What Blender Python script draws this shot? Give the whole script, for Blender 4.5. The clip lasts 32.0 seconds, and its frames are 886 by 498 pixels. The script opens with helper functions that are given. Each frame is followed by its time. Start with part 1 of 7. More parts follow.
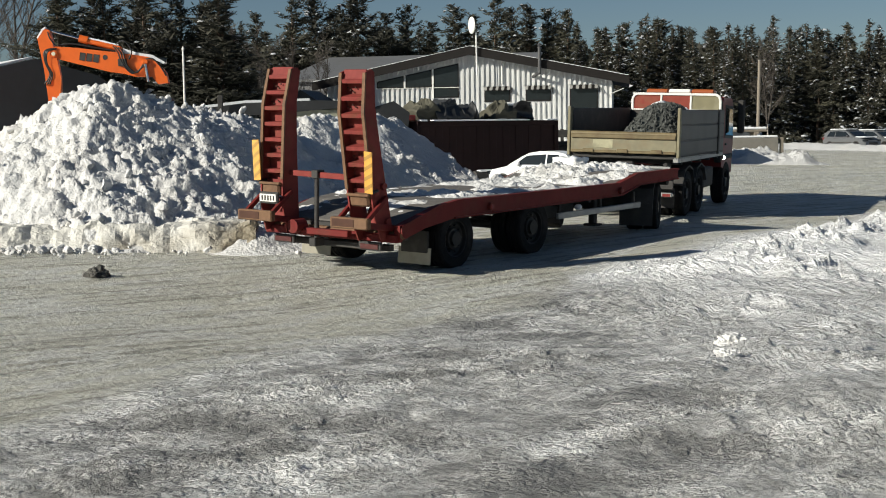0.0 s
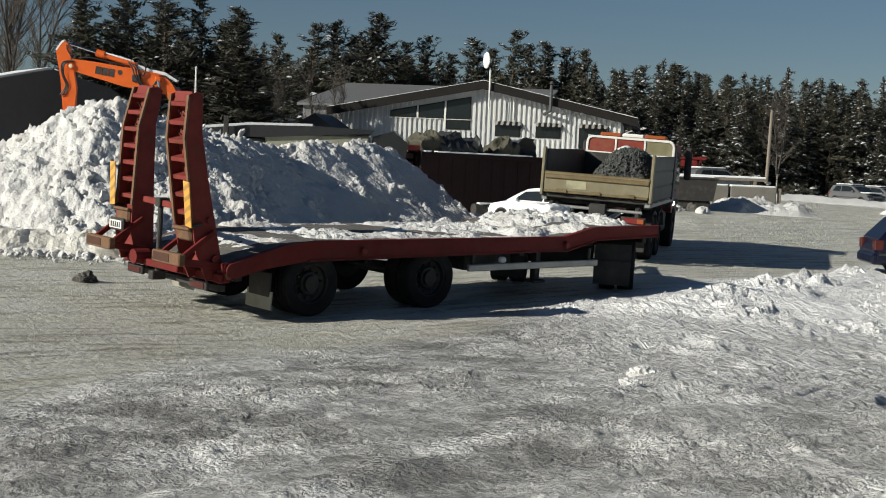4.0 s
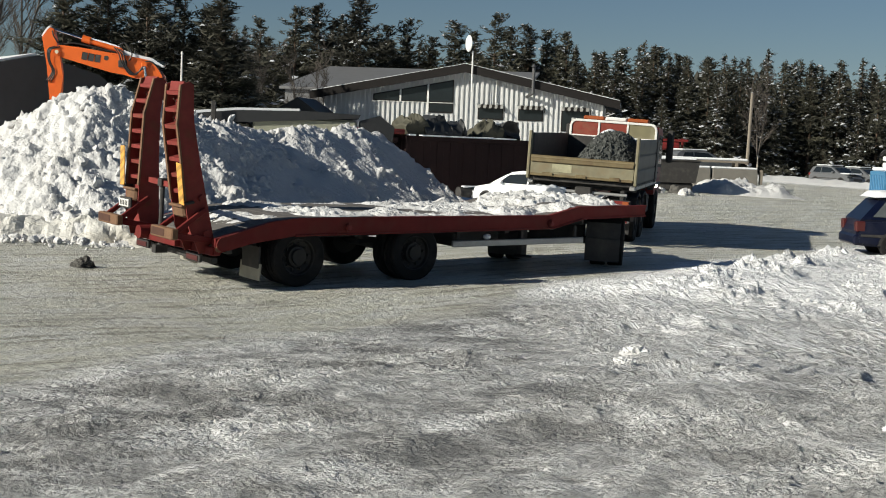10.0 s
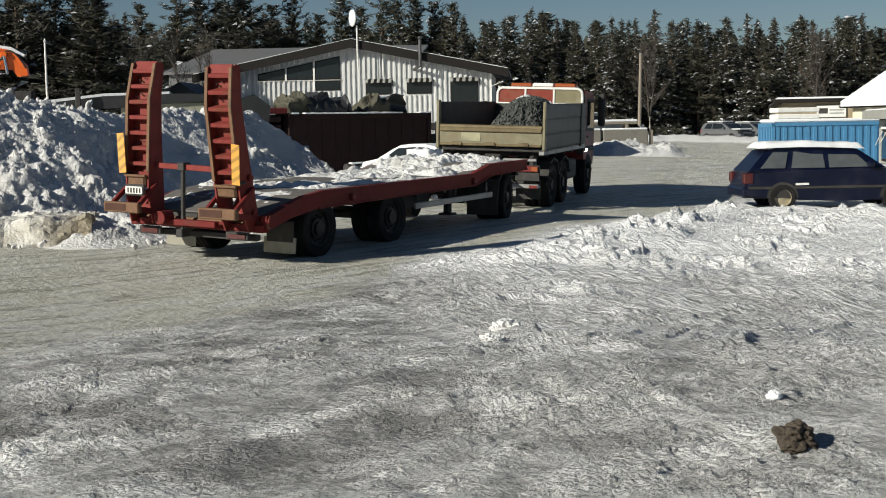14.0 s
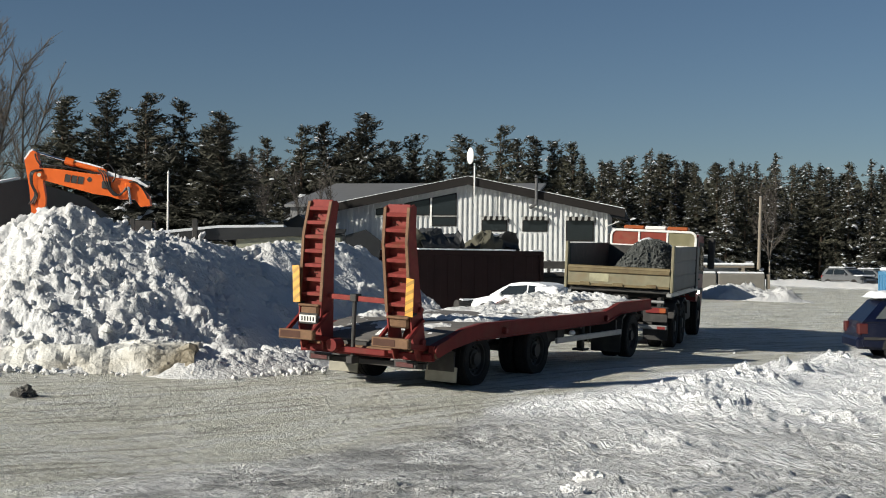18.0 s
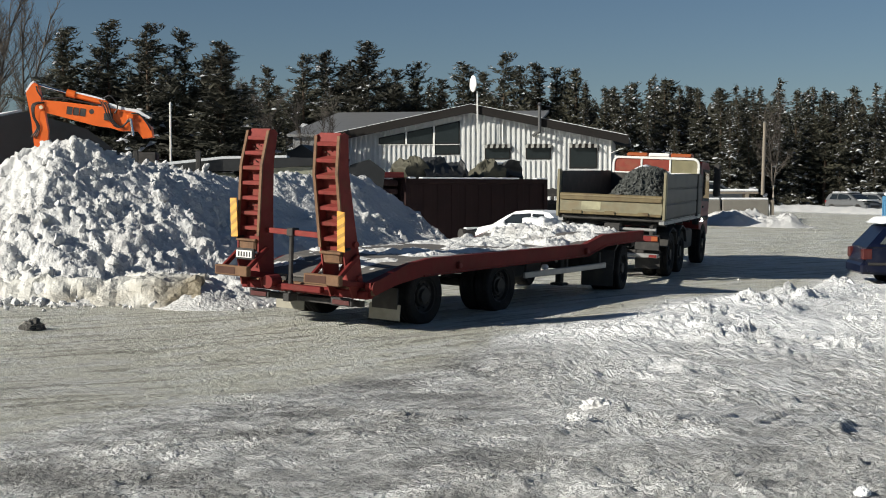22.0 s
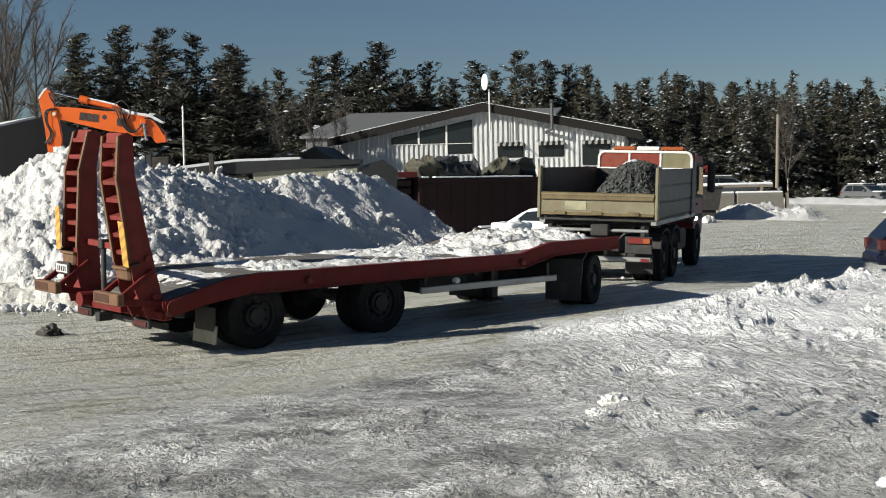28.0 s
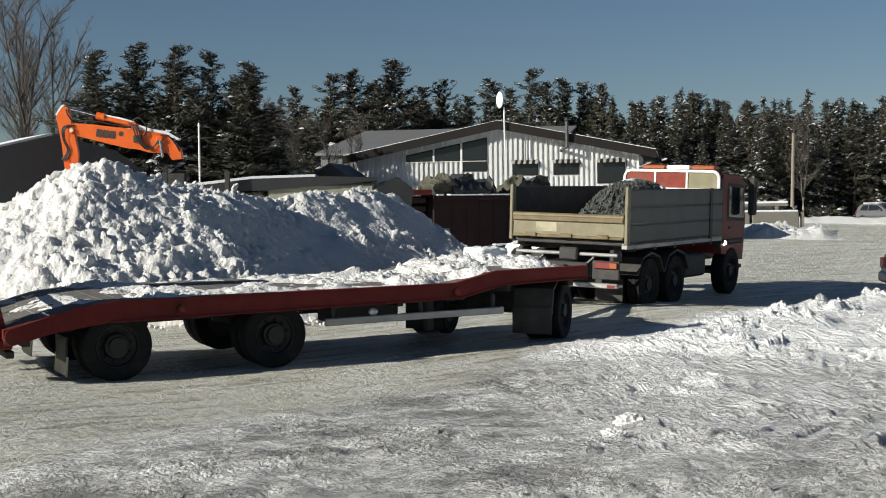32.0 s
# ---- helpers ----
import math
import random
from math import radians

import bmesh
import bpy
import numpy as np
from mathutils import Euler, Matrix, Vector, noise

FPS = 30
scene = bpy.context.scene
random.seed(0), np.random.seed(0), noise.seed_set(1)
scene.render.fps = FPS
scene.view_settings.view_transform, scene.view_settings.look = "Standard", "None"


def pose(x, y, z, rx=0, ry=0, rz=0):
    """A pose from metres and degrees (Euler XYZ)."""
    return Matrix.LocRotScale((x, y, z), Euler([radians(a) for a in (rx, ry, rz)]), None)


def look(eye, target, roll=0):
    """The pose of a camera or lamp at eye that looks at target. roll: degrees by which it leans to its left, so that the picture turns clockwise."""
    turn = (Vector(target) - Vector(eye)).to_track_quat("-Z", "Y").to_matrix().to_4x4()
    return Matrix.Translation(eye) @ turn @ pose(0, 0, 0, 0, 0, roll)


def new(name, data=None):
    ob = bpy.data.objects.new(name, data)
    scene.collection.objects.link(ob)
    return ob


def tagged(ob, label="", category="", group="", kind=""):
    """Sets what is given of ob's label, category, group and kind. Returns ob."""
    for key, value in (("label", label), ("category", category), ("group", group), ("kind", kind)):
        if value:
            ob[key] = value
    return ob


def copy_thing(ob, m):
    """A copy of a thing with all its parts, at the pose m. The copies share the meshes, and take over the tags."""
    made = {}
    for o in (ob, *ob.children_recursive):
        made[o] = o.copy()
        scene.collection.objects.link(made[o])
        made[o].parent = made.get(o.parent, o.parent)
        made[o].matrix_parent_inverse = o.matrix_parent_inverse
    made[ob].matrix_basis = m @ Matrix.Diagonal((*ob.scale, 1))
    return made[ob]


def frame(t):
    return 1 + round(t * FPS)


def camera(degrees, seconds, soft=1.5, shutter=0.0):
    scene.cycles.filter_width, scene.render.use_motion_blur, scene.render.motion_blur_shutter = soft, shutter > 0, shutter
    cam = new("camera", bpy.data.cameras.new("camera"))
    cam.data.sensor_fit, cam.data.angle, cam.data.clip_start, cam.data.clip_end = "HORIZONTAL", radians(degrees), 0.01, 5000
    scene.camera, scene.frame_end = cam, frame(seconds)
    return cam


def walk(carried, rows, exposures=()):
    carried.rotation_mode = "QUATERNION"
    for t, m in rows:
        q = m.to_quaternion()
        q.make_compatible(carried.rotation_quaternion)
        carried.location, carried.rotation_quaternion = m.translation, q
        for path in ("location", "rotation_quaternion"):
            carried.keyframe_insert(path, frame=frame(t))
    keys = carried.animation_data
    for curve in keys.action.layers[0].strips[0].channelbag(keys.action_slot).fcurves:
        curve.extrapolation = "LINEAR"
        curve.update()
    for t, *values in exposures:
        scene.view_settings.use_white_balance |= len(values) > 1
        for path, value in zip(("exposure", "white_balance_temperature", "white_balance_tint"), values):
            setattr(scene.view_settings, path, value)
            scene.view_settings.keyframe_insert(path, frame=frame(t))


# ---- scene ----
# Paths: seconds, place in metres, turn in degrees.
CAMERA_PATH = [
    (0.0, -1.318, 0.326, 1.840, 85.136, 0.939, 1.045), (0.5, -1.374, 0.084, 1.804, 85.588, -0.342, -5.229),
    (1.0, -1.360, -0.132, 1.830, 84.149, 1.060, -4.446), (1.5, -1.118, -0.218, 1.829, 84.877, -0.505, -2.665),
    (2.0, -0.988, -0.425, 1.817, 84.433, 3.605, -0.453), (2.5, -0.887, -0.725, 1.842, 84.146, 1.713, -6.510),
    (3.0, -0.780, -0.747, 1.857, 83.538, -3.393, -0.435), (3.5, -0.611, -0.772, 1.891, 85.849, -2.900, 2.606),
    (5.5, -0.789, -1.170, 1.962, 86.818, -0.464, -1.917), (6.0, -0.842, -1.220, 1.968, 86.752, -1.108, 2.690),
    (6.5, -0.822, -1.266, 1.992, 86.305, -1.669, 6.068), (7.0, -0.801, -1.210, 1.980, 86.219, -1.839, 3.666),
    (7.5, -0.806, -1.210, 1.969, 86.182, -2.941, 2.954), (8.0, -0.800, -1.211, 1.962, 85.978, -2.744, 2.234),
    (8.5, -0.792, -1.193, 1.954, 85.986, -3.011, 0.976), (9.0, -0.798, -1.204, 1.946, 85.870, -2.694, 0.724),
    (9.5, -0.792, -1.194, 1.944, 85.803, -2.233, 0.829), (10.0, -0.783, -1.208, 1.952, 85.680, -2.239, 1.047),
    (10.5, -0.774, -1.207, 1.951, 85.634, -1.322, 0.579), (11.0, -0.776, -1.232, 1.950, 85.703, -1.231, 0.823),
    (11.5, -0.770, -1.215, 1.943, 85.745, -0.091, 0.900), (12.0, -0.742, -1.204, 1.925, 85.798, -0.716, -0.623),
    (12.5, -0.666, -1.115, 1.897, 85.626, 1.972, -1.398), (13.0, -0.456, -0.781, 1.888, 84.956, 0.491, -0.855),
    (13.5, -0.362, -0.474, 1.859, 84.726, 0.965, -0.742), (14.0, -0.284, -0.103, 1.846, 84.725, 1.003, -3.336),
    (14.5, -0.223, 0.116, 1.877, 84.766, -0.503, -1.324), (15.0, -0.021, 0.030, 1.923, 87.267, -1.202, 4.269),
    (15.5, 0.013, -0.023, 1.922, 88.652, 1.619, 3.150), (17.5, 0.007, -0.011, 1.914, 90.440, -0.235, 1.942),
    (18.0, -0.003, -0.012, 1.915, 90.594, -0.548, 1.789), (18.5, 0.045, 0.046, 1.930, 90.157, 3.003, -1.627),
    (19.0, -0.009, 0.016, 1.931, 89.409, 2.275, -0.030), (19.5, -0.005, -0.037, 1.939, 89.414, 0.628, 1.074),
    (20.0, -0.017, -0.071, 1.930, 88.854, 1.138, 1.151), (20.5, -0.021, -0.035, 1.923, 87.537, -1.060, 1.245),
    (21.0, -0.016, -0.019, 1.947, 87.078, 1.249, 1.065), (21.5, -0.018, -0.037, 1.953, 88.475, 1.010, 1.354),
    (22.0, -0.026, -0.029, 1.941, 87.494, -0.018, 1.923), (22.5, -0.027, 0.029, 1.931, 87.632, -0.084, 1.794),
    (23.0, -0.032, 0.041, 1.925, 87.579, -0.535, 1.759), (23.5, -0.036, 0.048, 1.925, 87.520, -1.080, 1.714),
    (24.0, -0.022, 0.024, 1.923, 87.499, -0.373, 0.987), (24.5, -0.033, -0.002, 1.935, 87.484, -0.926, 0.867),
    (26.5, -0.032, -0.014, 1.926, 87.548, -0.515, 0.809), (27.0, -0.024, -0.068, 1.935, 87.495, 0.223, 0.894),
    (27.5, -0.035, -0.021, 1.930, 87.464, 0.809, 2.346), (28.0, -0.032, 0.002, 1.922, 87.477, 1.056, 2.502),
    (28.5, -0.030, -0.021, 1.926, 87.457, 1.720, 2.578), (29.0, -0.034, -0.035, 1.933, 87.403, 1.766, 2.650),
    (29.5, -0.032, -0.021, 1.921, 87.399, 2.051, 2.705), (30.0, -0.028, 0.003, 1.920, 87.348, 1.607, 2.814),
    (30.5, -0.027, -0.014, 1.927, 87.333, 1.517, 2.617), (31.0, -0.030, -0.030, 1.929, 87.310, 1.514, 2.148),
    (31.5, -0.020, -0.040, 1.930, 87.525, 0.890, 1.446), (32.0, -0.044, -0.017, 1.941, 88.230, 0.806, 3.124),
]
TRAILER_PATH = [
    (0.0, -1.506, 19.626, 54.88), (1.0, -2.061, 19.450, 53.07), (2.0, -2.34, 18.654, 49.6), (2.5, -2.63, 17.856, 47.6),
    (3.5, -2.764, 16.420, 45.3), (5.5, -3.426, 17.643, 38.51), (6.0, -3.569, 17.770, 36.63), (6.5, -3.671, 17.906, 34.95),
    (7.0, -3.666, 17.944, 33.98), (7.5, -3.569, 17.910, 34.23), (8.0, -3.448, 17.858, 35.62), (8.5, -3.364, 17.799, 37.37),
    (9.0, -3.330, 17.763, 38.54), (9.5, -3.286, 17.772, 38.87), (10.0, -3.154, 17.859, 39.13), (10.5, -2.908, 18.045, 40.5),
    (11.0, -2.605, 18.276, 42.8), (11.5, -2.308, 18.474, 45.3), (12.0, -2.033, 18.696, 47.8), (12.5, -1.75, 19.043, 50.2),
    (13.0, -1.46, 19.378, 52.7), (13.5, -1.228, 19.615, 55.3), (14.0, -1.005, 19.911, 57.5), (14.5, -0.831, 20.233, 58.9),
    (15.0, -0.682, 20.475, 59.73), (15.5, -0.504, 20.665, 60.30), (17.5, -0.099, 21.215, 60.90), (18.0, -0.112, 21.225, 60.62),
    (18.5, -0.133, 21.253, 60.28), (19.0, -0.163, 21.242, 59.81), (19.5, -0.234, 21.173, 59.10), (20.0, -0.335, 21.063, 58.51),
    (20.5, -0.455, 20.833, 58.19), (21.0, -0.611, 20.517, 57.89), (21.5, -0.788, 20.225, 57.41), (22.0, -0.970, 19.982, 56.57),
    (22.5, -1.160, 19.779, 55.33), (23.0, -1.360, 19.583, 53.73), (23.5, -1.579, 19.360, 52.11), (24.0, -1.809, 19.112, 50.89),
    (24.5, -2.031, 18.867, 50.13), (26.5, -2.744, 17.888, 48.36), (27.0, -2.919, 17.774, 46.75), (27.5, -3.106, 17.626, 44.89),
    (28.0, -3.295, 17.448, 43.39), (28.5, -3.458, 17.246, 42.74), (29.0, -3.619, 17.013, 42.29), (29.5, -3.791, 16.808, 41.40),
    (30.0, -3.950, 16.617, 40.47), (30.5, -4.097, 16.373, 39.91), (31.0, -4.287, 16.177, 38.84), (31.5, -4.580, 16.120, 36.44),
    (32.0, -4.985, 16.145, 33.07),
]
TRUCK_PATH = [
    (0.0, 1.97, 28.94, 68.7), (0.5, 1.96, 28.89, 68.5), (1.0, 1.99, 28.81, 68.7), (2.0, 2.05, 28.57, 70.8),
    (2.5, 1.79, 28.49, 72.6), (5.5, 1.73, 28.18, 79.6), (6.0, 1.74, 28.13, 80.7), (6.5, 1.73, 28.09, 80.9),
    (7.0, 1.74, 28.04, 80.7), (7.5, 1.73, 28.02, 80.4), (8.0, 1.73, 28.01, 80.0), (8.5, 1.71, 28.03, 79.2),
    (9.0, 1.70, 28.08, 78.4), (9.5, 1.71, 28.19, 77.8), (10.0, 1.72, 28.34, 76.8), (10.5, 1.74, 28.53, 74.6),
    (11.0, 1.78, 28.71, 72.3), (11.5, 1.85, 28.85, 70.9), (12.0, 1.93, 28.92, 70.1), (12.5, 2.03, 28.93, 69.8),
    (13.0, 2.14, 28.93, 69.6), (13.5, 2.27, 28.98, 70.0), (14.0, 2.41, 29.06, 70.5), (14.5, 2.55, 29.15, 71.2),
    (15.0, 2.71, 29.25, 72.0), (15.5, 2.81, 29.37, 72.6), (17.5, 2.96, 29.89, 74.2), (18.0, 2.97, 30.01, 74.5),
    (18.5, 2.97, 30.12, 74.7), (19.0, 2.96, 30.21, 74.9), (19.5, 2.94, 30.24, 75.1), (20.0, 2.89, 30.23, 75.3),
    (20.5, 2.88, 30.16, 75.3), (21.0, 2.81, 30.03, 74.3), (21.5, 2.75, 29.83, 73.1), (22.0, 2.66, 29.59, 72.0),
    (22.5, 2.59, 29.32, 71.3), (23.0, 2.52, 29.03, 71.1), (23.5, 2.44, 28.75, 71.2), (24.0, 2.39, 28.48, 71.6),
    (24.5, 2.31, 28.24, 72.2), (26.5, 2.05, 27.39, 74.4), (27.0, 1.98, 27.19, 74.4), (27.5, 1.90, 27.00, 74.0),
    (28.0, 1.85, 26.83, 73.3), (28.5, 1.75, 26.70, 72.5), (29.0, 1.65, 26.57, 71.4), (29.5, 1.55, 26.41, 70.0),
    (30.0, 1.46, 26.22, 68.5), (30.5, 1.33, 26.00, 67.6), (31.0, 1.20, 25.75, 66.3), (31.5, 1.06, 25.44, 64.2),
    (32.0, 0.90, 25.08, 61.4),
]

EXPOSURES = [(0, 0.37, 6400, 8), (1.2, 0.17, 6400, 8), (3.3, 0.17, 6400, 8), (5.6, 0.37, 6400, 8), (11.0, 0.35, 6400, 8), (13.0, 0.27, 6400, 8), (14.5, 0.32, 6400, 8), (15.5, 0.44, 6340, 9), (22, 0.40, 6340, 9), (28, 0.45, 6340, 9), (32, 0.49, 6340, 9)]
cam = camera(36.94, 32.0, soft=1.0)
walk(cam, [(t, pose(x, y, z, rx, ry, rz)) for t, x, y, z, rx, ry, rz in CAMERA_PATH], EXPOSURES)

# World, sun and exposure.
SUN_AZIMUTH, SUN_HEIGHT = 242.0, 25.0  # compass degrees from +y towards +x
world = bpy.data.worlds.new("world")
scene.world = world
world.use_nodes = True
wn = world.node_tree
sky = wn.nodes.new("ShaderNodeTexSky")
sky.sky_type = "NISHITA"
sky.sun_disc = False
sky.sun_elevation, sky.sun_rotation = radians(SUN_HEIGHT), radians(SUN_AZIMUTH)
sky.altitude = 900
sky.air_density, sky.dust_density, sky.ozone_density = 1.0, 0.3, 3.0
wn.nodes["Background"].inputs["Strength"].default_value = 0.036
wn.links.new(sky.outputs["Color"], wn.nodes["Background"].inputs["Color"])
sun = new("sun", bpy.data.lights.new("sun", "SUN"))
sun.data.energy, sun.data.angle, sun.data.color = 5.0, radians(0.6), (1.0, 0.94, 0.82)
az, el = radians(SUN_AZIMUTH), radians(SUN_HEIGHT)
sun_from = Vector((math.sin(az) * math.cos(el), math.cos(az) * math.cos(el), math.sin(el)))
sun.matrix_world = look(sun_from * 60 + Vector((0, 40, 0)), (0, 40, 0))
rnd = random.Random(7)


# ---------------------------------------------------------------- materials
def material(name, colour, rough=0.6, metal=0.0, spread=0.12, grain=8.0, stain=1.2, stain_amount=0.2, stain_colour=None, bump=0.1, bump_scale=40.0, spec=0.5, jitter=0.0, coords="Object", depth=0.02):
    m = bpy.data.materials.new(name)
    m.use_nodes = True
    nt = m.node_tree
    N, L = nt.nodes, nt.links
    b = N["Principled BSDF"]
    tc = N.new("ShaderNodeTexCoord")
    src = tc.outputs[coords]
    n1 = N.new("ShaderNodeTexNoise")
    n1.inputs["Scale"].default_value, n1.inputs["Detail"].default_value = grain, 6
    n2 = N.new("ShaderNodeTexNoise")
    n2.inputs["Scale"].default_value, n2.inputs["Detail"].default_value = stain, 5
    n3 = N.new("ShaderNodeTexNoise")
    n3.inputs["Scale"].default_value, n3.inputs["Detail"].default_value = bump_scale, 4
    for n in (n1, n2, n3):
        L.new(src, n.inputs["Vector"])
    dark = tuple(c * (1 - spread * 2) for c in colour)
    light = tuple(min(1, c * (1 + spread)) for c in colour)
    mix = N.new("ShaderNodeMix")
    mix.data_type = "RGBA"
    mix.inputs["A"].default_value, mix.inputs["B"].default_value = (*dark, 1), (*light, 1)
    L.new(n1.outputs["Fac"], mix.inputs["Factor"])
    ramp = N.new("ShaderNodeMapRange")
    ramp.inputs["From Min"].default_value, ramp.inputs["From Max"].default_value = 0.5, 0.72
    ramp.inputs["To Max"].default_value = stain_amount
    L.new(n2.outputs["Fac"], ramp.inputs["Value"])
    mix2 = N.new("ShaderNodeMix")
    mix2.data_type = "RGBA"
    mix2.inputs["B"].default_value = (*(stain_colour or tuple(c * 0.4 for c in colour)), 1)
    L.new(ramp.outputs["Result"], mix2.inputs["Factor"])
    L.new(mix.outputs["Result"], mix2.inputs["A"])
    out = mix2.outputs["Result"]
    if jitter:
        info = N.new("ShaderNodeObjectInfo")
        hsv = N.new("ShaderNodeHueSaturation")
        mr = N.new("ShaderNodeMapRange")
        mr.inputs["To Min"].default_value, mr.inputs["To Max"].default_value = 1 - jitter, 1 + jitter
        L.new(info.outputs["Random"], mr.inputs["Value"])
        L.new(mr.outputs["Result"], hsv.inputs["Value"])
        L.new(out, hsv.inputs["Color"])
        out = hsv.outputs["Color"]
    L.new(out, b.inputs["Base Color"])
    b.inputs["Roughness"].default_value, b.inputs["Metallic"].default_value = rough, metal
    b.inputs["Specular IOR Level"].default_value = spec
    if bump:
        bp = N.new("ShaderNodeBump")
        bp.inputs["Strength"].default_value, bp.inputs["Distance"].default_value = bump, depth
        L.new(n3.outputs["Fac"], bp.inputs["Height"])
        L.new(bp.outputs["Normal"], b.inputs["Normal"])
    return m


def glow(name, colour, strength):
    m = bpy.data.materials.new(name)
    m.use_nodes = True
    b = m.node_tree.nodes["Principled BSDF"]
    b.inputs["Base Color"].default_value = (*colour, 1)
    b.inputs["Emission Color"].default_value = (*colour, 1)
    b.inputs["Emission Strength"].default_value = strength
    return m


SNOW = material("snow", (0.72, 0.735, 0.75), 0.75, spread=0.04, grain=5, stain=0.8, stain_amount=0.15, stain_colour=(0.6, 0.58, 0.54), bump=0.5, bump_scale=14, spec=0.2)
PILE = material("ploughed_snow", (0.61, 0.607, 0.6), 0.8, spread=0.06, grain=4, stain=0.9, stain_amount=0.3, stain_colour=(0.6, 0.56, 0.5), bump=0.8, bump_scale=16, spec=0.2, depth=0.05)
ICE = material("dirty_ice", (0.6, 0.585, 0.54), 0.6, spread=0.14, grain=5, stain=0.75, stain_amount=0.95, stain_colour=(0.21, 0.175, 0.115), bump=0.7, bump_scale=14, depth=0.05)
RED = material("worn_red_paint", (0.15, 0.018, 0.016), 0.65, spec=0.2, spread=0.2, grain=6, stain=3, stain_amount=0.5, stain_colour=(0.08, 0.03, 0.02), bump=0.1)
RUST = material("rusty_steel", (0.17, 0.09, 0.045), 0.8, spread=0.2, grain=12, stain=5, stain_amount=0.6, stain_colour=(0.07, 0.04, 0.025), bump=0.3)
DARK = material("dark_grimy_steel", (0.03, 0.028, 0.026), 0.7, spread=0.2, grain=10, stain=4, stain_amount=0.4, stain_colour=(0.09, 0.08, 0.07), bump=0.15)
RUBBER = material("dusty_rubber", (0.014, 0.0135, 0.013), 0.85, spread=0.2, grain=14, stain=4, stain_amount=0.4, stain_colour=(0.045, 0.042, 0.04), bump=0.3, spec=0.2)
RIM = material("dirty_wheel_rim", (0.026, 0.024, 0.022), 0.6, 0.3, spread=0.2, grain=12, stain=6, stain_amount=0.5, stain_colour=(0.03, 0.025, 0.02), bump=0.1)
DECK = material("weathered_deck_planks", (0.13, 0.12, 0.11), 0.8, spread=0.25, grain=6, stain=3, stain_amount=0.5, bump=0.4)
GALV = material("galvanised_steel", (0.36, 0.36, 0.35), 0.5, 0.5, spread=0.1, grain=10, stain=3, stain_amount=0.4, bump=0.05)
OCHRE = material("worn_ochre_tailgate", (0.17, 0.13, 0.062), 0.6, spread=0.3, grain=5, stain=3, stain_amount=0.95, stain_colour=(0.1, 0.065, 0.03), bump=0.15)
CREAM = material("worn_cream_paint", (0.21, 0.19, 0.12), 0.6, spread=0.22, grain=6, stain=4, stain_amount=0.85, stain_colour=(0.19, 0.145, 0.08), bump=0.1)
ALU = material("dull_aluminium_boards", (0.095, 0.094, 0.088), 0.6, 0.2, spread=0.08, grain=4, stain=2, stain_amount=0.4, bump=0.05)
CABRED = material("red_cab_paint", (0.17, 0.02, 0.018), 0.5, spec=0.3, spread=0.1, grain=6, stain=2, stain_amount=0.3, bump=0)
WHITE = material("white_frame_paint", (0.75, 0.74, 0.7), 0.5, spread=0.05, grain=10, stain=4, stain_amount=0.3, bump=0.05)
GRAVEL = material("dark_crushed_stone", (0.058, 0.063, 0.058), 0.9, spread=0.3, grain=20, stain=8, stain_amount=0.5, stain_colour=(0.2, 0.2, 0.19), bump=0.8, bump_scale=30)
AMBER = glow("amber_lens", (0.3, 0.07, 0.015), 0.02)
REDLENS = glow("red_lens", (0.16, 0.012, 0.01), 0.02)
LAMP = glow("lit_white_lamp", (1.0, 0.95, 0.85), 6.0)
YELLOW = material("yellow_marker_board", (0.72, 0.36, 0.07), 0.4, spread=0.05, stain_amount=0.2, bump=0)
MARKSTRIPE = material("faded_marker_stripe", (0.42, 0.24, 0.06), 0.4, spread=0.05, bump=0)
ORANGE = material("orange_machine_paint", (0.72, 0.125, 0.012), 0.4, spread=0.06, grain=5, stain=2.5, stain_amount=0.3, bump=0.02)
BLACK = material("black_rubber_hose", (0.015, 0.015, 0.015), 0.5, bump=0)
CHROME = material("chromed_rod", (0.7, 0.7, 0.7), 0.2, 1.0, spread=0.03, bump=0)
SIDING = material("white_steel_siding", (0.56, 0.565, 0.55), 0.5, spread=0.05, grain=3, stain=0.6, stain_amount=0.15, bump=0.03)
ROOFDARK = material("dark_brown_roof_fascia", (0.014, 0.012, 0.011), 0.75, spec=0.2, spread=0.15, bump=0.1)
GLASS = material("dark_window_glass", (0.014, 0.018, 0.02), 0.08, spread=0.1, bump=0, spec=0.5)
BROWNCONT = material("dark_brown_container_paint", (0.026, 0.0125, 0.0115), 0.75, spec=0.2, spread=0.15, grain=4, stain=2, stain_amount=0.4, bump=0.1)
BLUECONT = material("blue_container_paint", (0.06, 0.2, 0.36), 0.5, spread=0.08, grain=4, stain=2, stain_amount=0.25, bump=0.05)
BLUECAR = material("dark_blue_car_paint", (0.002, 0.004, 0.017), 0.3, 0.0, spec=0.35, spread=0.05, grain=4, stain=3, stain_amount=0.2, stain_colour=(0.05, 0.05, 0.07), bump=0)
WHITECAR = material("white_car_paint", (0.75, 0.76, 0.77), 0.3, spread=0.03, bump=0)
SILVER = material("silver_car_paint", (0.16, 0.165, 0.17), 0.3, 0.4, spread=0.04, bump=0)
TARP = material("grey_green_hall_fabric", (0.13, 0.137, 0.125), 0.7, spread=0.06, grain=3, stain=0.7, stain_amount=0.2, bump=0.05)
TARPSIDE = material("pale_hall_fabric", (0.21, 0.215, 0.19), 0.7, spread=0.06, grain=3, stain=0.7, stain_amount=0.15, bump=0.05)
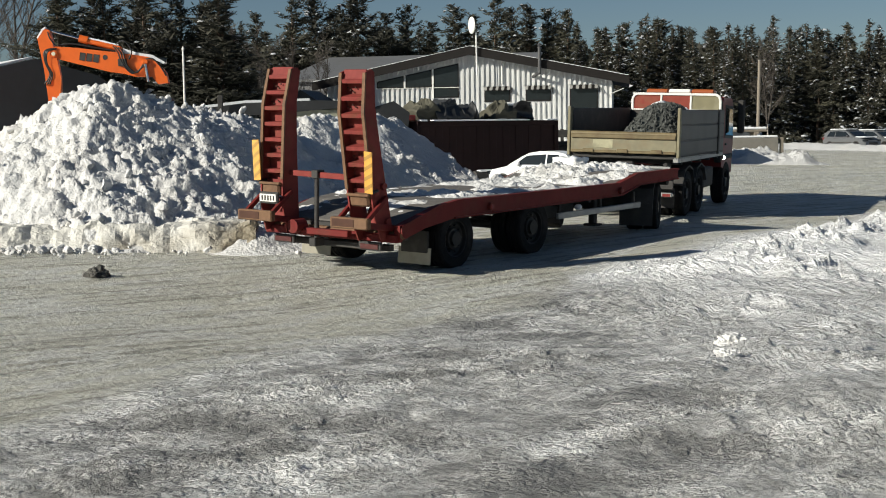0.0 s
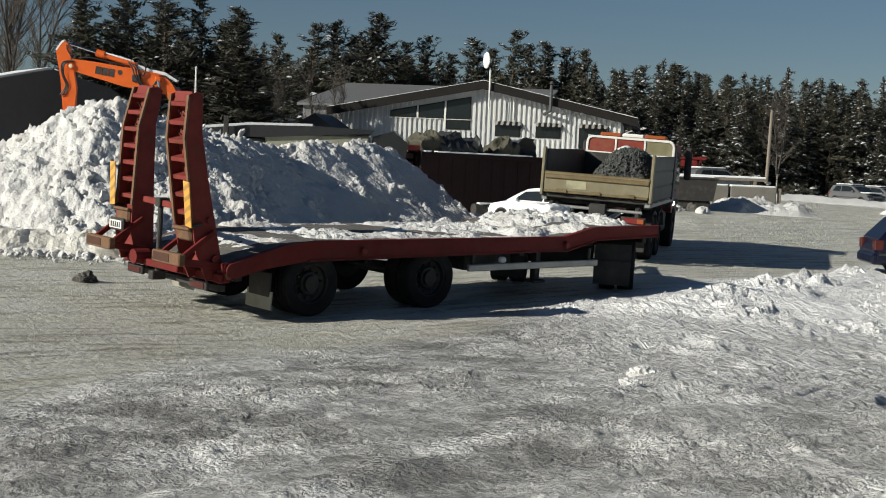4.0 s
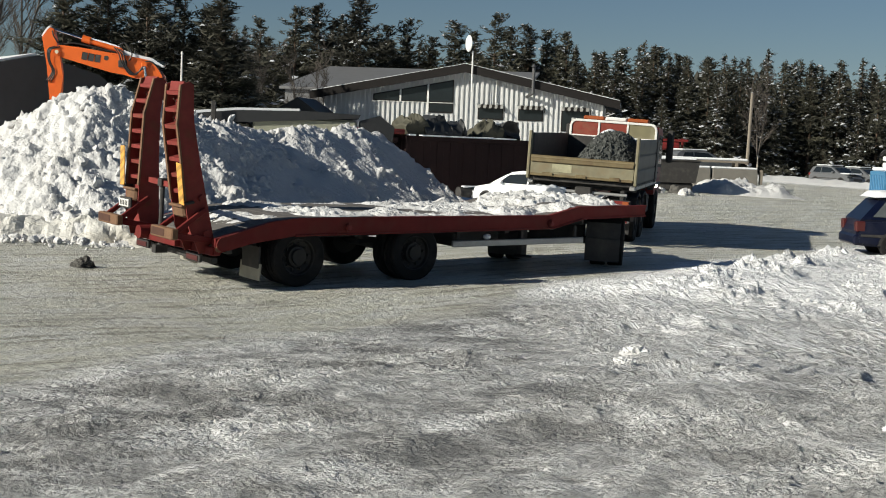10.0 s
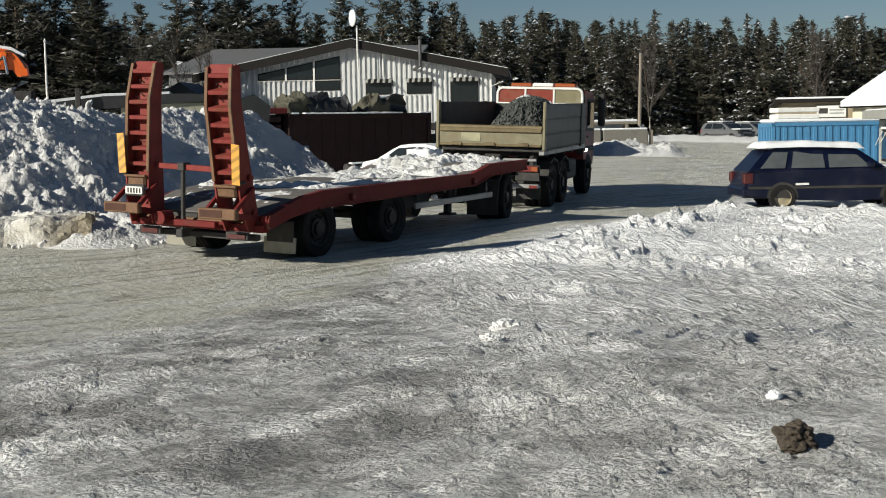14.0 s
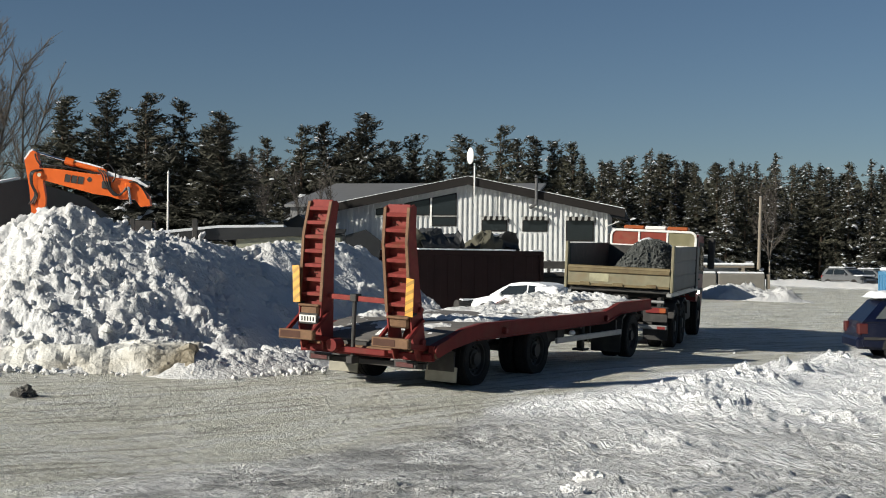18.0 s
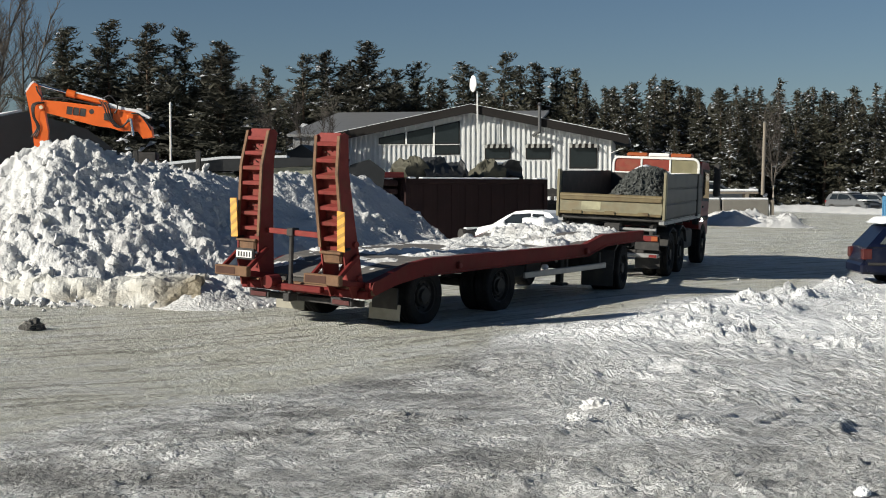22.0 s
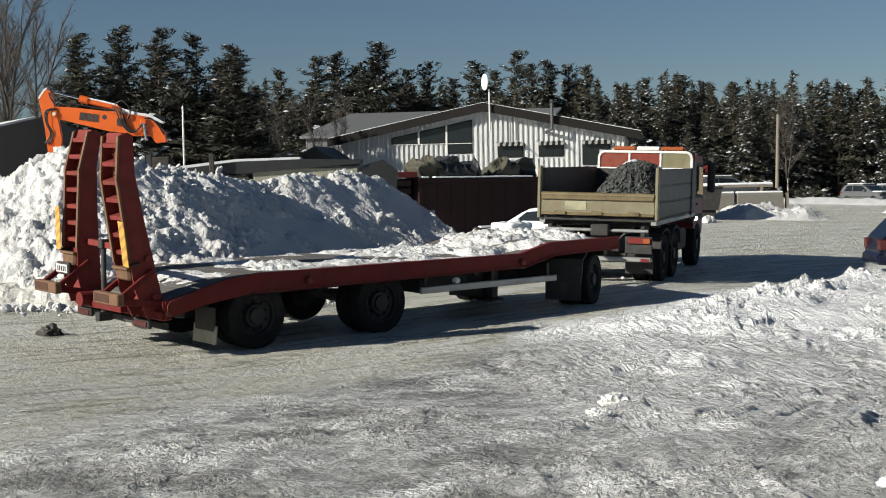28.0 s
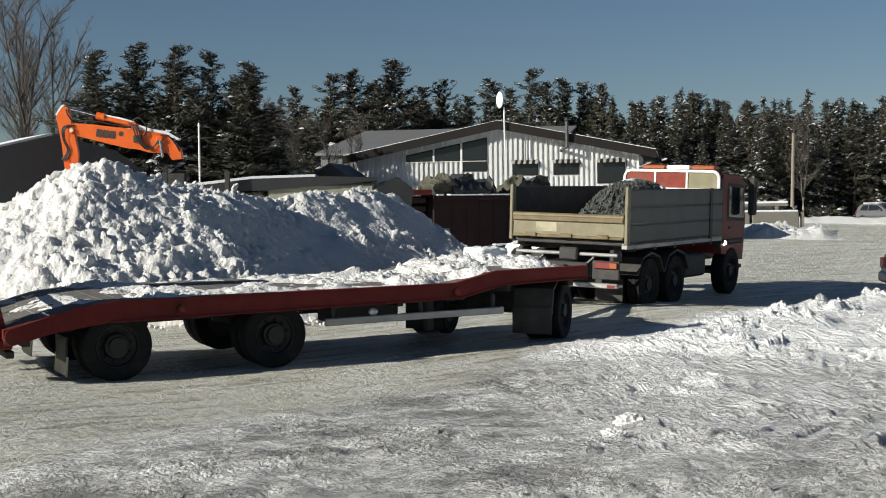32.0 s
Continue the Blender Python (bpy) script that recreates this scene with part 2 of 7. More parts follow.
TARPDARK = material("dark_gable_sheet", (0.05, 0.055, 0.056), 0.7, spread=0.08, grain=3, stain=0.7, stain_amount=0.2, bump=0.05)
BEIGE = material("beige_panel", (0.27, 0.27, 0.2), 0.6, spread=0.06, stain_amount=0.3, bump=0.05)
CONCRETE = material("grey_concrete", (0.17, 0.16, 0.14), 0.85, spread=0.1, grain=6, stain=1.5, stain_amount=0.4, bump=0.3)
GREYBOARD = material("grey_painted_boards", (0.3, 0.3, 0.27), 0.75, spread=0.08, grain=8, stain=2, stain_amount=0.25, bump=0.1, jitter=0.12)
CREAMWALL = material("cream_rendered_wall", (0.62, 0.57, 0.42), 0.8, spread=0.05, stain_amount=0.2, bump=0.1)
TANWALL = material("tan_board_wall", (0.3, 0.24, 0.15), 0.8, spread=0.08, stain_amount=0.3, bump=0.1)
BARK = material("conifer_bark", (0.11, 0.075, 0.05), 0.9, spread=0.25, grain=6, stain=2, bump=0.5)
BIRCH = material("birch_bark", (0.36, 0.32, 0.27), 0.8, spread=0.2, grain=4, stain=5, stain_amount=0.6, stain_colour=(0.06, 0.05, 0.04), bump=0.2)
TWIG = material("bare_twigs", (0.085, 0.072, 0.06), 0.9, spread=0.2, bump=0)
NEEDLES = material("conifer_needles", (0.042, 0.041, 0.026), 0.8, spread=0.35, grain=1.2, stain=0.4, stain_amount=0.4, stain_colour=(0.05, 0.045, 0.02), bump=0, jitter=0.3)
WOOD = material("weathered_wood_pole", (0.22, 0.19, 0.15), 0.85, spread=0.15, bump=0.2)
SOIL = material("frozen_soil_lump", (0.065, 0.05, 0.035), 0.9, spread=0.3, grain=14, stain=6, stain_amount=0.5, bump=0.8, bump_scale=25)
BAGGREEN = material("olive_bulk_bag", (0.07, 0.066, 0.045), 0.8, spread=0.15, grain=6, stain_amount=0.3, bump=0.2)
BAGDARK = material("black_tarpaulin", (0.02, 0.021, 0.022), 0.5, spread=0.2, bump=0.3)
GREYROOF = material("pale_grey_sheet_roof", (0.15, 0.15, 0.15), 0.5, spread=0.05, stain_amount=0.3, bump=0.05)


def ground_material():
    m = bpy.data.materials.new("packed_icy_snow")
    m.use_nodes = True
    N, L = m.node_tree.nodes, m.node_tree.links
    b = N["Principled BSDF"]
    geo = N.new("ShaderNodeNewGeometry")

    def noise(scale, detail=6, rough=0.6, size=None, turn=0.0, warp=0.0):
        """size is the grain's length along the direction turn, and its width."""
        n = N.new("ShaderNodeTexNoise")
        n.inputs["Scale"].default_value, n.inputs["Detail"].default_value = scale, detail
        n.inputs["Roughness"].default_value, n.inputs["Distortion"].default_value = rough, warp
        mp = N.new("ShaderNodeMapping")
        mp.vector_type = "TEXTURE"
        mp.inputs["Rotation"].default_value = (0, 0, radians(turn))
        mp.inputs["Scale"].default_value = (*(size or (1, 1)), 1)
        L.new(geo.outputs["Position"], mp.inputs["Vector"])
        L.new(mp.outputs["Vector"], n.inputs["Vector"])
        return n.outputs["Fac"]

    def cells(scale, warp):
        """Crumbs: 1 in the middle of each, 0 in the cracks."""
        n = N.new("ShaderNodeTexNoise")
        n.inputs["Scale"].default_value, n.inputs["Detail"].default_value = scale * 0.7, 3
        L.new(geo.outputs["Position"], n.inputs["Vector"])
        add = N.new("ShaderNodeVectorMath")
        add.operation = "MULTIPLY_ADD"
        add.inputs[1].default_value = (warp, warp, warp)
        L.new(n.outputs["Color"], add.inputs[0])
        L.new(geo.outputs["Position"], add.inputs[2])
        v = N.new("ShaderNodeTexVoronoi")
        v.inputs["Scale"].default_value = scale
        L.new(add.outputs["Vector"], v.inputs["Vector"])
        return math_("SUBTRACT", 1.0, v.outputs["Distance"])

    def rng(v, a, b2, lo=0.0, hi=1.0):
        r = N.new("ShaderNodeMapRange")
        r.interpolation_type = "SMOOTHSTEP"
        for k, val in (("From Min", a), ("From Max", b2), ("To Min", lo), ("To Max", hi)):
            r.inputs[k].default_value = val
        L.new(v, r.inputs["Value"])
        return r.outputs["Result"]

    def math_(op, a, b2):
        n = N.new("ShaderNodeMath")
        n.operation = op
        for i, v in enumerate((a, b2)):
            if isinstance(v, (int, float)):
                n.inputs[i].default_value = v
            else:
                L.new(v, n.inputs[i])
        return n.outputs[0]

    def mix(f, a, b2):
        n = N.new("ShaderNodeMix")
        n.data_type = "RGBA"
        L.new(f, n.inputs["Factor"])
        for k, v in (("A", a), ("B", b2)):
            if isinstance(v, tuple):
                n.inputs[k].default_value = (*v, 1)
            else:
                L.new(v, n.inputs[k])
        return n.outputs["Result"]

    wear = N.new("ShaderNodeAttribute")
    wear.attribute_name = "wear"
    sep = N.new("ShaderNodeSeparateColor")
    L.new(wear.outputs["Color"], sep.inputs["Color"])
    track = noise(1, 8, 0.7, (2.2, 0.22), 50, 0.1)
    ruts = noise(1, 4, 0.6, (3.2, 0.2), 42, 0.15)
    swath = noise(1, 6, 0.65, (1.6, 0.45), 48, 0.1)
    patch = noise(1, 8, 0.7, (1.5, 0.65), 8, 0.1)
    stroke = noise(1, 2, 0.5, (1.0, 0.07), -73, 0.05)
    stroke2 = noise(1, 2, 0.5, (0.8, 0.06), -60, 0.05)
    broken = noise(4.5, 5, 0.62, (1, 1.5), -60)
    fine = noise(26, 9, 0.8, (1, 1.3), 25, 0.1)
    tiny = noise(60, 5, 0.8, (1, 1.3))
    mid = noise(8, 7, 0.72, (1, 1.3), 30)
    crumb_a, crumb_b = cells(11, 0.11), cells(27, 0.06)
    clods_ = math_("ADD", math_("MULTIPLY", crumb_a, 0.5), math_("MULTIPLY", crumb_b, 0.5))
    rough_ = rng(math_("ADD", swath, math_("MULTIPLY", math_("SUBTRACT", mid, 0.5), 0.8)), 0.38, 0.56)
    snow_c = mix(fine, (0.84, 0.843, 0.848), (0.97, 0.972, 0.975))
    ice_c = mix(tiny, (0.3, 0.3, 0.29), (0.52, 0.52, 0.505))
    grain = math_("ADD", math_("MULTIPLY", fine, 0.6), math_("MULTIPLY", mid, 0.4))
    lean = math_("MULTIPLY", math_("SUBTRACT", swath, 0.5), 0.3)
    # crumbly packed snow with icy patches where the grit shows through
    icy = mix(rng(math_("ADD", math_("ADD", math_("MULTIPLY", grain, 0.6), math_("MULTIPLY", broken, 0.4)), lean), 0.4, 0.58), (0.43, 0.428, 0.418), (0.93, 0.927, 0.917))
    icy = mix(math_("MULTIPLY", rng(clods_, 0.7, 0.86), 0.45), icy, snow_c)
    dirt_c = mix(tiny, (0.12, 0.12, 0.115), (0.38, 0.378, 0.368))
    dirt = math_("ADD", math_("MULTIPLY", sep.outputs["Blue"], 0.2), math_("ADD", patch, math_("MULTIPLY", math_("SUBTRACT", grain, 0.5), 1.7)))
    near = mix(rng(dirt, 0.53, 0.64, 0, 0.85), icy, dirt_c)
    # scraped strokes of wheels and plough
    fan = noise(1, 3, 0.55, (1.5, 0.8), -20)
    streak = math_("MULTIPLY", wear.outputs["Alpha"], rng(math_("ADD", fan, math_("MULTIPLY", math_("SUBTRACT", patch, 0.5), 0.5)), 0.42, 0.56))
    both = math_("MAXIMUM", rng(stroke, 0.51, 0.55), math_("MULTIPLY", rng(stroke2, 0.54, 0.58), 0.9))
    grooves = math_("MULTIPLY", rng(stroke, 0.46, 0.4), 0.85)
    scraped = mix(math_("ADD", math_("MULTIPLY", swath, 0.6), math_("MULTIPLY", fine, 0.4)), (0.66, 0.657, 0.665), (0.95, 0.95, 0.955))
    near = mix(math_("MULTIPLY", wear.outputs["Alpha"], rng(fan, 0.3, 0.6, 0.45, 0.8)), near, scraped)
    near = mix(math_("MULTIPLY", streak, both), near, snow_c)
    near = mix(math_("MULTIPLY", streak, grooves), near, ice_c)
    # the driven way: polished tan snow, drawn out along the wheel marks
    tan_c = mix(track, (0.41, 0.4, 0.325), (0.71, 0.7, 0.62))
    tan_c = mix(rng(math_("ADD", swath, math_("MULTIPLY", math_("SUBTRACT", fine, 0.5), 0.7)), 0.42, 0.62), tan_c, mix(fine, (0.5, 0.5, 0.465), (0.78, 0.78, 0.745)))
    dark_rut = math_("MULTIPLY", rng(math_("ADD", ruts, math_("MULTIPLY", math_("SUBTRACT", mid, 0.5), 0.5)), 0.51, 0.6), rng(patch, 0.36, 0.52))
    road = mix(math_("MULTIPLY", dark_rut, 0.75), tan_c, (0.25, 0.235, 0.185))
    col = mix(sep.outputs["Red"], near, road)
    col = mix(math_("MULTIPLY", sep.outputs["Green"], rng(grain, 0.34, 0.48, 0.8, 1.0)), col, snow_c)
    L.new(col, b.inputs["Base Color"])
    b.inputs["Specular IOR Level"].default_value = 0.3
    L.new(rng(sep.outputs["Red"], 0, 1, 0.7, 0.5), b.inputs["Roughness"])
    bp = N.new("ShaderNodeBump")
    bp.inputs["Strength"].default_value, bp.inputs["Distance"].default_value = 1.0, 0.075
    h = math_("ADD", math_("ADD", math_("MULTIPLY", fine, 0.5), math_("MULTIPLY", mid, 1.3)), math_("MULTIPLY", broken, 1.8))
    h = math_("ADD", h, math_("MULTIPLY", tiny, 0.15))
    h = math_("ADD", math_("MULTIPLY", h, rng(sep.outputs["Red"], 0, 1, 1.0, 0.7)), math_("ADD", math_("MULTIPLY", track, 0.5), math_("MULTIPLY", math_("MULTIPLY", ruts, sep.outputs["Red"]), 1.0)))
    h = math_("ADD", h, math_("MULTIPLY", math_("MULTIPLY", streak, math_("MAXIMUM", stroke, stroke2)), 2.8))
    h = math_("ADD", h, math_("MULTIPLY", math_("MULTIPLY", clods_, rough_), math_("MULTIPLY", rng(sep.outputs["Red"], 0, 1, 1.5, 0.4), rng(streak, 0, 1, 1.0, 0.35))))
    h = math_("MULTIPLY", h, rng(sep.outputs["Green"], 0.2, 1, 1.0, 0.4))
    L.new(h, bp.inputs["Height"])
    L.new(bp.outputs["Normal"], b.inputs["Normal"])
    return m


GROUND = ground_material()


# ---------------------------------------------------------------- mesh helpers
def finish(bm, name, mats, smooth=False):
    bmesh.ops.recalc_face_normals(bm, faces=bm.faces)
    me = bpy.data.meshes.new(name)
    bm.to_mesh(me)
    bm.free()
    for m in mats if isinstance(mats, (list, tuple)) else [mats]:
        me.materials.append(m)
    if smooth:
        me.polygons.foreach_set("use_smooth", [True] * len(me.polygons))
    return me


def part(name, bm, mat, parent=None, label="", smooth=False, at=None):
    me = bm if isinstance(bm, bpy.types.Mesh) else finish(bm, name, mat, smooth)
    ob = new(name, me)
    if parent:
        ob.parent = parent
    if at is not None:
        ob.matrix_basis = at
    return tagged(ob, label) if label else ob


def thing(name, m, label, category, group="", kind=""):
    ob = new(name)
    ob.matrix_basis = m
    return tagged(ob, label, category, group, kind)


def box(bm, x0, x1, y0, y1, z0, z1, bevel=0.0, mat=0, m=None):
    r = bmesh.ops.create_cube(bm, size=1)
    vs = r["verts"]
    bmesh.ops.scale(bm, vec=(x1 - x0, y1 - y0, z1 - z0), verts=vs)
    bmesh.ops.translate(bm, vec=((x0 + x1) / 2, (y0 + y1) / 2, (z0 + z1) / 2), verts=vs)
    fs = {f for v in vs for f in v.link_faces}
    for f in fs:
        f.material_index = mat
    if bevel:
        es = list({e for v in vs for e in v.link_edges})
        g = bmesh.ops.bevel(bm, geom=es, offset=bevel, segments=1, affect="EDGES", profile=0.5, material=-1)
        vs = list({v for f in g["faces"] for v in f.verts} | {v for v in vs if v.is_valid})
    if m is not None:
        bmesh.ops.transform(bm, matrix=m, verts=[v for v in vs if v.is_valid])
    return bm


def bx(*a, bevel=0.01, mat=0, m=None):
    return box(bmesh.new(), *a, bevel=bevel, mat=mat, m=m)


def tube(bm, a, b, r, r2=None, n=10, mat=0):
    a, b = Vector(a), Vector(b)
    q = (b - a).to_track_quat("Z", "Y").to_matrix().to_4x4()
    m = Matrix.Translation((a + b) / 2) @ q
    g = bmesh.ops.create_cone(bm, cap_ends=True, segments=n, radius1=r, radius2=r if r2 is None else r2, depth=(b - a).length, matrix=m)
    for v in g["verts"]:
        for f in v.link_faces:
            f.material_index = mat
    return bm


def beam(bm, a, b, w, h, mat=0):
    """A square bar from a to b."""
    a, b = Vector(a), Vector(b)
    q = (b - a).to_track_quat("X", "Z").to_matrix().to_4x4()
    return box(bm, -(b - a).length / 2, (b - a).length / 2, -w / 2, w / 2, -h / 2, h / 2, 0.006, mat, Matrix.Translation((a + b) / 2) @ q)


def prism(bm, pts, y0, y1, axis="y", mat=0):
    """A flat outline pushed from y0 to y1; the outline's pairs are the two other axes."""
    def at(p, d):
        return {"y": (p[0], d, p[1]), "x": (d, p[0], p[1]), "z": (p[0], p[1], d)}[axis]
    a = [bm.verts.new(at(p, y0)) for p in pts]
    b = [bm.verts.new(at(p, y1)) for p in pts]
    fs = [bm.faces.new(a), bm.faces.new(b[::-1])]
    for i in range(len(pts)):
        j = (i + 1) % len(pts)
        fs.append(bm.faces.new((a[i], b[i], b[j], a[j])))
    for f in fs:
        f.material_index = mat
    return bm


def lathe(bm, prof, n=32, mats=None, caps=True):
    """Turns (r, y) pairs about the y axis."""
    rings = []
    for r, y in prof:
        rings.append([bm.verts.new((r * math.cos(2 * math.pi * i / n), y, r * math.sin(2 * math.pi * i / n))) for i in range(n)])
    for k in range(len(prof) - 1):
        for i in range(n):
            j = (i + 1) % n
            f = bm.faces.new((rings[k][i], rings[k][j], rings[k + 1][j], rings[k + 1][i]))
            f.material_index = mats[k] if mats else 0
    for ring, k in ((rings[0], 0), (rings[-1], -1)) if caps else ():
        f = bm.faces.new(ring)
        f.material_index = mats[k] if mats else 0
    return bm


# ---------------------------------------------------------------- ground
def smooth01(a, b, v):
    u = min(1.0, max(0.0, (v - a) / (b - a)))
    return u * u * (3 - 2 * u)


def base(x, y):
    """The yard, a plane that tilts a little, and the higher bank from which it is filmed."""
    xs, ys = max(-40.0, min(40.0, x)), min(72.0, y)
    far = -0.68 - 0.035 * xs + 0.027 * ys
    far += (0.07 + 0.035 * max(-4.3, min(2.5, x))) * smooth01(28.5, 24.5, y) * smooth01(9.5, 2.5, x)
    hollow = smooth01(6.8, 3.8, x) * smooth01(-11, -7, x) * smooth01(40, 47, y) * smooth01(72, 63, y)  # the lower lot behind the pile
    far += (-0.42 - far) * hollow
    near = 0.07 + 0.012 * x
    w = smooth01(15.5, 9.5, y + 0.25 * max(-6, min(6, x)))
    return far * (1 - w) + near * w


def grid(name, xs, ys, height, mat, keep=None, smooth=True):
    idx, verts, faces = {}, [], []
    for j, y in enumerate(ys):
        for i, x in enumerate(xs):
            idx[i, j] = len(verts)
            verts.append((x, y, height(x, y)))
    for j in range(len(ys) - 1):
        for i in range(len(xs) - 1):
            faces.append((idx[i, j], idx[i + 1, j], idx[i + 1, j + 1], idx[i, j + 1]))
    me = bpy.data.meshes.new(name)
    me.from_pydata(verts, [], faces)
    me.materials.append(mat)
    me.polygons.foreach_set("use_smooth", [smooth] * len(me.polygons))
    return me


def n3(x, y, s, z=0.0):
    return noise.noise(Vector((x * s, y * s, z)))


def lumps(x, y, s, seed):
    d = noise.voronoi(Vector((x * s, y * s, seed)))[0]
    return max(0.0, 0.75 - d[0]) + 0.5 * (d[1] - d[0])


def chunks(x, y, s, seed):
    """Broken blocks: each cell stands at a height of its own, with rounded rims."""
    d, at = noise.voronoi(Vector((x * s, y * s, seed)))
    p = at[0]
    v = math.sin(p.x * 127.1 + p.y * 311.7 + p.z * 74.7) * 43758.5453
    v -= math.floor(v)
    return (v - 0.5) * smooth01(0.0, 0.22, d[1] - d[0]) + 0.45 * max(0.0, 0.6 - d[0])


def blocks(x, y, s, seed):
    """Broken clods: each cell is a tilted facet at a height of its own, with a sharp step at its rim."""
    d, at = noise.voronoi(Vector((x * s, y * s, seed)))
    p = at[0]
    v = math.sin(p.x * 127.1 + p.y * 311.7 + p.z * 74.7) * 43758.5453
    v -= math.floor(v)
    a = 6.283 * ((v * 7.31) % 1.0)
    tilt = 0.9 * (math.cos(a) * (x * s - p.x) + math.sin(a) * (y * s - p.y))
    return (v - 0.45 + tilt) * smooth01(0.0, 0.14, d[1] - d[0])


def along(table, v):
    for (a, fa), (b, fb) in zip(table, table[1:]):
        if v <= b:
            return fa + (fb - fa) * max(0.0, v - a) / (b - a)
    return table[-1][1]


ROAD_EDGE = [(5, -5.6), (10.5, -3.3), (15.5, -0.8), (20, 1.3), (24.2, 4.0), (29, 7.2), (40, 13), (60, 19), (80, 25), (96, 29)]


def road_amount(x, y):
    """1 on the driven way, which passes the pile and leaves between the blocks and the container."""
    s = along(ROAD_EDGE, y) - x + 0.45 * n3(x, y, 0.35) + 0.2 * n3(x, y, 1.1, 2)
    far_left = -14 if y < 31 else 1.0 + 0.17 * (y - 31)
    return smooth01(-0.25, 0.7, s) * smooth01(-0.8, 0.8, x - far_left) * smooth01(96, 84, y)


# Ploughed bands beside the way: start, end, half width, height.
BANDS = [((2.0, 19.0), (4.6, 23.2), 0.8, 0.09), ((4.6, 23.2), (7.8, 28.4), 0.9, 0.13), ((7.6, 28.6), (14.5, 28.2), 0.7, 0.16), ((2.6, 18.9), (6.0, 18.6), 0.8, 0.09), ((6.0, 18.6), (14, 18.0), 0.9, 0.11), ((4.2, 21.2), (14, 20.6), 0.7, 0.1), ((6.0, 24.0), (14, 23.4), 0.9, 0.12), ((7.4, 26.4), (14, 26.0), 0.6, 0.1)]


def bank_at(x, y):
    """Amount and height of the ploughed snow."""
    best, height = 0.0, 0.0
    wx, wy = x + 0.3 * n3(x, y, 1.1, 3), y + 0.3 * n3(x, y, 1.1, 4)
    for (ax, ay), (bx_, by), w, h in BANDS:
        dx, dy = bx_ - ax, by - ay
        u = max(0.0, min(1.0, ((wx - ax) * dx + (wy - ay) * dy) / (dx * dx + dy * dy)))
        k = smooth01(1.15 * w, 0.35 * w, math.hypot(wx - ax - u * dx, wy - ay - u * dy))
        if k * h > height:
            best, height = max(best, k), k * h
    return best, height


def bank_amount(x, y):
    return bank_at(x, y)[0]


def ground_height(x, y):
    z = base(x, y)
    if y < 45 and abs(x) < 30:
        lump = abs(n3(x, y, 0.8)) * 0.05 + abs(n3(x, y, 2.3, 5)) * 0.045
        road = road_amount(x, y)
        z += lump * (1 - 0.75 * road)
        if y < 20:
            crumb = 0.008 * abs(n3(x, y, 5.0, 1)) + 0.008 * n3(x, y, 15.0, 3)
            loose = smooth01(-0.15, 0.2, n3(x, y, 0.55, 12) + 0.35 * n3(x, y, 1.7, 13))
            if loose > 0:
                u, v = x + 0.03 * n3(x, y, 9, 5), y + 0.03 * n3(x, y, 9, 6)
                crumb += loose * (0.03 * max(0, chunks(u, 0.7 * v, 4.5, 5)) + 0.03 * max(0, blocks(u, 0.8 * v, 9.0, 6)) + 0.025 * max(0, blocks(u, v, 19.0, 7)) + 0.014 * n3(x, y, 24, 9))
            u, v = 0.64 * x + 0.77 * y, -0.77 * x + 0.64 * y
            rut = 0.03 * noise.noise(Vector((u * 0.3, v * 1.6, 4))) + 0.012 * noise.noise(Vector((u * 0.8, v * 7, 8)))
            if x > 0:  # scraped strokes
                bend = 0.3 * n3(x, y, 0.25, 17)
                u, v = 0.3 * x - 0.95 * y, 0.95 * x + 0.3 * y + bend * y
                scrape = smooth01(0, 1.2, x) * smooth01(-0.2, 0.25, n3(x, y, 0.5, 18) + 0.1)
                crumb += scrape * (0.075 * max(0, noise.noise(Vector((u * 0.9, v * 6.5, 2))) - 0.05) + 0.045 * max(0, noise.noise(Vector((u * 0.5, v * 2.6, 6)))))
            z += crumb * (1 - 0.65 * road) + rut * (1 - 0.6 * road)
        if 16.5 < y < 31 and x > 0:
            bank, high = bank_at(x, y)
            if bank > 0:
                u, v = x + 0.15 * n3(x, y, 2.0, 5), y + 0.15 * n3(x, y, 2.0, 6)
                z += high * (0.75 + 0.5 * n3(x, y, 0.9, 9)) + bank * (0.25 + smooth01(-0.1, 0.35, n3(x, y, 0.7, 23))) * (0.1 * max(0, blocks(u, 1.3 * v, 1.9, 7)) + 0.11 * max(0, blocks(u, 1.2 * v, 3.6, 8)) + 0.07 * max(0, blocks(u, v, 8.0, 9)))
        z += 0.1 * math.exp(-(((x - 2.0) / 0.6) ** 2 + ((y - 15.4) / 0.9) ** 2)) * (1 + n3(x, y, 4))
        if 8 < y < 14 and 0 < x < 3:  # a low broken ridge between the wheel marks
            off = x - 0.5 - (12.6 - y) * 0.5 + 0.2 * n3(x, y, 1.5, 19)
            z += 0.05 * math.exp(-(off / 0.16) ** 2) * smooth01(9.6, 10.4, y) * smooth01(13.0, 12.4, y) * (1 + 1.2 * max(0, blocks(x, y, 7, 20)))
    return z


def steps(a, b, fine_a, fine_b, fine, ratio=1.25):
    v, s = [fine_a], fine
    out = []
    x = fine_a
    while x > a:
        s *= ratio
        x -= s
        out.append(max(x, a))
    out = out[::-1]
    n = int((fine_b - fine_a) / fine)
    out += [fine_a + (fine_b - fine_a) * i / n for i in range(n + 1)]
    x, s = fine_b, fine
    while x < b:
        s *= ratio
        x += s
        out.append(min(x, b))
    return out


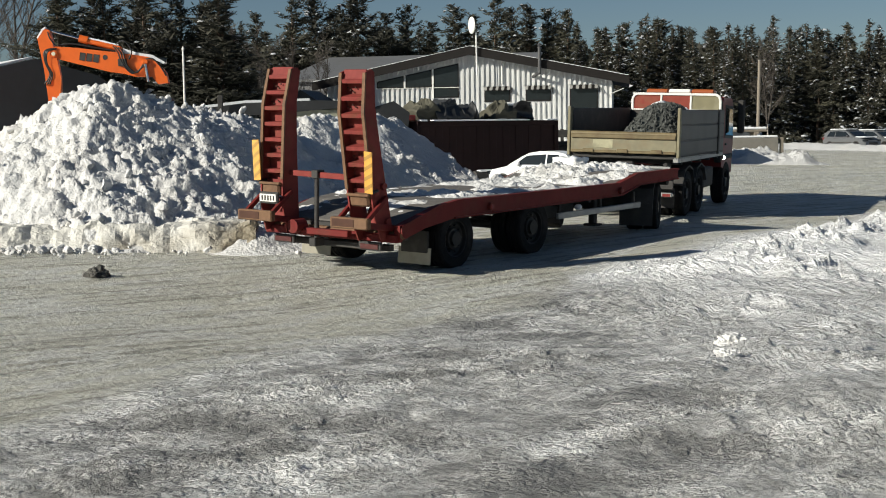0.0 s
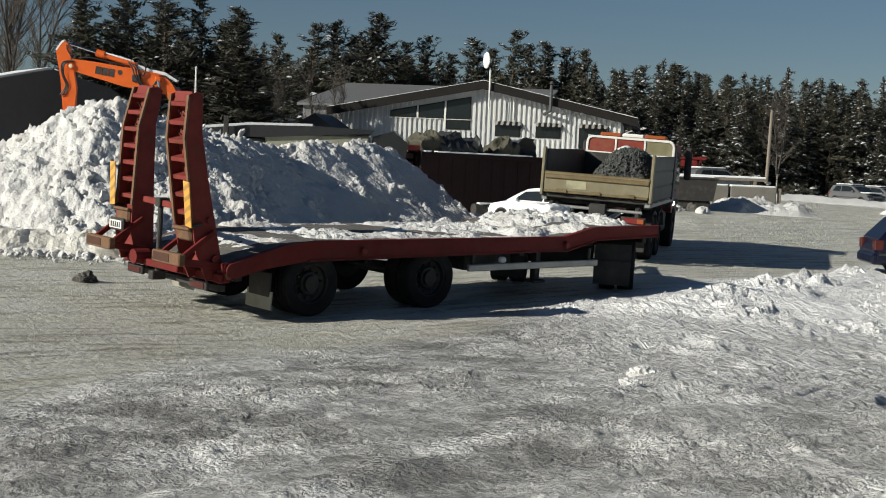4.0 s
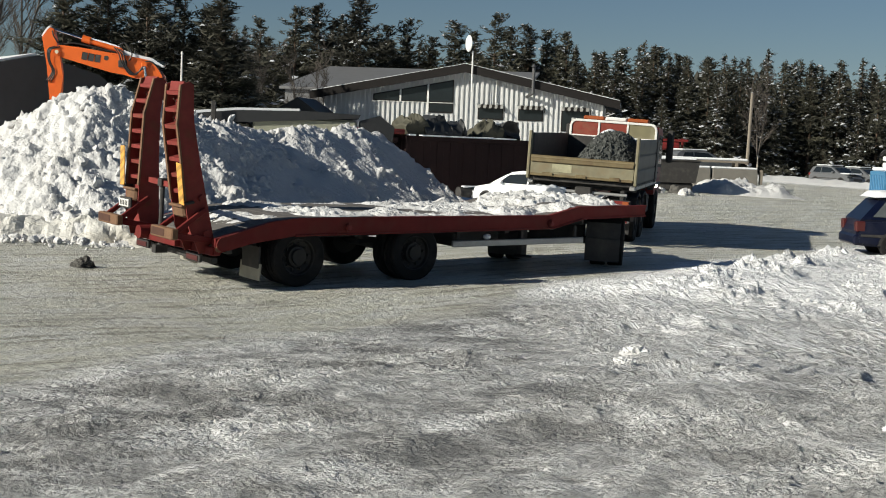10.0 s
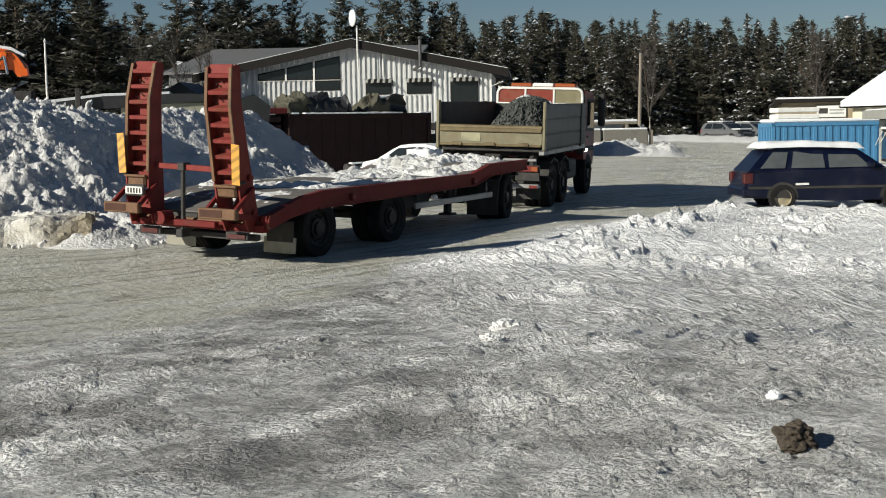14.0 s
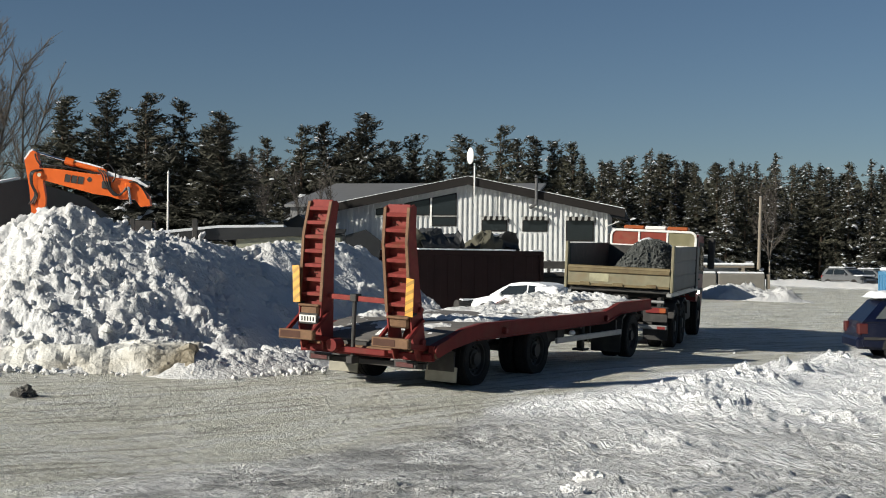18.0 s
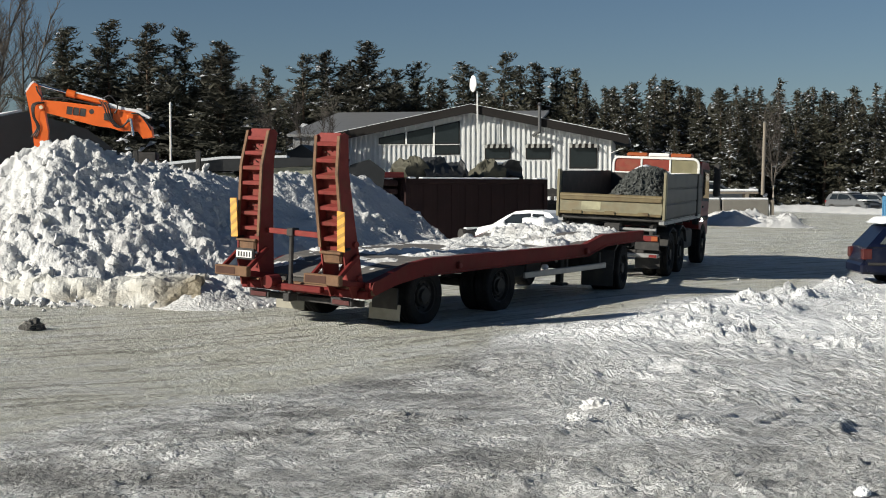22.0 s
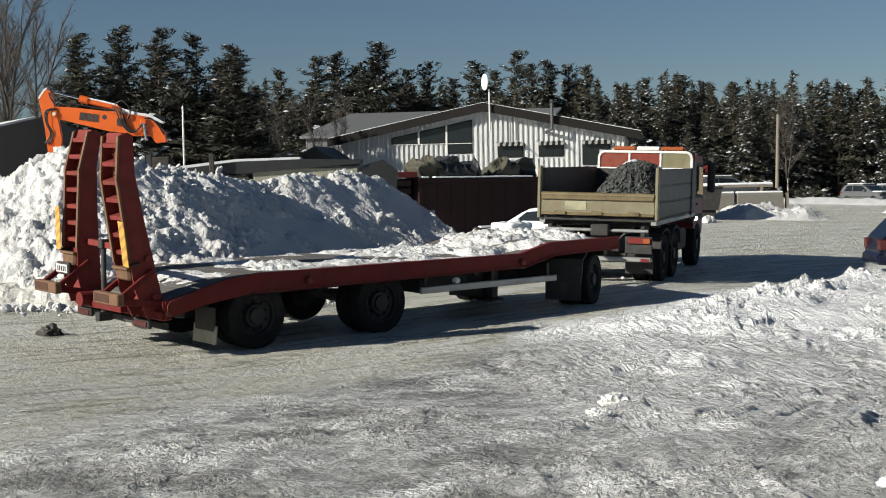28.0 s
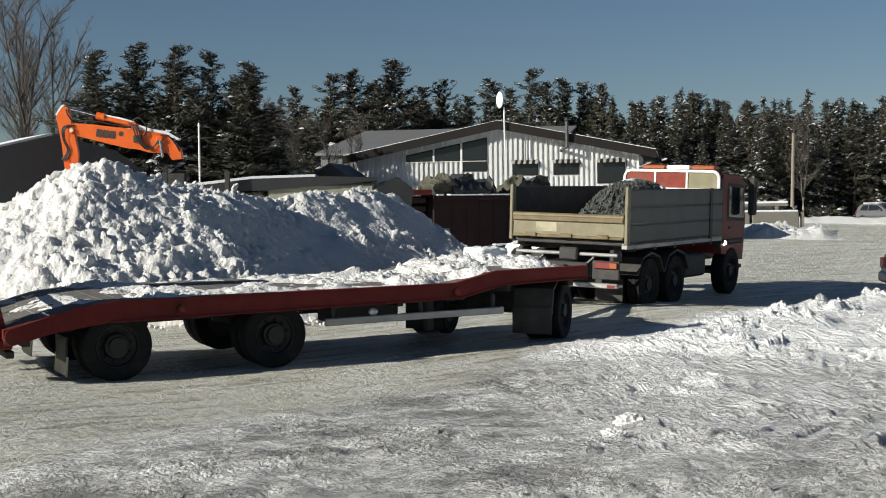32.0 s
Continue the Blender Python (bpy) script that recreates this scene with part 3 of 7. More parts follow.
STAINS = [(-1.75, 11.4, 0.35), (-0.2, 12.1, 0.4), (-3.1, 8.7, 0.3), (-2.6, 7.9, 0.35), (-2.0, 8.4, 0.2), (0.1, 9.1, 0.35), (-1.2, 14.4, 0.4), (-0.5, 16.2, 0.5), (-1.0, 7.0, 0.5), (-0.1, 7.4, 0.5), (-2.25, 11.0, 0.3), (-0.4, 13.2, 0.4), (0.6, 10.4, 0.4), (-3.2, 6.9, 0.4), (1.6, 9.4, 0.5), (2.6, 10.5, 0.5), (1.0, 7.0, 0.4), (3.2, 12.5, 0.5)]


def build_ground():
    xs = steps(-900, 900, -5.5, 9, 0.03, 1.09)
    ys, y, d = steps(-300, 5.0, 4.9, 5.0, 0.05), 5.0, 0.022
    while y < 1500:
        d = 0.022 + max(0, y - 7) * 0.004 if y < 32 else d * 1.2
        y = min(1500, y + d)
        ys.append(y)
    me = grid("ground", xs, ys, ground_height, GROUND)
    att = me.color_attributes.new("wear", "FLOAT_COLOR", "POINT")
    for i, v in enumerate(me.vertices):
        x, y, _ = v.co
        road = road_amount(x, y)
        g = smooth01(31, 36, y) * (1 - road)
        if 16 < y < 32 and x > 0:
            g = max(g, bank_amount(x, y), 0.8 * smooth01(16.6, 18.2, y + 0.5 * n3(x, y, 0.8, 21)) * (1 - road))
        g = max(g, smooth01(-10, -13, x) if y > 12 else 0, 0.9 * math.exp(-(((x - 2.0) / 0.7) ** 2 + ((y - 15.4) / 1.1) ** 2) * 1.2))
        streak = smooth01(-0.4, 1.2, x - 0.1 * (y - 12)) * (1 - road) * (0.25 + 0.75 * smooth01(7.5, 13, y + 1.2 * n3(x, y, 0.5, 27))) if y < 30 else 0
        dark = max((math.exp(-(((x - a) / (1.1 * r)) ** 2 + ((y - b) / r) ** 2)) for a, b, r in STAINS), default=0) if y < 20 else 0
        att.data[i].color = (road, g, dark, streak)
    tagged(new("ground", me), "packed snow and ice yard with brown wheel tracks", "ground", kind="structure")


build_ground()

# ---------------------------------------------------------------- snow piles
RIDGE = [(-22, 28.5, 0.8), (-14.2, 28.0, 0.8), (-13.0, 27.0, 0.8), (-11.9, 26.5, 1.1), (-10.6, 26.0, 1.55), (-9.5, 25.5, 2.05), (-8.7, 25.1, 2.55), (-7.8, 25.0, 2.72), (-6.9, 25.6, 2.42), (-6.3, 26.9, 2.14), (-5.7, 28.8, 1.95), (-4.7, 30.8, 2.05), (-3.25, 33.0, 2.05)]


def ridge_height(x, y, ridge, lean=1.2, power=1.1):
    """Height of a heap with slopes at their angle of rest."""
    best = 0.0
    for (xa, ya, ha), (xb, yb, hb) in zip(ridge, ridge[1:]):
        dx, dy = xb - xa, yb - ya
        u = max(0.0, min(1.0, ((x - xa) * dx + (y - ya) * dy) / (dx * dx + dy * dy)))
        d = math.hypot(x - xa - u * dx, y - ya - u * dy)
        h = ha + (hb - ha) * u
        w = lean * h + 0.35
        if d < w:
            best = max(best, h * (1 - (d / w) ** power))
    return best


PILE_HEIGHT = {}


def pile(name, ridge, x0, x1, y0, y1, step, label, rough=1.0, lean=1.2, calm=False):
    xs = [x0 + step * i for i in range(int((x1 - x0) / step) + 1)]
    ys = [y0 + step * i for i in range(int((y1 - y0) / step) + 1)]

    def form(x, y):
        wx, wy = x + 0.3 * n3(x, y, 0.8, 1), y + 0.3 * n3(x, y, 0.8, 2)
        return ridge_height(wx, wy, ridge, lean)

    def relief(x, y, r):
        soft = 1.0
        if calm:  # the slope on the far end was pushed smooth
            crest = smooth01(1.7, 2.05, r)
            soft = max(0.28 + 0.7 * smooth01(0.02, 0.3, n3(x, y, 1.3, 15)) + 0.5 * crest, smooth01(-4.0, -5.8, x + 0.35 * (y - 26) + 0.9 * n3(x, y, 0.6, 6)))
        b = smooth01(0.0, 0.4, r) * rough * soft
        u, v = x + 0.2 * n3(x, y, 1.9, 5) + 0.07 * n3(x, y, 6, 7), y + 0.2 * n3(x, y, 1.9, 6) + 0.07 * n3(x, y, 6, 8)
        w = u * 0.7 + v * 0.5, v * 1.3 - u * 0.2
        return b * (0.22 * n3(x, y, 0.9, 4) + 0.12 * blocks(*w, 1.5, 1) + 0.1 * blocks(u, v, 3.3, 2) + 0.1 * blocks(w[1], w[0], 5.6, 3) + 0.09 * blocks(u, v, 9.5, 4) + 0.04 * n3(x, y, 14, 4))

    def h(x, y):
        r = form(x, y)
        return base(x, y) - 0.12 + (max(0.0, r + relief(x, y, r) + 0.1) if r > 0 else 0.0)

    me = grid(name, xs, ys, h, PILE)
    for v in me.vertices:
        x, y, z = v.co
        r = form(x, y)
        if r > 0.15:  # blocks lean out of the slope
            gx, gy = form(x + 0.1, y) - r, form(x, y + 0.1) - r
            k = relief(x, y, r) * 4.0
            v.co.x -= gx * k
            v.co.y -= gy * k
            v.co.z -= 0.25 * relief(x, y, r)
    PILE_HEIGHT[name] = h
    return tagged(new(name, me), label, "snow pile", kind="stuff")


pile("snow_pile", RIDGE, -18, 0, 20.4, 35.4, 0.045, "high pile of lumpy ploughed white snow with dirty patches", calm=True)
big = PILE_HEIGHT["snow_pile"]
pile("snow_heap", [(-12.5, 21.6, 0.4), (-11.0, 21.3, 0.4), (-9.6, 21.6, 0.3)], -14.5, -8.4, 19, 24.5, 0.06, "low broken ridge of dirty snow at the foot of the pile", 1.1, 1.9)
pile("snow_heap", [(-9.6, 22.5, 0.5), (-7.8, 22.6, 0.55), (-6.2, 22.7, 0.55), (-5.0, 23.0, 0.4)], -11, -3.8, 20.8, 24.6, 0.055, "lumpy skirt of snow above the dirty ice at the pile foot", 1.1, 1.7)
pile("snow_heap", [(-4.9, 22.2, 0.3), (-4.3, 22.9, 0.4), (-3.6, 24.0, 0.35), (-2.8, 25.2, 0.25)], -7.0, -1.6, 20, 27, 0.06, "low broken ridge of dirty snow at the foot of the pile", 1.1, 1.9)
pile("snow_heap", [(10.6, 57.5, 0.7), (12.5, 57.3, 0.5), (13.6, 57.0, 0.15)], 7, 17, 54, 61, 0.12, "low white snow heap by the concrete blocks", 1.5, 2.0)
pile("snow_heap", [(12, 97, 0.25), (24, 96, 0.5), (38, 92, 0.4), (52, 84, 0.5)], 9, 56, 80, 101, 0.3, "ploughed snow bank along the far side of the yard", 0.6, 2.5)


def clods(name, n, spot, label):
    """Loose frozen lumps, each an uneven block."""
    verts, faces = [], []
    seeds = []
    for k in range(8):
        bm = bmesh.new()
        bmesh.ops.create_icosphere(bm, subdivisions=2, radius=1)
        cuts = [Vector((rnd.gauss(0, 1), rnd.gauss(0, 1), rnd.gauss(0, 1))).normalized() for _ in range(7)]
        for v in bm.verts:
            p = v.co.copy()
            v.co *= 0.9 + 0.35 * noise.noise(p * 1.3 + Vector((k * 7, 0, 0))) + 0.2 * noise.noise(p * 3.1 + Vector((0, k * 5, 0)))
            for way in cuts:  # broken flat sides
                over = v.co.dot(way) - 0.55
                if over > 0:
                    v.co -= way * over * 0.9
        bm.verts.ensure_lookup_table()
        bm.faces.ensure_lookup_table()
        seeds.append(([v.co.copy() for v in bm.verts], [[v.index for v in f.verts] for f in bm.faces]))
        bm.free()
    for _ in range(n):
        got = spot()
        if not got:
            continue
        x, y, z, r = got
        vs, fs = rnd.choice(seeds)
        m = Matrix.Translation((x, y, z)) @ Euler((rnd.random() * 6, rnd.random() * 6, rnd.random() * 6)).to_matrix().to_4x4() @ Matrix.Diagonal((r * rnd.uniform(0.7, 1.3), r, r * rnd.uniform(0.6, 1), 1))
        k = len(verts)
        verts += [m @ v for v in vs]
        faces += [[k + i for i in f] for f in fs]
    me = bpy.data.meshes.new(name)
    me.from_pydata(verts, [], faces)
    me.materials.append(PILE)
    return tagged(new(name, me), label, "snow lumps", kind="stuff")


def bank_spot():
    x, y = rnd.uniform(1, 13), rnd.uniform(17, 30)
    if rnd.random() > bank_amount(x, y) + 0.03:
        return None
    r = rnd.choice((0.02, 0.03, 0.04, 0.05))
    return x, y, ground_height(x, y) + r * 0.1, r


def toe_spot():
    u = rnd.random()
    x, y = -12.0 + 9.0 * u + rnd.gauss(0, 0.4), 20.5 + 2.6 * u + rnd.gauss(0, 0.45)
    if ridge_height(x, y, RIDGE) > 0.25:
        return None
    r = abs(rnd.gauss(0, 0.035)) + 0.02
    return x, y, ground_height(x, y) + r * 0.3 + 0.02, r


def pile_spot():
    x, y = rnd.uniform(-14.5, -2.4), rnd.uniform(20.6, 28.2)
    if ridge_height(x, y, RIDGE) < 0.2 or (x > -5.8 and rnd.random() < 0.92):
        return None
    r = abs(rnd.gauss(0, 0.05)) + 0.03
    return x, y, big(x, y) + r * 0.2, r


clods("snow_lumps", 500, pile_spot, "frozen snow lumps lying on the pile")
clods("snow_lumps", 600, bank_spot, "scattered frozen lumps on the snow bank")
clods("snow_lumps", 1500, toe_spot, "fallen frozen lumps at the foot of the pile")


# ---------------------------------------------------------------- wheels
def wheel_mesh(r, width, rim_r, n=36):
    """Lies along y; the outer face looks to -y."""
    bm = bmesh.new()
    w = width / 2
    prof = [(0.001, w * 0.7), (rim_r * 0.9, w * 0.7), (rim_r, w * 0.85), (r * 0.93, w), (r * 0.985, w * 0.86), (r, w * 0.62), (r, w * 0.4), (r * 0.975, w * 0.38), (r * 0.975, w * 0.3), (r, w * 0.28), (r, -w * 0.28), (r * 0.975, -w * 0.3), (r * 0.975, -w * 0.38), (r, -w * 0.4), (r, -w * 0.62), (r * 0.985, -w * 0.86), (r * 0.93, -w), (rim_r * 1.08, -w * 0.97), (rim_r, -w * 0.86), (rim_r * 0.96, -w * 0.5), (rim_r * 0.62, -w * 0.1), (rim_r * 0.55, -w * 0.55), (rim_r * 0.42, -w * 0.6), (rim_r * 0.4, -w * 0.95), (0.001, -w * 0.95)]
    mats = [1, 1, 0, 0, 0, 0, 0, 0, 0, 0, 0, 0, 0, 0, 0, 0, 0, 0, 1, 1, 1, 1, 1, 1]
    lathe(bm, prof, n, mats)
    return finish(bm, "wheel", [RUBBER, RIM])


def tyre_mesh(r, width, rim_r, n=36):
    w = width / 2
    prof = [(rim_r * 0.9, w * 0.75), (rim_r, w * 0.85), (r * 0.93, w), (r * 0.985, w * 0.86), (r, w * 0.62), (r, w * 0.4), (r * 0.975, w * 0.38), (r * 0.975, w * 0.3), (r, w * 0.28), (r, -w * 0.28), (r * 0.975, -w * 0.3), (r * 0.975, -w * 0.38), (r, -w * 0.4), (r, -w * 0.62), (r * 0.985, -w * 0.86), (r * 0.93, -w), (rim_r * 1.08, -w * 0.97), (rim_r, -w * 0.86)]
    return finish(lathe(bmesh.new(), prof, n, None, False), "wheel", RUBBER)


def rim_mesh(width, rim_r, n=36):
    w = width / 2
    bm = lathe(bmesh.new(), [(0.001, w * 0.7), (rim_r * 0.9, w * 0.74), (rim_r * 0.995, -w * 0.86), (rim_r * 0.95, -w * 0.8), (rim_r * 0.9, -w * 0.4), (rim_r * 0.62, -w * 0.1), (rim_r * 0.55, -w * 0.55), (rim_r * 0.42, -w * 0.6), (rim_r * 0.4, -w * 0.95), (0.001, -w * 0.95)], n)
    for k in range(10):
        c, q = math.cos(0.628 * k), math.sin(0.628 * k)
        tube(bm, (rim_r * 0.73 * c, -w * 0.1, rim_r * 0.73 * q), (rim_r * 0.73 * c, -w * 0.5, rim_r * 0.73 * q), 0.016, n=6)
    return finish(bm, "rim", RIM)


WR = 0.44
WHEEL, WHEEL_RIM = tyre_mesh(0.5, 0.27, 0.3), rim_mesh(0.27, 0.3)
FRONTWHEEL, FRONTWHEEL_RIM = tyre_mesh(0.52, 0.3, 0.3), rim_mesh(0.3, 0.3)
SMALLWHEEL, SMALLWHEEL_RIM = tyre_mesh(WR, 0.26, 0.27), rim_mesh(0.26, 0.27)
BOGIEWHEEL = wheel_mesh(WR, 0.26, 0.25)
RIMS = {WHEEL: WHEEL_RIM, FRONTWHEEL: FRONTWHEEL_RIM, SMALLWHEEL: SMALLWHEEL_RIM}


def add_wheel(parent, x, y, z, mesh=WHEEL, flip=False):
    w = part("wheel", mesh, None, parent)
    w.matrix_basis = pose(x, y, z, 0, 0, 180 if flip else 0)
    if mesh in RIMS:
        part("rim", RIMS[mesh], None, w, "dark dirty steel rim")
    return w


# ---------------------------------------------------------------- low-loader trailer
# Its origin lies on the ground under the rear axle's near wheel; x runs to the front, y to its other side.
TS, TF, TR, TW, BOGIE_X = 2.1, 7.12, -1.33, 2.45, 6.2

DULLLENS = material("grimy_red_lens", (0.07, 0.012, 0.01), 0.4, spread=0.1, bump=0)
# Flap tone is raised to stand for sun that the rear beam blocks.
RUBBER_FLAP = material("dirty_rubber_sunlit_tone", (0.33, 0.31, 0.25), 0.8, spread=0.15, stain_amount=0.5, bump=0.1)
RAMPRED = material("faded_red_ramp_paint", (0.21, 0.038, 0.032), 0.7, spec=0.2, spread=0.22, grain=7, stain=4, stain_amount=0.6, stain_colour=(0.12, 0.05, 0.025), bump=0.12)
RUSTHOLE = material("rusty_hole", (0.07, 0.03, 0.018), 0.9, spread=0.2, bump=0)


def build_ramp(t, y, lean, far):
    """Hinged at the rear and folded up; local z runs up the ramp, -x to the rear."""
    half = 0.22
    ramp = part("ramp", prism(bmesh.new(), [(-0.13, 0.72), (-0.11, 0.72), (-0.1, 1.86), (0.01, 2.38), (-0.01, 2.39), (-0.12, 1.87)], -half + 0.03, half - 0.03), RAMPRED, t, "red steel loading ramp with cross cleats and rusty edges")
    ramp.matrix_basis = pose(TR, y, 0.6, 0, lean, 0) @ Matrix.Diagonal((1, 1, 0.94, 1))
    for s in (-half, half - 0.025):
        out = [(-0.2, -0.06), (0.03, -0.04), (0.05, 0.1), (0.0, 1.2), (-0.01, 1.9), (0.06, 2.4), (0.0, 2.45), (-0.13, 2.43), (-0.26, 1.88), (-0.3, 0.8), (-0.3, 0.35)]
        part("ramp_cheek", prism(bmesh.new(), out, s, s + 0.025), RAMPRED, ramp)
        edge = [(-0.3, 0.75), (-0.26, 1.88), (-0.13, 2.43), (-0.105, 2.42), (-0.235, 1.87), (-0.275, 0.75)]
        part("worn_edge", prism(bmesh.new(), [(a - 0.015, b) for a, b in edge], s - 0.012, s + 0.037), RUST, ramp, "rusty worn steel edge")
    for k in range(7):
        z = 0.84 + 0.24 * k
        d = 0.0 if z < 1.86 else (z - 1.86) * 0.23
        part("cleat", prism(bmesh.new(), [(-0.12 + d, z - 0.03), (-0.262 + d, z), (-0.262 + d, z + 0.055), (-0.12 + d, z + 0.07)], -half + 0.026, half - 0.026), RAMPRED, ramp)
        if k in (1, 4, 5, 6):
            for q in range(4):
                yy, zz = 0.02 + 0.045 * q, z + 0.1 + 0.03 * ((q * 7 + k) % 3)
                part("rust_hole", tube(bmesh.new(), (-0.136 + d * 1.1, yy, zz), (-0.12 + d * 1.1, yy, zz), 0.012, n=6), RUSTHOLE, ramp)
    part("top_plate", prism(bmesh.new(), [(-0.14, 2.3), (-0.07, 2.46), (-0.05, 2.46), (-0.06, 2.3)], -half + 0.026, half - 0.026), RAMPRED, ramp)
    # lower plates, hinge box and the triangular foot
    part("lower_plate", prism(bmesh.new(), [(-0.2, 0.62), (-0.18, 0.62), (-0.18, 0.74), (-0.2, 0.74)], -half + 0.03, half - 0.03), RAMPRED, ramp)
    part("hinge_block", bx(-0.33, -0.1, -0.17, 0.17, 0.5, 0.68, bevel=0.03), RUST, ramp, "rusty hinge box")
    part("block_lid", bx(-0.36, -0.3, -0.2, 0.2, 0.66, 0.7, bevel=0.01), RUST, ramp)
    level = Matrix.Rotation(radians(-lean), 4, "Y") @ Matrix.Translation((0.06, 0, 0.03))

    def foot(name, bm, mat, label=""):
        bm.transform(level)
        return part(name, bm, mat, ramp, label)

    foot("foot_gusset", prism(bmesh.new(), [(-0.28, 0.12), (-0.1, 0.12), (-0.1, 0.42)], -0.18, 0.1), RAMPRED)
    for s in (-0.29, 0.21):
        foot("foot_strut", beam(bmesh.new(), (-0.2, s + 0.03, 0.54), (-0.66, s + 0.03, 0.2), 0.05, 0.07), RED)
        foot("foot_rail", beam(bmesh.new(), (0.0, s + 0.03, 0.06), (-0.68, s + 0.03, 0.17), 0.05, 0.09), RED)
    foot("foot_beam", bx(-0.74, -0.64, -0.35, 0.31, 0.11, 0.27, bevel=0.015), RUST, "rusty orange foot beam")
    foot("foot_patch", bx(-0.746, -0.74, -0.12, 0.27, 0.14, 0.25, bevel=0.003), RUSTHOLE)
    y0 = -0.29 if not far else 0.15
    tilt = Matrix.Translation((-0.36, y0 + 0.07, 0.72)) @ Matrix.Rotation(radians(7 if not far else -4), 4, "X")
    board = part("marker_board", box(bmesh.new(), -0.006, 0.006, -0.07, 0.07, 0.0, 0.62, 0.003, 0, tilt), YELLOW, ramp, "orange-yellow marker board with faded slanting stripes")
    for k in range(4):
        z = 0.02 + 0.15 * k
        bm = prism(bmesh.new(), [(-0.065, z + 0.09), (0.065, z), (0.065, z + 0.06), (-0.065, z + 0.15)], -0.009, -0.0065, "x")
        bm.transform(tilt)
        part("stripe", bm, MARKSTRIPE, board)
    part("board_bracket", bx(-0.35, -0.18, y0 + 0.03, y0 + 0.1, 0.7, 0.74), DARK, ramp)
    for z in (0.22, 0.75):
        part("pivot_pin", tube(bmesh.new(), (-0.06, -half - 0.05 if not far else half, z), (-0.06, -half if not far else half + 0.05, z), 0.05, n=12), RAMPRED, ramp)
    return ramp


DECKSNOW = material("trodden_deck_snow", (0.7, 0.697, 0.685), 0.8, spread=0.12, grain=7, stain=2.2, stain_amount=0.6, stain_colour=(0.36, 0.34, 0.31), bump=0.8, bump_scale=22, spec=0.2, depth=0.04)


def build_trailer():
    t = thing("trailer", Matrix(), "red machinery trailer with raised ramps and a snowy deck", "trailer")
    prof = [(TR - 0.05, 0.52), (-0.8, 0.66), (-0.1, 0.75), (4.92, 0.77), (5.6, 0.92), (TF, 0.95), (TF, 1.13), (5.5, 1.12), (4.82, 0.98), (0.0, 1.0), (-0.5, 0.95), (TR - 0.05, 0.74)]
    for y0, y1, drop in ((-0.03, 0.07, 0), (TW - 0.07, TW + 0.03, 0.03)):
        part("side_rail", prism(bmesh.new(), [(x, z - drop) for x, z in prof], y0, y1), RED, t)
    top = [(TR, 0.72), (-0.5, 0.945), (0.0, 0.995), (4.82, 0.975), (5.5, 1.115), (TF, 1.125)]
    part("rail_lip", prism(bmesh.new(), top + [(x, z + 0.022) for x, z in top[::-1]], -0.055, 0.02), RED, t)
    low = [(-0.1, 0.745), (4.92, 0.765), (5.6, 0.915), (TF, 0.945)]
    part("rail_flange", prism(bmesh.new(), low + [(x, z + 0.022) for x, z in low[::-1]], -0.055, 0.02), RED, t)
    line = [(TR + 0.02, 0.7), (-0.5, 0.92), (0.0, 0.965), (4.82, 0.945), (5.5, 1.085), (TF - 0.02, 1.09)]

    def deck_z(x):
        for (xa, za), (xb, zb) in zip(line, line[1:]):
            if x <= xb:
                return za + (zb - za) * (x - xa) / (xb - xa)
        return line[-1][1]

    deck = part("deck", prism(bmesh.new(), line + [(px, pz - 0.05) for px, pz in line[::-1]], 0.07, TW - 0.07), DARK, t)
    x = TR + 0.06
    while x < TF - 0.2:
        za, zb = deck_z(x), deck_z(x + 0.19)
        part("plank", prism(bmesh.new(), [(x, za + 0.004), (x + 0.185, zb + 0.004), (x + 0.185, zb + 0.03), (x, za + 0.03)], 0.075, TW - 0.075), DECK, deck)
        x += 0.2
    for y in (0.75, TW - 0.75):
        part("chassis_beam", prism(bmesh.new(), [(-1.1, 0.5), (-0.2, 0.62), (4.9, 0.66), (5.6, 0.82), (TF - 0.1, 0.85), (TF - 0.1, 1.03), (5.5, 1.02), (4.85, 0.88), (0.0, 0.9), (-1.1, 0.62)], y - 0.06, y + 0.06), DARK, t)
    for x in (-1.1, 1.05, 3.0, 4.0, 5.0, 6.9):
        z = deck_z(x) - 0.17
        part("cross_member", bx(x - 0.05, x + 0.05, 0.07, TW - 0.07, z - 0.08, z + 0.1), DARK, t)
    part("side_guard", bx(2.81, 5.65, -0.03, 0.02, 0.51, 0.61, bevel=0.01), GALV, t, "dull metal side guard rail")
    for x in (2.95, 4.3, 5.5):
        part("guard_bracket", bx(x - 0.03, x + 0.03, 0.02, 0.07, 0.55, 0.8), DARK, t)
    part("tool_box", bx(3.2, 4.2, 0.5, 1.1, 0.45, 0.78, bevel=0.02), DARK, t)
    part("air_tank", tube(bmesh.new(), (3.2, 1.7, 0.6), (4.2, 1.7, 0.6), 0.13, n=16), DARK, t)
    part("support_leg", bx(4.55, 4.67, 0.3, 0.42, 0.28, 0.75, bevel=0.015), DARK, t)
    part("leg_foot", bx(4.48, 4.74, 0.24, 0.48, 0.24, 0.28, bevel=0.01), DARK, t)
    part("stowed_snow", bx(3.5, 3.62, -0.01, 0.1, 0.61, 0.7, bevel=0.03), SNOW, t, "lump of snow caught on the guard rail")
    wheels = []
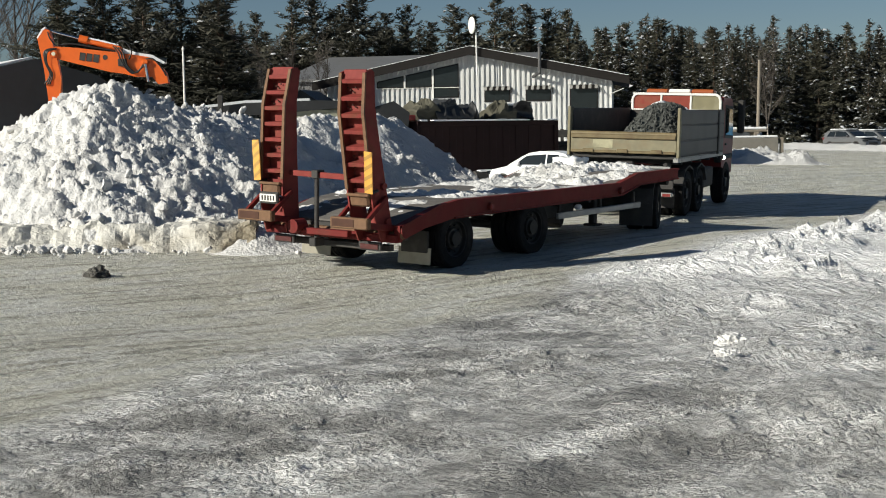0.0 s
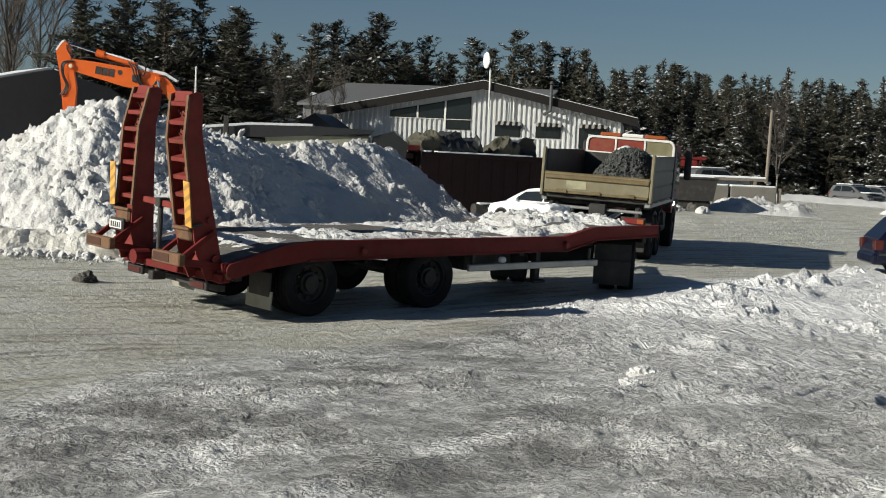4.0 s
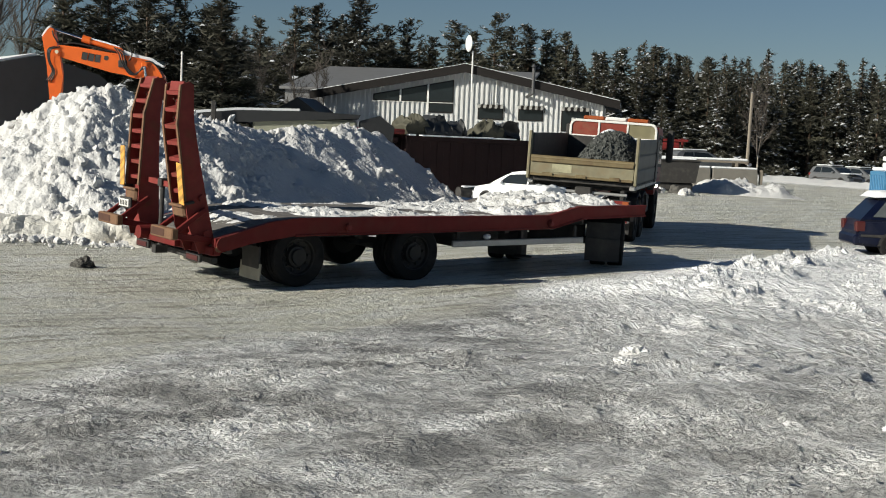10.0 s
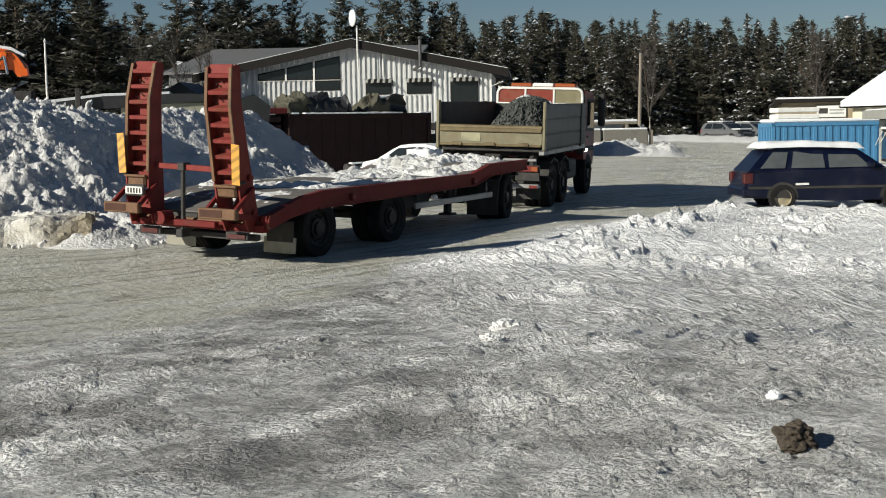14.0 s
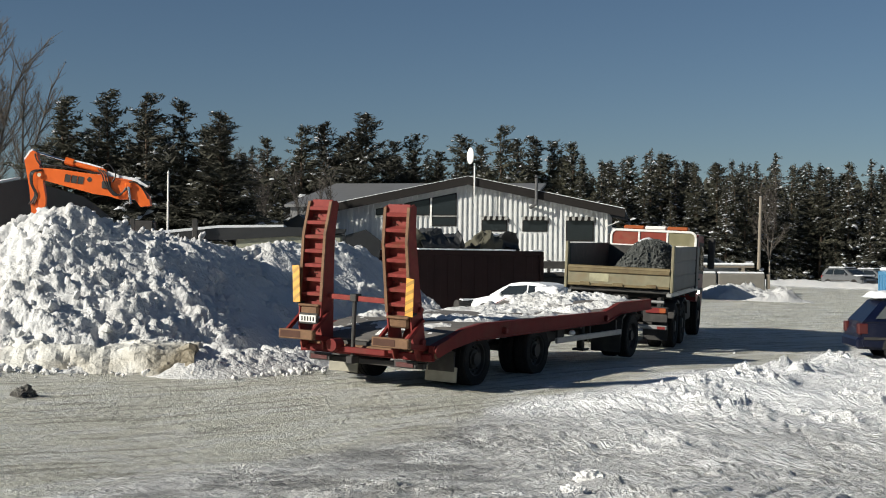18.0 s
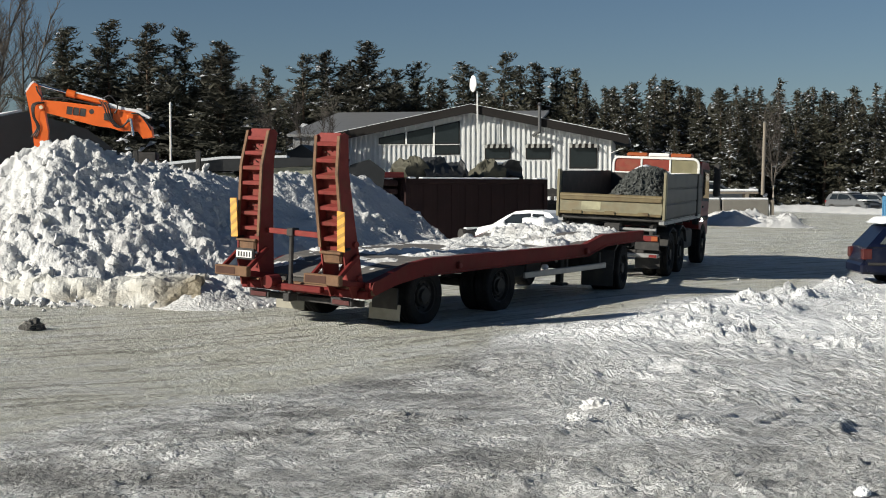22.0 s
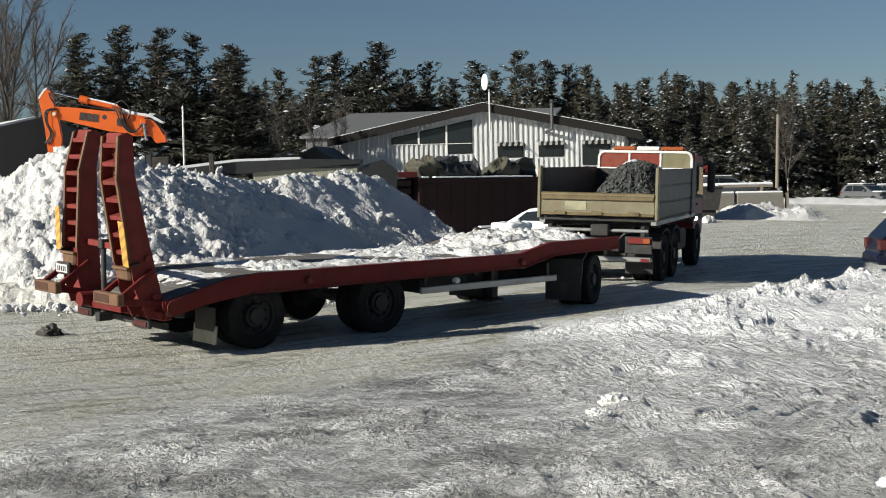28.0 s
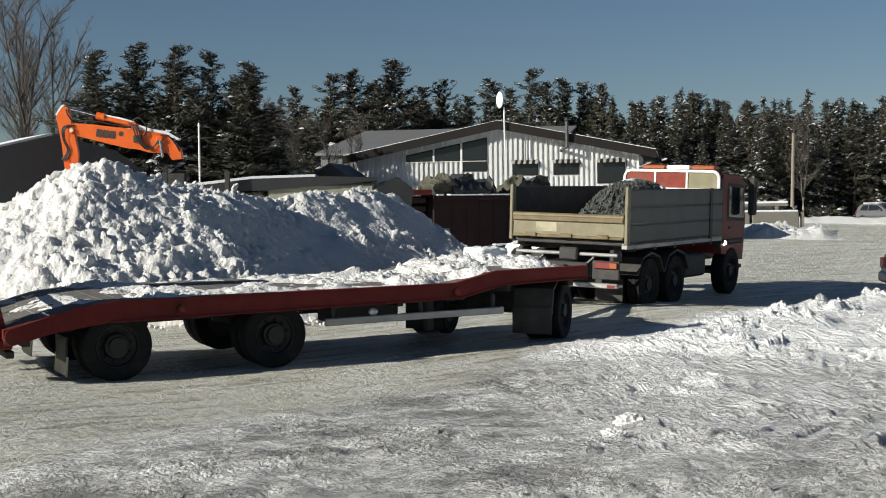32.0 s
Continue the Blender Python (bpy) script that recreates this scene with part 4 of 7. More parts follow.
    for x in (0.0, TS):
        part("axle", tube(bmesh.new(), (x, 0.2, WR), (x, TW - 0.2, WR), 0.07, n=12), DARK, t)
        for y in (0.12, 0.42):
            wheels.append(add_wheel(t, x, y, WR, SMALLWHEEL))
        for y in (TW - 0.12, TW - 0.42):
            wheels.append(add_wheel(t, x, y, WR, SMALLWHEEL, True))
        for y in (0.75, TW - 0.75):
            part("leaf_spring", prism(bmesh.new(), [(x - 0.6, 0.58), (x, 0.48), (x + 0.6, 0.58), (x + 0.6, 0.64), (x, 0.58), (x - 0.6, 0.64)], y - 0.04, y + 0.04), DARK, t)
    for y in (0.0, TW - 0.58):
        part("mud_flap", bx(-0.66, -0.64, y, y + 0.58, 0.06, 0.3, bevel=0.005, m=Matrix.Rotation(radians(5), 4, "Y")), RUBBER_FLAP, t, "worn rubber mud flap in a sunlit pale tone")
        part("flap_holder", bx(-0.64, -0.61, y + 0.05, y + 0.53, 0.28, 0.6, bevel=0.005), DARK, t)
    # rear end
    part("rear_beam", bx(TR - 0.1, TR + 0.06, 0.0, TW, 0.5, 0.62, bevel=0.015), RED, t)
    part("bumper_beam", bx(TR + 0.02, TR + 0.12, 0.2, TW - 0.2, 0.36, 0.45), DARK, t)
    for y in (0.42, TW - 0.42):
        part("lamp_box", bx(TR - 0.16, TR - 0.11, y - 0.2, y + 0.2, 0.38, 0.5), DARK, t)
        part("tail_lamp", bx(TR - 0.175, TR - 0.158, y - 0.16, y + 0.16, 0.4, 0.47, bevel=0.004), DULLLENS, t)
    pl = part("number_plate", bx(TR - 0.46, TR - 0.44, 1.9, 2.22, 0.99, 1.1, bevel=0.004), WHITE, t, "white number plate with dark marks")
    for k in range(5):
        part("plate_mark", bx(TR - 0.465, TR - 0.46, 1.93 + 0.055 * k, 1.955 + 0.055 * k, 1.01, 1.08, bevel=0), DARK, pl)
    part("plate_holder", bx(TR - 0.44, TR - 0.4, 1.88, 2.24, 0.96, 1.13), DARK, t)
    part("hinge_pin", tube(bmesh.new(), (TR, -0.05, 0.6), (TR, TW + 0.05, 0.6), 0.05, n=12), RUST, t)
    part("end_boss", tube(bmesh.new(), (TR + 0.06, -0.06, 0.66), (TR + 0.06, 0.08, 0.66), 0.1, n=16), RED, t)
    build_ramp(t, 0.39, -10.5, False)
    build_ramp(t, 2.14, 1.0, True)
    part("ramp_bar", beam(bmesh.new(), (TR - 0.22, 0.6, 1.38), (TR - 0.12, 1.9, 1.4), 0.07, 0.08), RAMPRED, t)
    part("bar_joint", bx(TR - 0.24, TR - 0.08, 1.3, 1.42, 1.34, 1.46), DARK, t)
    part("hand_winch", tube(bmesh.new(), (TR - 0.2, 1.36, 0.42), (TR - 0.18, 1.36, 1.44), 0.035, n=10), DARK, t)
    part("winch_foot", bx(TR - 0.3, TR - 0.1, 1.3, 1.42, 0.38, 0.5), DARK, t)
    part("rear_spar", bx(TR - 0.3, TR - 0.2, 0.7, TW - 0.7, 0.55, 0.64), RED, t)
    part("tow_eye", tube(bmesh.new(), (TR - 0.2, 1.62, 0.66), (TR - 0.42, 1.62, 0.66), 0.1, n=14), RED, t)
    for x in (0.8, 4.85):
        knob = part("side_marker", tube(bmesh.new(), (x, -0.09, 0.86), (x, -0.03, 0.86), 0.06, n=14), RED, t)
        part("lens", tube(bmesh.new(), (x, -0.1, 0.86), (x, -0.09, 0.86), 0.035, n=12), REDLENS, knob)

    # front bogie turns with the drawbar
    bogie = part("turntable", tube(bmesh.new(), (0, 0, 0.9), (0, 0, 1.0), 0.5, n=28), DARK, t)
    part("bogie_frame", bx(-0.7, 0.75, -0.5, 0.5, 0.76, 0.9, bevel=0.02), DARK, bogie)
    part("axle", tube(bmesh.new(), (0, -1.0, WR), (0, 1.0, WR), 0.07, n=12), DARK, bogie)
    part("axle_stand", bx(-0.12, 0.12, -0.5, 0.5, 0.42, 0.78), DARK, bogie)
    for y in (-0.45, 0.45):
        part("drawbar_arm", beam(bmesh.new(), (0.7, y, 0.72), (4.2, 0, 0.7), 0.1, 0.12), DARK, bogie)
    part("drawbar_eye", tube(bmesh.new(), (4.2, 0, 0.66), (4.2, 0, 0.74), 0.09, n=14), DARK, bogie)
    for s in (-1, 1):
        part("mudguard", prism(bmesh.new(), [(-0.66, 0.45), (-0.62, 0.45), (-0.53, 0.8), (-0.2, 0.93), (0.25, 0.93), (0.53, 0.8), (0.56, 0.82), (0.27, 0.96), (-0.22, 0.96), (-0.57, 0.82)], s * 0.55 if s < 0 else 0.55, s * 1.15), DARK, bogie)
        part("front_mud_flap", bx(-0.68, -0.66, min(s * 0.55, s * 1.15), max(s * 0.55, s * 1.15), 0.15, 0.55, bevel=0), DARK, bogie)
    bogie.matrix_basis = pose(BOGIE_X, TW / 2, 0)
    for y in (-1.07, -0.76):
        wheels.append(add_wheel(bogie, 0, y, WR, BOGIEWHEEL))
    for y in (1.07, 0.76):
        wheels.append(add_wheel(bogie, 0, y, WR, BOGIEWHEEL, True))

    # snow on the deck, in sheets that ride with it
    def crust(x0, x1, y0, y1, thick, seed):
        step = 0.035
        xs = [x0 + step * i for i in range(int((x1 - x0) / step) + 1)]
        ys = [y0 + step * i for i in range(int((y1 - y0) / step) + 1)]

        def h(x, y):
            e = min(x - x0, x1 - x, y - y0, y1 - y)
            k = smooth01(0.0, 0.3, e + 0.25 * n3(x, y, 1.6, seed))
            patchy = smooth01(-0.2 - 0.25 * smooth01(1.5, 4.5, x), 0.12 - 0.2 * smooth01(1.5, 4.5, x), n3(x, y, 0.9, seed + 3) + 0.35 * n3(x, y, 3, seed))
            wheel = 1 - 0.5 * smooth01(6.0, 3.0, x) * (math.exp(-((y - 0.75) / 0.2) ** 2) + math.exp(-((y - 1.75) / 0.2) ** 2))
            return deck_z(x) + 0.01 + k * patchy * wheel * thick * (0.45 + 0.5 * n3(x, y, 1.3, seed) + 0.35 * blocks(x, y, 4, seed) + 0.25 * blocks(x, y, 9, seed + 1) + 0.2 * n3(x, y, 13, seed))
        return grid("deck_snow", xs, ys, h, DECKSNOW)

    part("deck_snow", crust(-0.1, 4.6, 0.05, TW - 0.02, 0.13, 21), None, t, "crusted trodden snow lying on the deck")
    part("deck_snow", crust(3.9, TF - 0.05, 0.05, TW - 0.02, 0.17, 31), None, t, "thicker crusted snow lying on the deck")
    part("deck_snow", crust(TR + 0.1, 0.0, 0.3, TW - 0.12, 0.08, 41), None, t, "thin snow on the sloping rear deck")
    slab = bmesh.new()
    bmesh.ops.create_cube(slab, size=1)
    bmesh.ops.subdivide_edges(slab, edges=slab.edges[:], cuts=5, use_grid_fill=True)
    for v in slab.verts:
        v.co = Vector((6.6 + 0.5 * v.co.x, 2.0 + 0.5 * v.co.y, 1.2 + 0.2 * v.co.z)) + 0.06 * Vector((n3(v.co.y, v.co.z, 3), n3(v.co.x, v.co.z, 3, 4), n3(v.co.x, v.co.y, 4, 2)))
    part("snow_slab", slab, SNOW, t, "loose slab of snow", smooth=True)
    return t, bogie, wheels


trailer, trailer_bogie, trailer_wheels = build_trailer()


# ---------------------------------------------------------------- tipper truck
# Origin on the ground under the tailgate's middle; x runs to the cab.
GUARDRED = material("dusty_red_panel", (0.24, 0.05, 0.035), 0.7, spread=0.2, grain=4, stain=2.5, stain_amount=0.6, stain_colour=(0.2, 0.13, 0.08), bump=0.05, spec=0.2)
PALEPANEL = material("faded_pale_panel", (0.36, 0.34, 0.22), 0.6, spread=0.15, grain=8, stain=6, stain_amount=0.5, bump=0.05)
# Olive tones stand for the woods and sky showing in the glass.
OLIVEPANE = material("olive_pane_reflection", (0.2, 0.18, 0.1), 0.5, spread=0.2, grain=3, stain=2, stain_amount=0.6, stain_colour=(0.3, 0.28, 0.2), bump=0)


def build_truck():
    t = thing("tipper_truck", Matrix(), "red tipper truck with ochre tailgate carrying crushed stone", "truck")
    W = 1.2
    for y in (-0.42, 0.42):
        part("chassis_rail", bx(0.1, 6.4, y - 0.05, y + 0.05, 0.72, 0.95), DARK, t)
    part("tipper_floor", bx(0.0, 5.0, -W, W, 1.14, 1.24, bevel=0.015), DARK, t)
    for x in (0.3, 1.3, 2.3, 3.3, 4.3):
        part("floor_bearer", bx(x, x + 0.1, -W, W, 1.03, 1.14), DARK, t)
    gate = part("tailgate", bx(-0.06, 0.0, -W + 0.04, W - 0.04, 1.26, 1.68, bevel=0.012), CREAM, t, "worn ochre and cream steel tailgate")
    part("gate_top_roll", tube(bmesh.new(), (-0.05, -W + 0.05, 1.66), (-0.05, W - 0.05, 1.66), 0.055, n=12), OCHRE, gate)
    part("gate_top_band", bx(-0.1, -0.06, -W + 0.05, W - 0.05, 1.56, 1.67, bevel=0.015), OCHRE, gate)
    part("gate_bottom_band", bx(-0.1, -0.06, -W + 0.05, W - 0.05, 1.25, 1.31, bevel=0.012), OCHRE, gate)
    part("pale_panel", bx(-0.066, -0.06, 0.22, 0.66, 1.36, 1.54, bevel=0.002), PALEPANEL, gate, "faded pale panel on the tailgate")
    for y in (-0.75, 0.0, 0.75):
        part("gate_bracket", bx(-0.13, -0.1, y - 0.12, y + 0.12, 1.26, 1.34), OCHRE, gate)
    for s in (-1, 1):
        part("corner_post", bx(-0.08, 0.05, s * W - 0.035, s * W + 0.035, 1.18, 2.24, bevel=0.015), CREAM, t, "cream painted corner post")
        side = part("side_board", bx(0.05, 4.95, min(s * W, s * (W - 0.05)), max(s * W, s * (W - 0.05)), 1.2, 2.2, bevel=0.008), ALU, t, "dull aluminium side boards")
        for k in range(3):
            part("board_rib", bx(0.06, 4.94, min(s * W, s * (W + 0.02)), max(s * W, s * (W + 0.02)), 1.22 + 0.33 * k, 1.525 + 0.33 * k, bevel=0.012), ALU, side)
        # Thin dark sheet over the boards' inner face.
        part("inner_lining", bx(0.06, 4.94, min(s * (W - 0.05), s * (W - 0.062)), max(s * (W - 0.05), s * (W - 0.062)), 1.25, 2.19, bevel=0), DARK, side, "dark inside of the boards")
        part("side_stake", bx(4.15, 4.3, min(s * W, s * (W + 0.045)), max(s * W, s * (W + 0.045)), 1.15, 2.21, bevel=0.01), DARK, t)
        part("bottom_sill", bx(0.0, 5.0, min(s * W, s * (W - 0.12)), max(s * W, s * (W - 0.12)), 1.08, 1.2, bevel=0.01), GALV, t)
    part("headboard", bx(4.95, 5.03, -W, W, 1.2, 2.16, bevel=0.01), DARK, t, "dark headboard")
    guard = part("cab_guard", bx(4.97, 5.03, -1.1, 1.1, 2.14, 2.19), WHITE, t, "white tubular frame over the headboard")
    pts = [(-1.1, 2.14), (-1.1, 2.44), (-1.06, 2.52), (-0.98, 2.56), (0.98, 2.56), (1.06, 2.52), (1.1, 2.44), (1.1, 2.14)]
    for (ya, za), (yb, zb) in zip(pts, pts[1:]):
        part("guard_tube", beam(bmesh.new(), (5.0, ya, za), (5.0, yb, zb), 0.06, 0.06), WHITE, guard)
    for y0, y1, gm in ((-1.07, -0.4, OLIVEPANE), (-0.34, 0.34, GUARDRED), (0.4, 1.07, GUARDRED)):
        part("guard_panel", bx(4.995, 5.01, y0, y1, 2.17, 2.53, bevel=0), gm, guard, "dusty red guard panel" if gm is GUARDRED else "guard pane painted with an olive reflection")
    for y in (-0.37, 0.37):
        part("guard_upright", beam(bmesh.new(), (5.0, y, 2.14), (5.0, y, 2.56), 0.05, 0.05), WHITE, guard)
    # the load
    def heap(x, y):
        return 1.27 + 0.98 * math.exp(-(abs(x - 2.0) / 1.6) ** 3 - (abs(y + 0.42) / 0.74) ** 3) + 0.35 * math.exp(-((x - 3.6) / 1.0) ** 2 - ((y - 0.3) / 0.9) ** 2)

    bm = bmesh.new()
    n = 46
    vs = {}
    for i in range(n + 1):
        for j in range(n + 1):
            x, y = 0.06 + 4.85 * i / n, -1.12 + 2.24 * j / n
            h = heap(x, y) + 0.07 * n3(x, y, 3) + 0.05 * lumps(x, y, 9, 1)
            vs[i, j] = bm.verts.new((x, y, h))
    for i in range(n):
        for j in range(n):
            bm.faces.new((vs[i, j], vs[i + 1, j], vs[i + 1, j + 1], vs[i, j + 1]))
    load = part("stone_load", bm, GRAVEL, t, "heap of dark crushed stone with a little snow on top")
    verts, faces = [], []
    for _ in range(2600):
        x, y = 2.0 + rnd.gauss(0, 0.95), -0.4 + rnd.gauss(0, 0.5)
        if not (0.1 < x < 4.8 and -1.1 < y < 1.1):
            continue
        h = heap(x, y) + 0.04
        r = rnd.uniform(0.02, 0.05)
        k = len(verts)
        m = Matrix.Translation((x, y, h)) @ Euler((rnd.random() * 6, rnd.random() * 6, rnd.random() * 6)).to_matrix().to_4x4() @ Matrix.Diagonal((r * 1.4, r, r * 0.7, 1))
        verts += [m @ Vector(c) for c in ((1, 0, 0), (-1, 0, 0), (0, 1, 0), (0, -1, 0), (0, 0, 1), (0, 0, -1))]
        faces += [[k + a for a in f] for f in ((0, 2, 4), (2, 1, 4), (1, 3, 4), (3, 0, 4), (2, 0, 5), (1, 2, 5), (3, 1, 5), (0, 3, 5))]
    me = bpy.data.meshes.new("stones")
    me.from_pydata(verts, [], faces)
    me.materials.append(GRAVEL)
    tagged(part("loose_stone", me, None, load), kind="stuff")
    def cap(cx, cy, rx, ry):
        xs, ys = [cx + rx * (i / 12 - 1) for i in range(25)], [cy + ry * (i / 12 - 1) for i in range(25)]

        def h(x, y):
            e = 1 - math.hypot((x - cx) / rx, (y - cy) / ry) + 0.35 * n3(x, y, 4, 8)
            return heap(x, y) - 0.02 + 0.13 * smooth01(0.0, 0.5, e)
        return grid("load_snow", xs, ys, h, SNOW)

    part("load_snow", cap(2.3, -0.12, 0.75, 0.42), None, load, "snow cap on the stone heap")
    part("load_snow", cap(2.9, -0.85, 0.5, 0.2), None, load, "snow patch on the stone heap")
    # cab
    cab = part("cab", prism(bmesh.new(), [(5.1, 0.8), (6.5, 0.6), (6.62, 1.5), (6.47, 2.36), (6.27, 2.48), (5.2, 2.5), (5.1, 2.42)], -1.15, 1.15), CABRED, t, "red truck cab")
    for s in (-1, 1):
        part("side_window", prism(bmesh.new(), [(5.5, 1.58), (6.48, 1.54), (6.38, 2.2), (5.5, 2.24)], s * 1.152, s * 1.165), GLASS, cab, "dark side window")
        part("door_frame", prism(bmesh.new(), [(5.42, 1.5), (6.56, 1.46), (6.44, 2.28), (5.42, 2.32)], s * 1.1505, s * 1.157), DARK, cab)
        part("door_handle", bx(5.5, 5.65, min(s * 1.15, s * 1.18), max(s * 1.15, s * 1.18), 1.32, 1.37), DARK, cab)
        part("mirror_arm", beam(bmesh.new(), (6.35, s * 1.14, 2.4), (6.5, s * 1.36, 2.4), 0.03, 0.03), DARK, cab)
        part("mirror", bx(6.4, 6.54, min(s * 1.27, s * 1.45), max(s * 1.27, s * 1.45), 1.6, 2.45, bevel=0.04), DARK, cab, "black wing mirror")
        part("step", bx(5.9, 6.45, min(s * 0.9, s * 1.15), max(s * 0.9, s * 1.15), 0.42, 0.5), DARK, cab)
        part("front_arch", bx(5.15, 6.4, min(s * 1.08, s * 1.19), max(s * 1.08, s * 1.19), 0.98, 1.1, bevel=0.03), DARK, cab)
        part("rear_cab_corner", bx(5.06, 5.12, min(s * 0.98, s * 1.15), max(s * 0.98, s * 1.15), 0.9, 2.4, bevel=0.02), DARK, cab)
    part("windscreen", bx(6.46, 6.56, -1.0, 1.0, 1.6, 2.4, bevel=0.01), GLASS, cab)
    part("rear_cab_window", bx(5.085, 5.1, -0.5, 0.5, 1.9, 2.3, bevel=0.005), GLASS, cab)
    bar = part("light_bar", bx(5.4, 5.7, -0.85, 0.85, 2.5, 2.58, bevel=0.01), DARK, t, "amber beacon bar with a white centre box")
    for y0, y1, m in ((-0.85, -0.3, AMBER), (0.3, 0.85, AMBER), (-0.28, 0.28, WHITE)):
        part("beacon", bx(5.38, 5.72, y0, y1, 2.58, 2.69, bevel=0.03), m, bar)
    part("fuel_tank", bx(3.1, 4.3, -1.12, -0.55, 0.5, 0.98, bevel=0.05), DARK, t)
    part("battery_box", bx(3.3, 4.2, 0.55, 1.1, 0.55, 0.98, bevel=0.03), DARK, t)
    part("exhaust_stack", tube(bmesh.new(), (5.08, 1.05, 0.9), (5.08, 1.05, 2.6), 0.07, n=12), GALV, t)
    # rear end
    part("rear_bumper", bx(-0.3, -0.18, -1.15, 1.15, 0.5, 0.59, bevel=0.015), GALV, t, "pale dirty rear bumper bar with red end markers")
    for s in (-1, 1):
        hold = part("lamp_panel", bx(-0.25, -0.2, min(s * 0.62, s * 1.16), max(s * 0.62, s * 1.16), 0.66, 1.0, bevel=0.01), DARK, t)
        part("tail_lamp", bx(-0.29, -0.25, min(s * 0.68, s * 1.13), max(s * 0.68, s * 1.13), 0.86, 0.98, bevel=0.01), REDLENS, hold, "red and amber tail lamp")
        part("turn_lamp", bx(-0.295, -0.25, min(s * 0.98, s * 1.13), max(s * 0.98, s * 1.13), 0.865, 0.975, bevel=0.01), AMBER, hold)
        part("reflector", bx(-0.305, -0.3, min(s * 0.95, s * 1.12), max(s * 0.95, s * 1.12), 0.51, 0.57, bevel=0), REDLENS, t)
        part("mud_flap", bx(-0.05, -0.03, min(s * 0.6, s * 1.15), max(s * 0.6, s * 1.15), 0.25, 0.68, bevel=0), DARK, t)
    part("work_lamp", tube(bmesh.new(), (-0.3, 0.62, 0.93), (-0.24, 0.62, 0.93), 0.06, n=14), LAMP, t, "lit white work lamp")
    part("work_lamp", tube(bmesh.new(), (5.2, -1.19, 1.15), (5.24, -1.17, 1.15), 0.05, n=14), LAMP, t, "lit side lamp")
    part("tow_beam", bx(-0.2, 0.15, -0.5, 0.5, 0.68, 0.95, bevel=0.02), DARK, t)
    part("tow_hook", bx(-0.4, -0.2, -0.12, 0.12, 0.72, 0.9, bevel=0.03), DARK, t)
    raised = ("tipper_floor", "floor_bearer", "tailgate", "corner_post", "side_board", "side_stake", "bottom_sill", "headboard", "cab_guard", "stone_load", "cab", "light_bar", "exhaust_stack")
    for piece in t.children:  # the tipping body and the cab ride high over the frame
        if piece.name.split(".")[0] in raised:
            piece.matrix_basis = Matrix.Translation((0, 0, 0.13)) @ piece.matrix_basis
    for y in (-0.95, 0.95):
        part("hinge_arm", bx(-0.12, 0.25, y - 0.05, y + 0.05, 0.95, 1.2, bevel=0.02), DARK, t)
    part("under_bar", tube(bmesh.new(), (-0.1, -1.05, 1.1), (-0.1, 1.05, 1.1), 0.035, n=10), GALV, t, "pale dirty pipe under the tailgate")
    part("latch_box", bx(-0.2, -0.06, -0.28, 0.1, 0.98, 1.22, bevel=0.03), DARK, t)
    for y in (-0.6, 0.45):
        part("air_line", tube(bmesh.new(), (-0.12, y, 1.05), (-0.18, y + 0.25, 0.82), 0.03, n=8), BLACK, t)
    wheels = []
    for x in (1.2, 2.5):
        part("axle", tube(bmesh.new(), (x, -0.9, 0.52), (x, 0.9, 0.52), 0.09, n=12), DARK, t)
        for y in (-1.03, -0.7):
            wheels.append(add_wheel(t, x, y, 0.5))
        for y in (1.03, 0.7):
            wheels.append(add_wheel(t, x, y, 0.5, flip=True))
        for s in (-1, 1):
            part("mudguard", prism(bmesh.new(), [(x - 0.62, 0.7), (x - 0.4, 1.0), (x, 1.09), (x + 0.4, 1.0), (x + 0.62, 0.7), (x + 0.66, 0.71), (x + 0.42, 1.03), (x, 1.13), (x - 0.42, 1.03), (x - 0.66, 0.71)], s * 0.55, s * 1.19), DARK, t)
    part("axle", tube(bmesh.new(), (5.75, -0.9, 0.52), (5.75, 0.9, 0.52), 0.09, n=12), DARK, t)
    wheels.append(add_wheel(t, 5.75, -1.02, 0.52, FRONTWHEEL))
    wheels.append(add_wheel(t, 5.75, 1.02, 0.52, FRONTWHEEL, True))
    return t, wheels


truck, truck_wheels = build_truck()


# ---------------------------------------------------------------- the white workshop
LEDGE = (-7.0, 21.9)
DARKCON = material("dark_wet_concrete", (0.09, 0.085, 0.075), 0.8, spread=0.15, grain=5, stain=1.5, stain_amount=0.5, bump=0.4)


FLUE = material("sooty_steel_flue", (0.1, 0.1, 0.1), 0.5, 0.4, spread=0.15, bump=0.05)
AWNING = material("faded_awning_stripe", (0.3, 0.3, 0.28), 0.8, spread=0.1, bump=0.1)


def z0(x, y):
    return base(x, y)


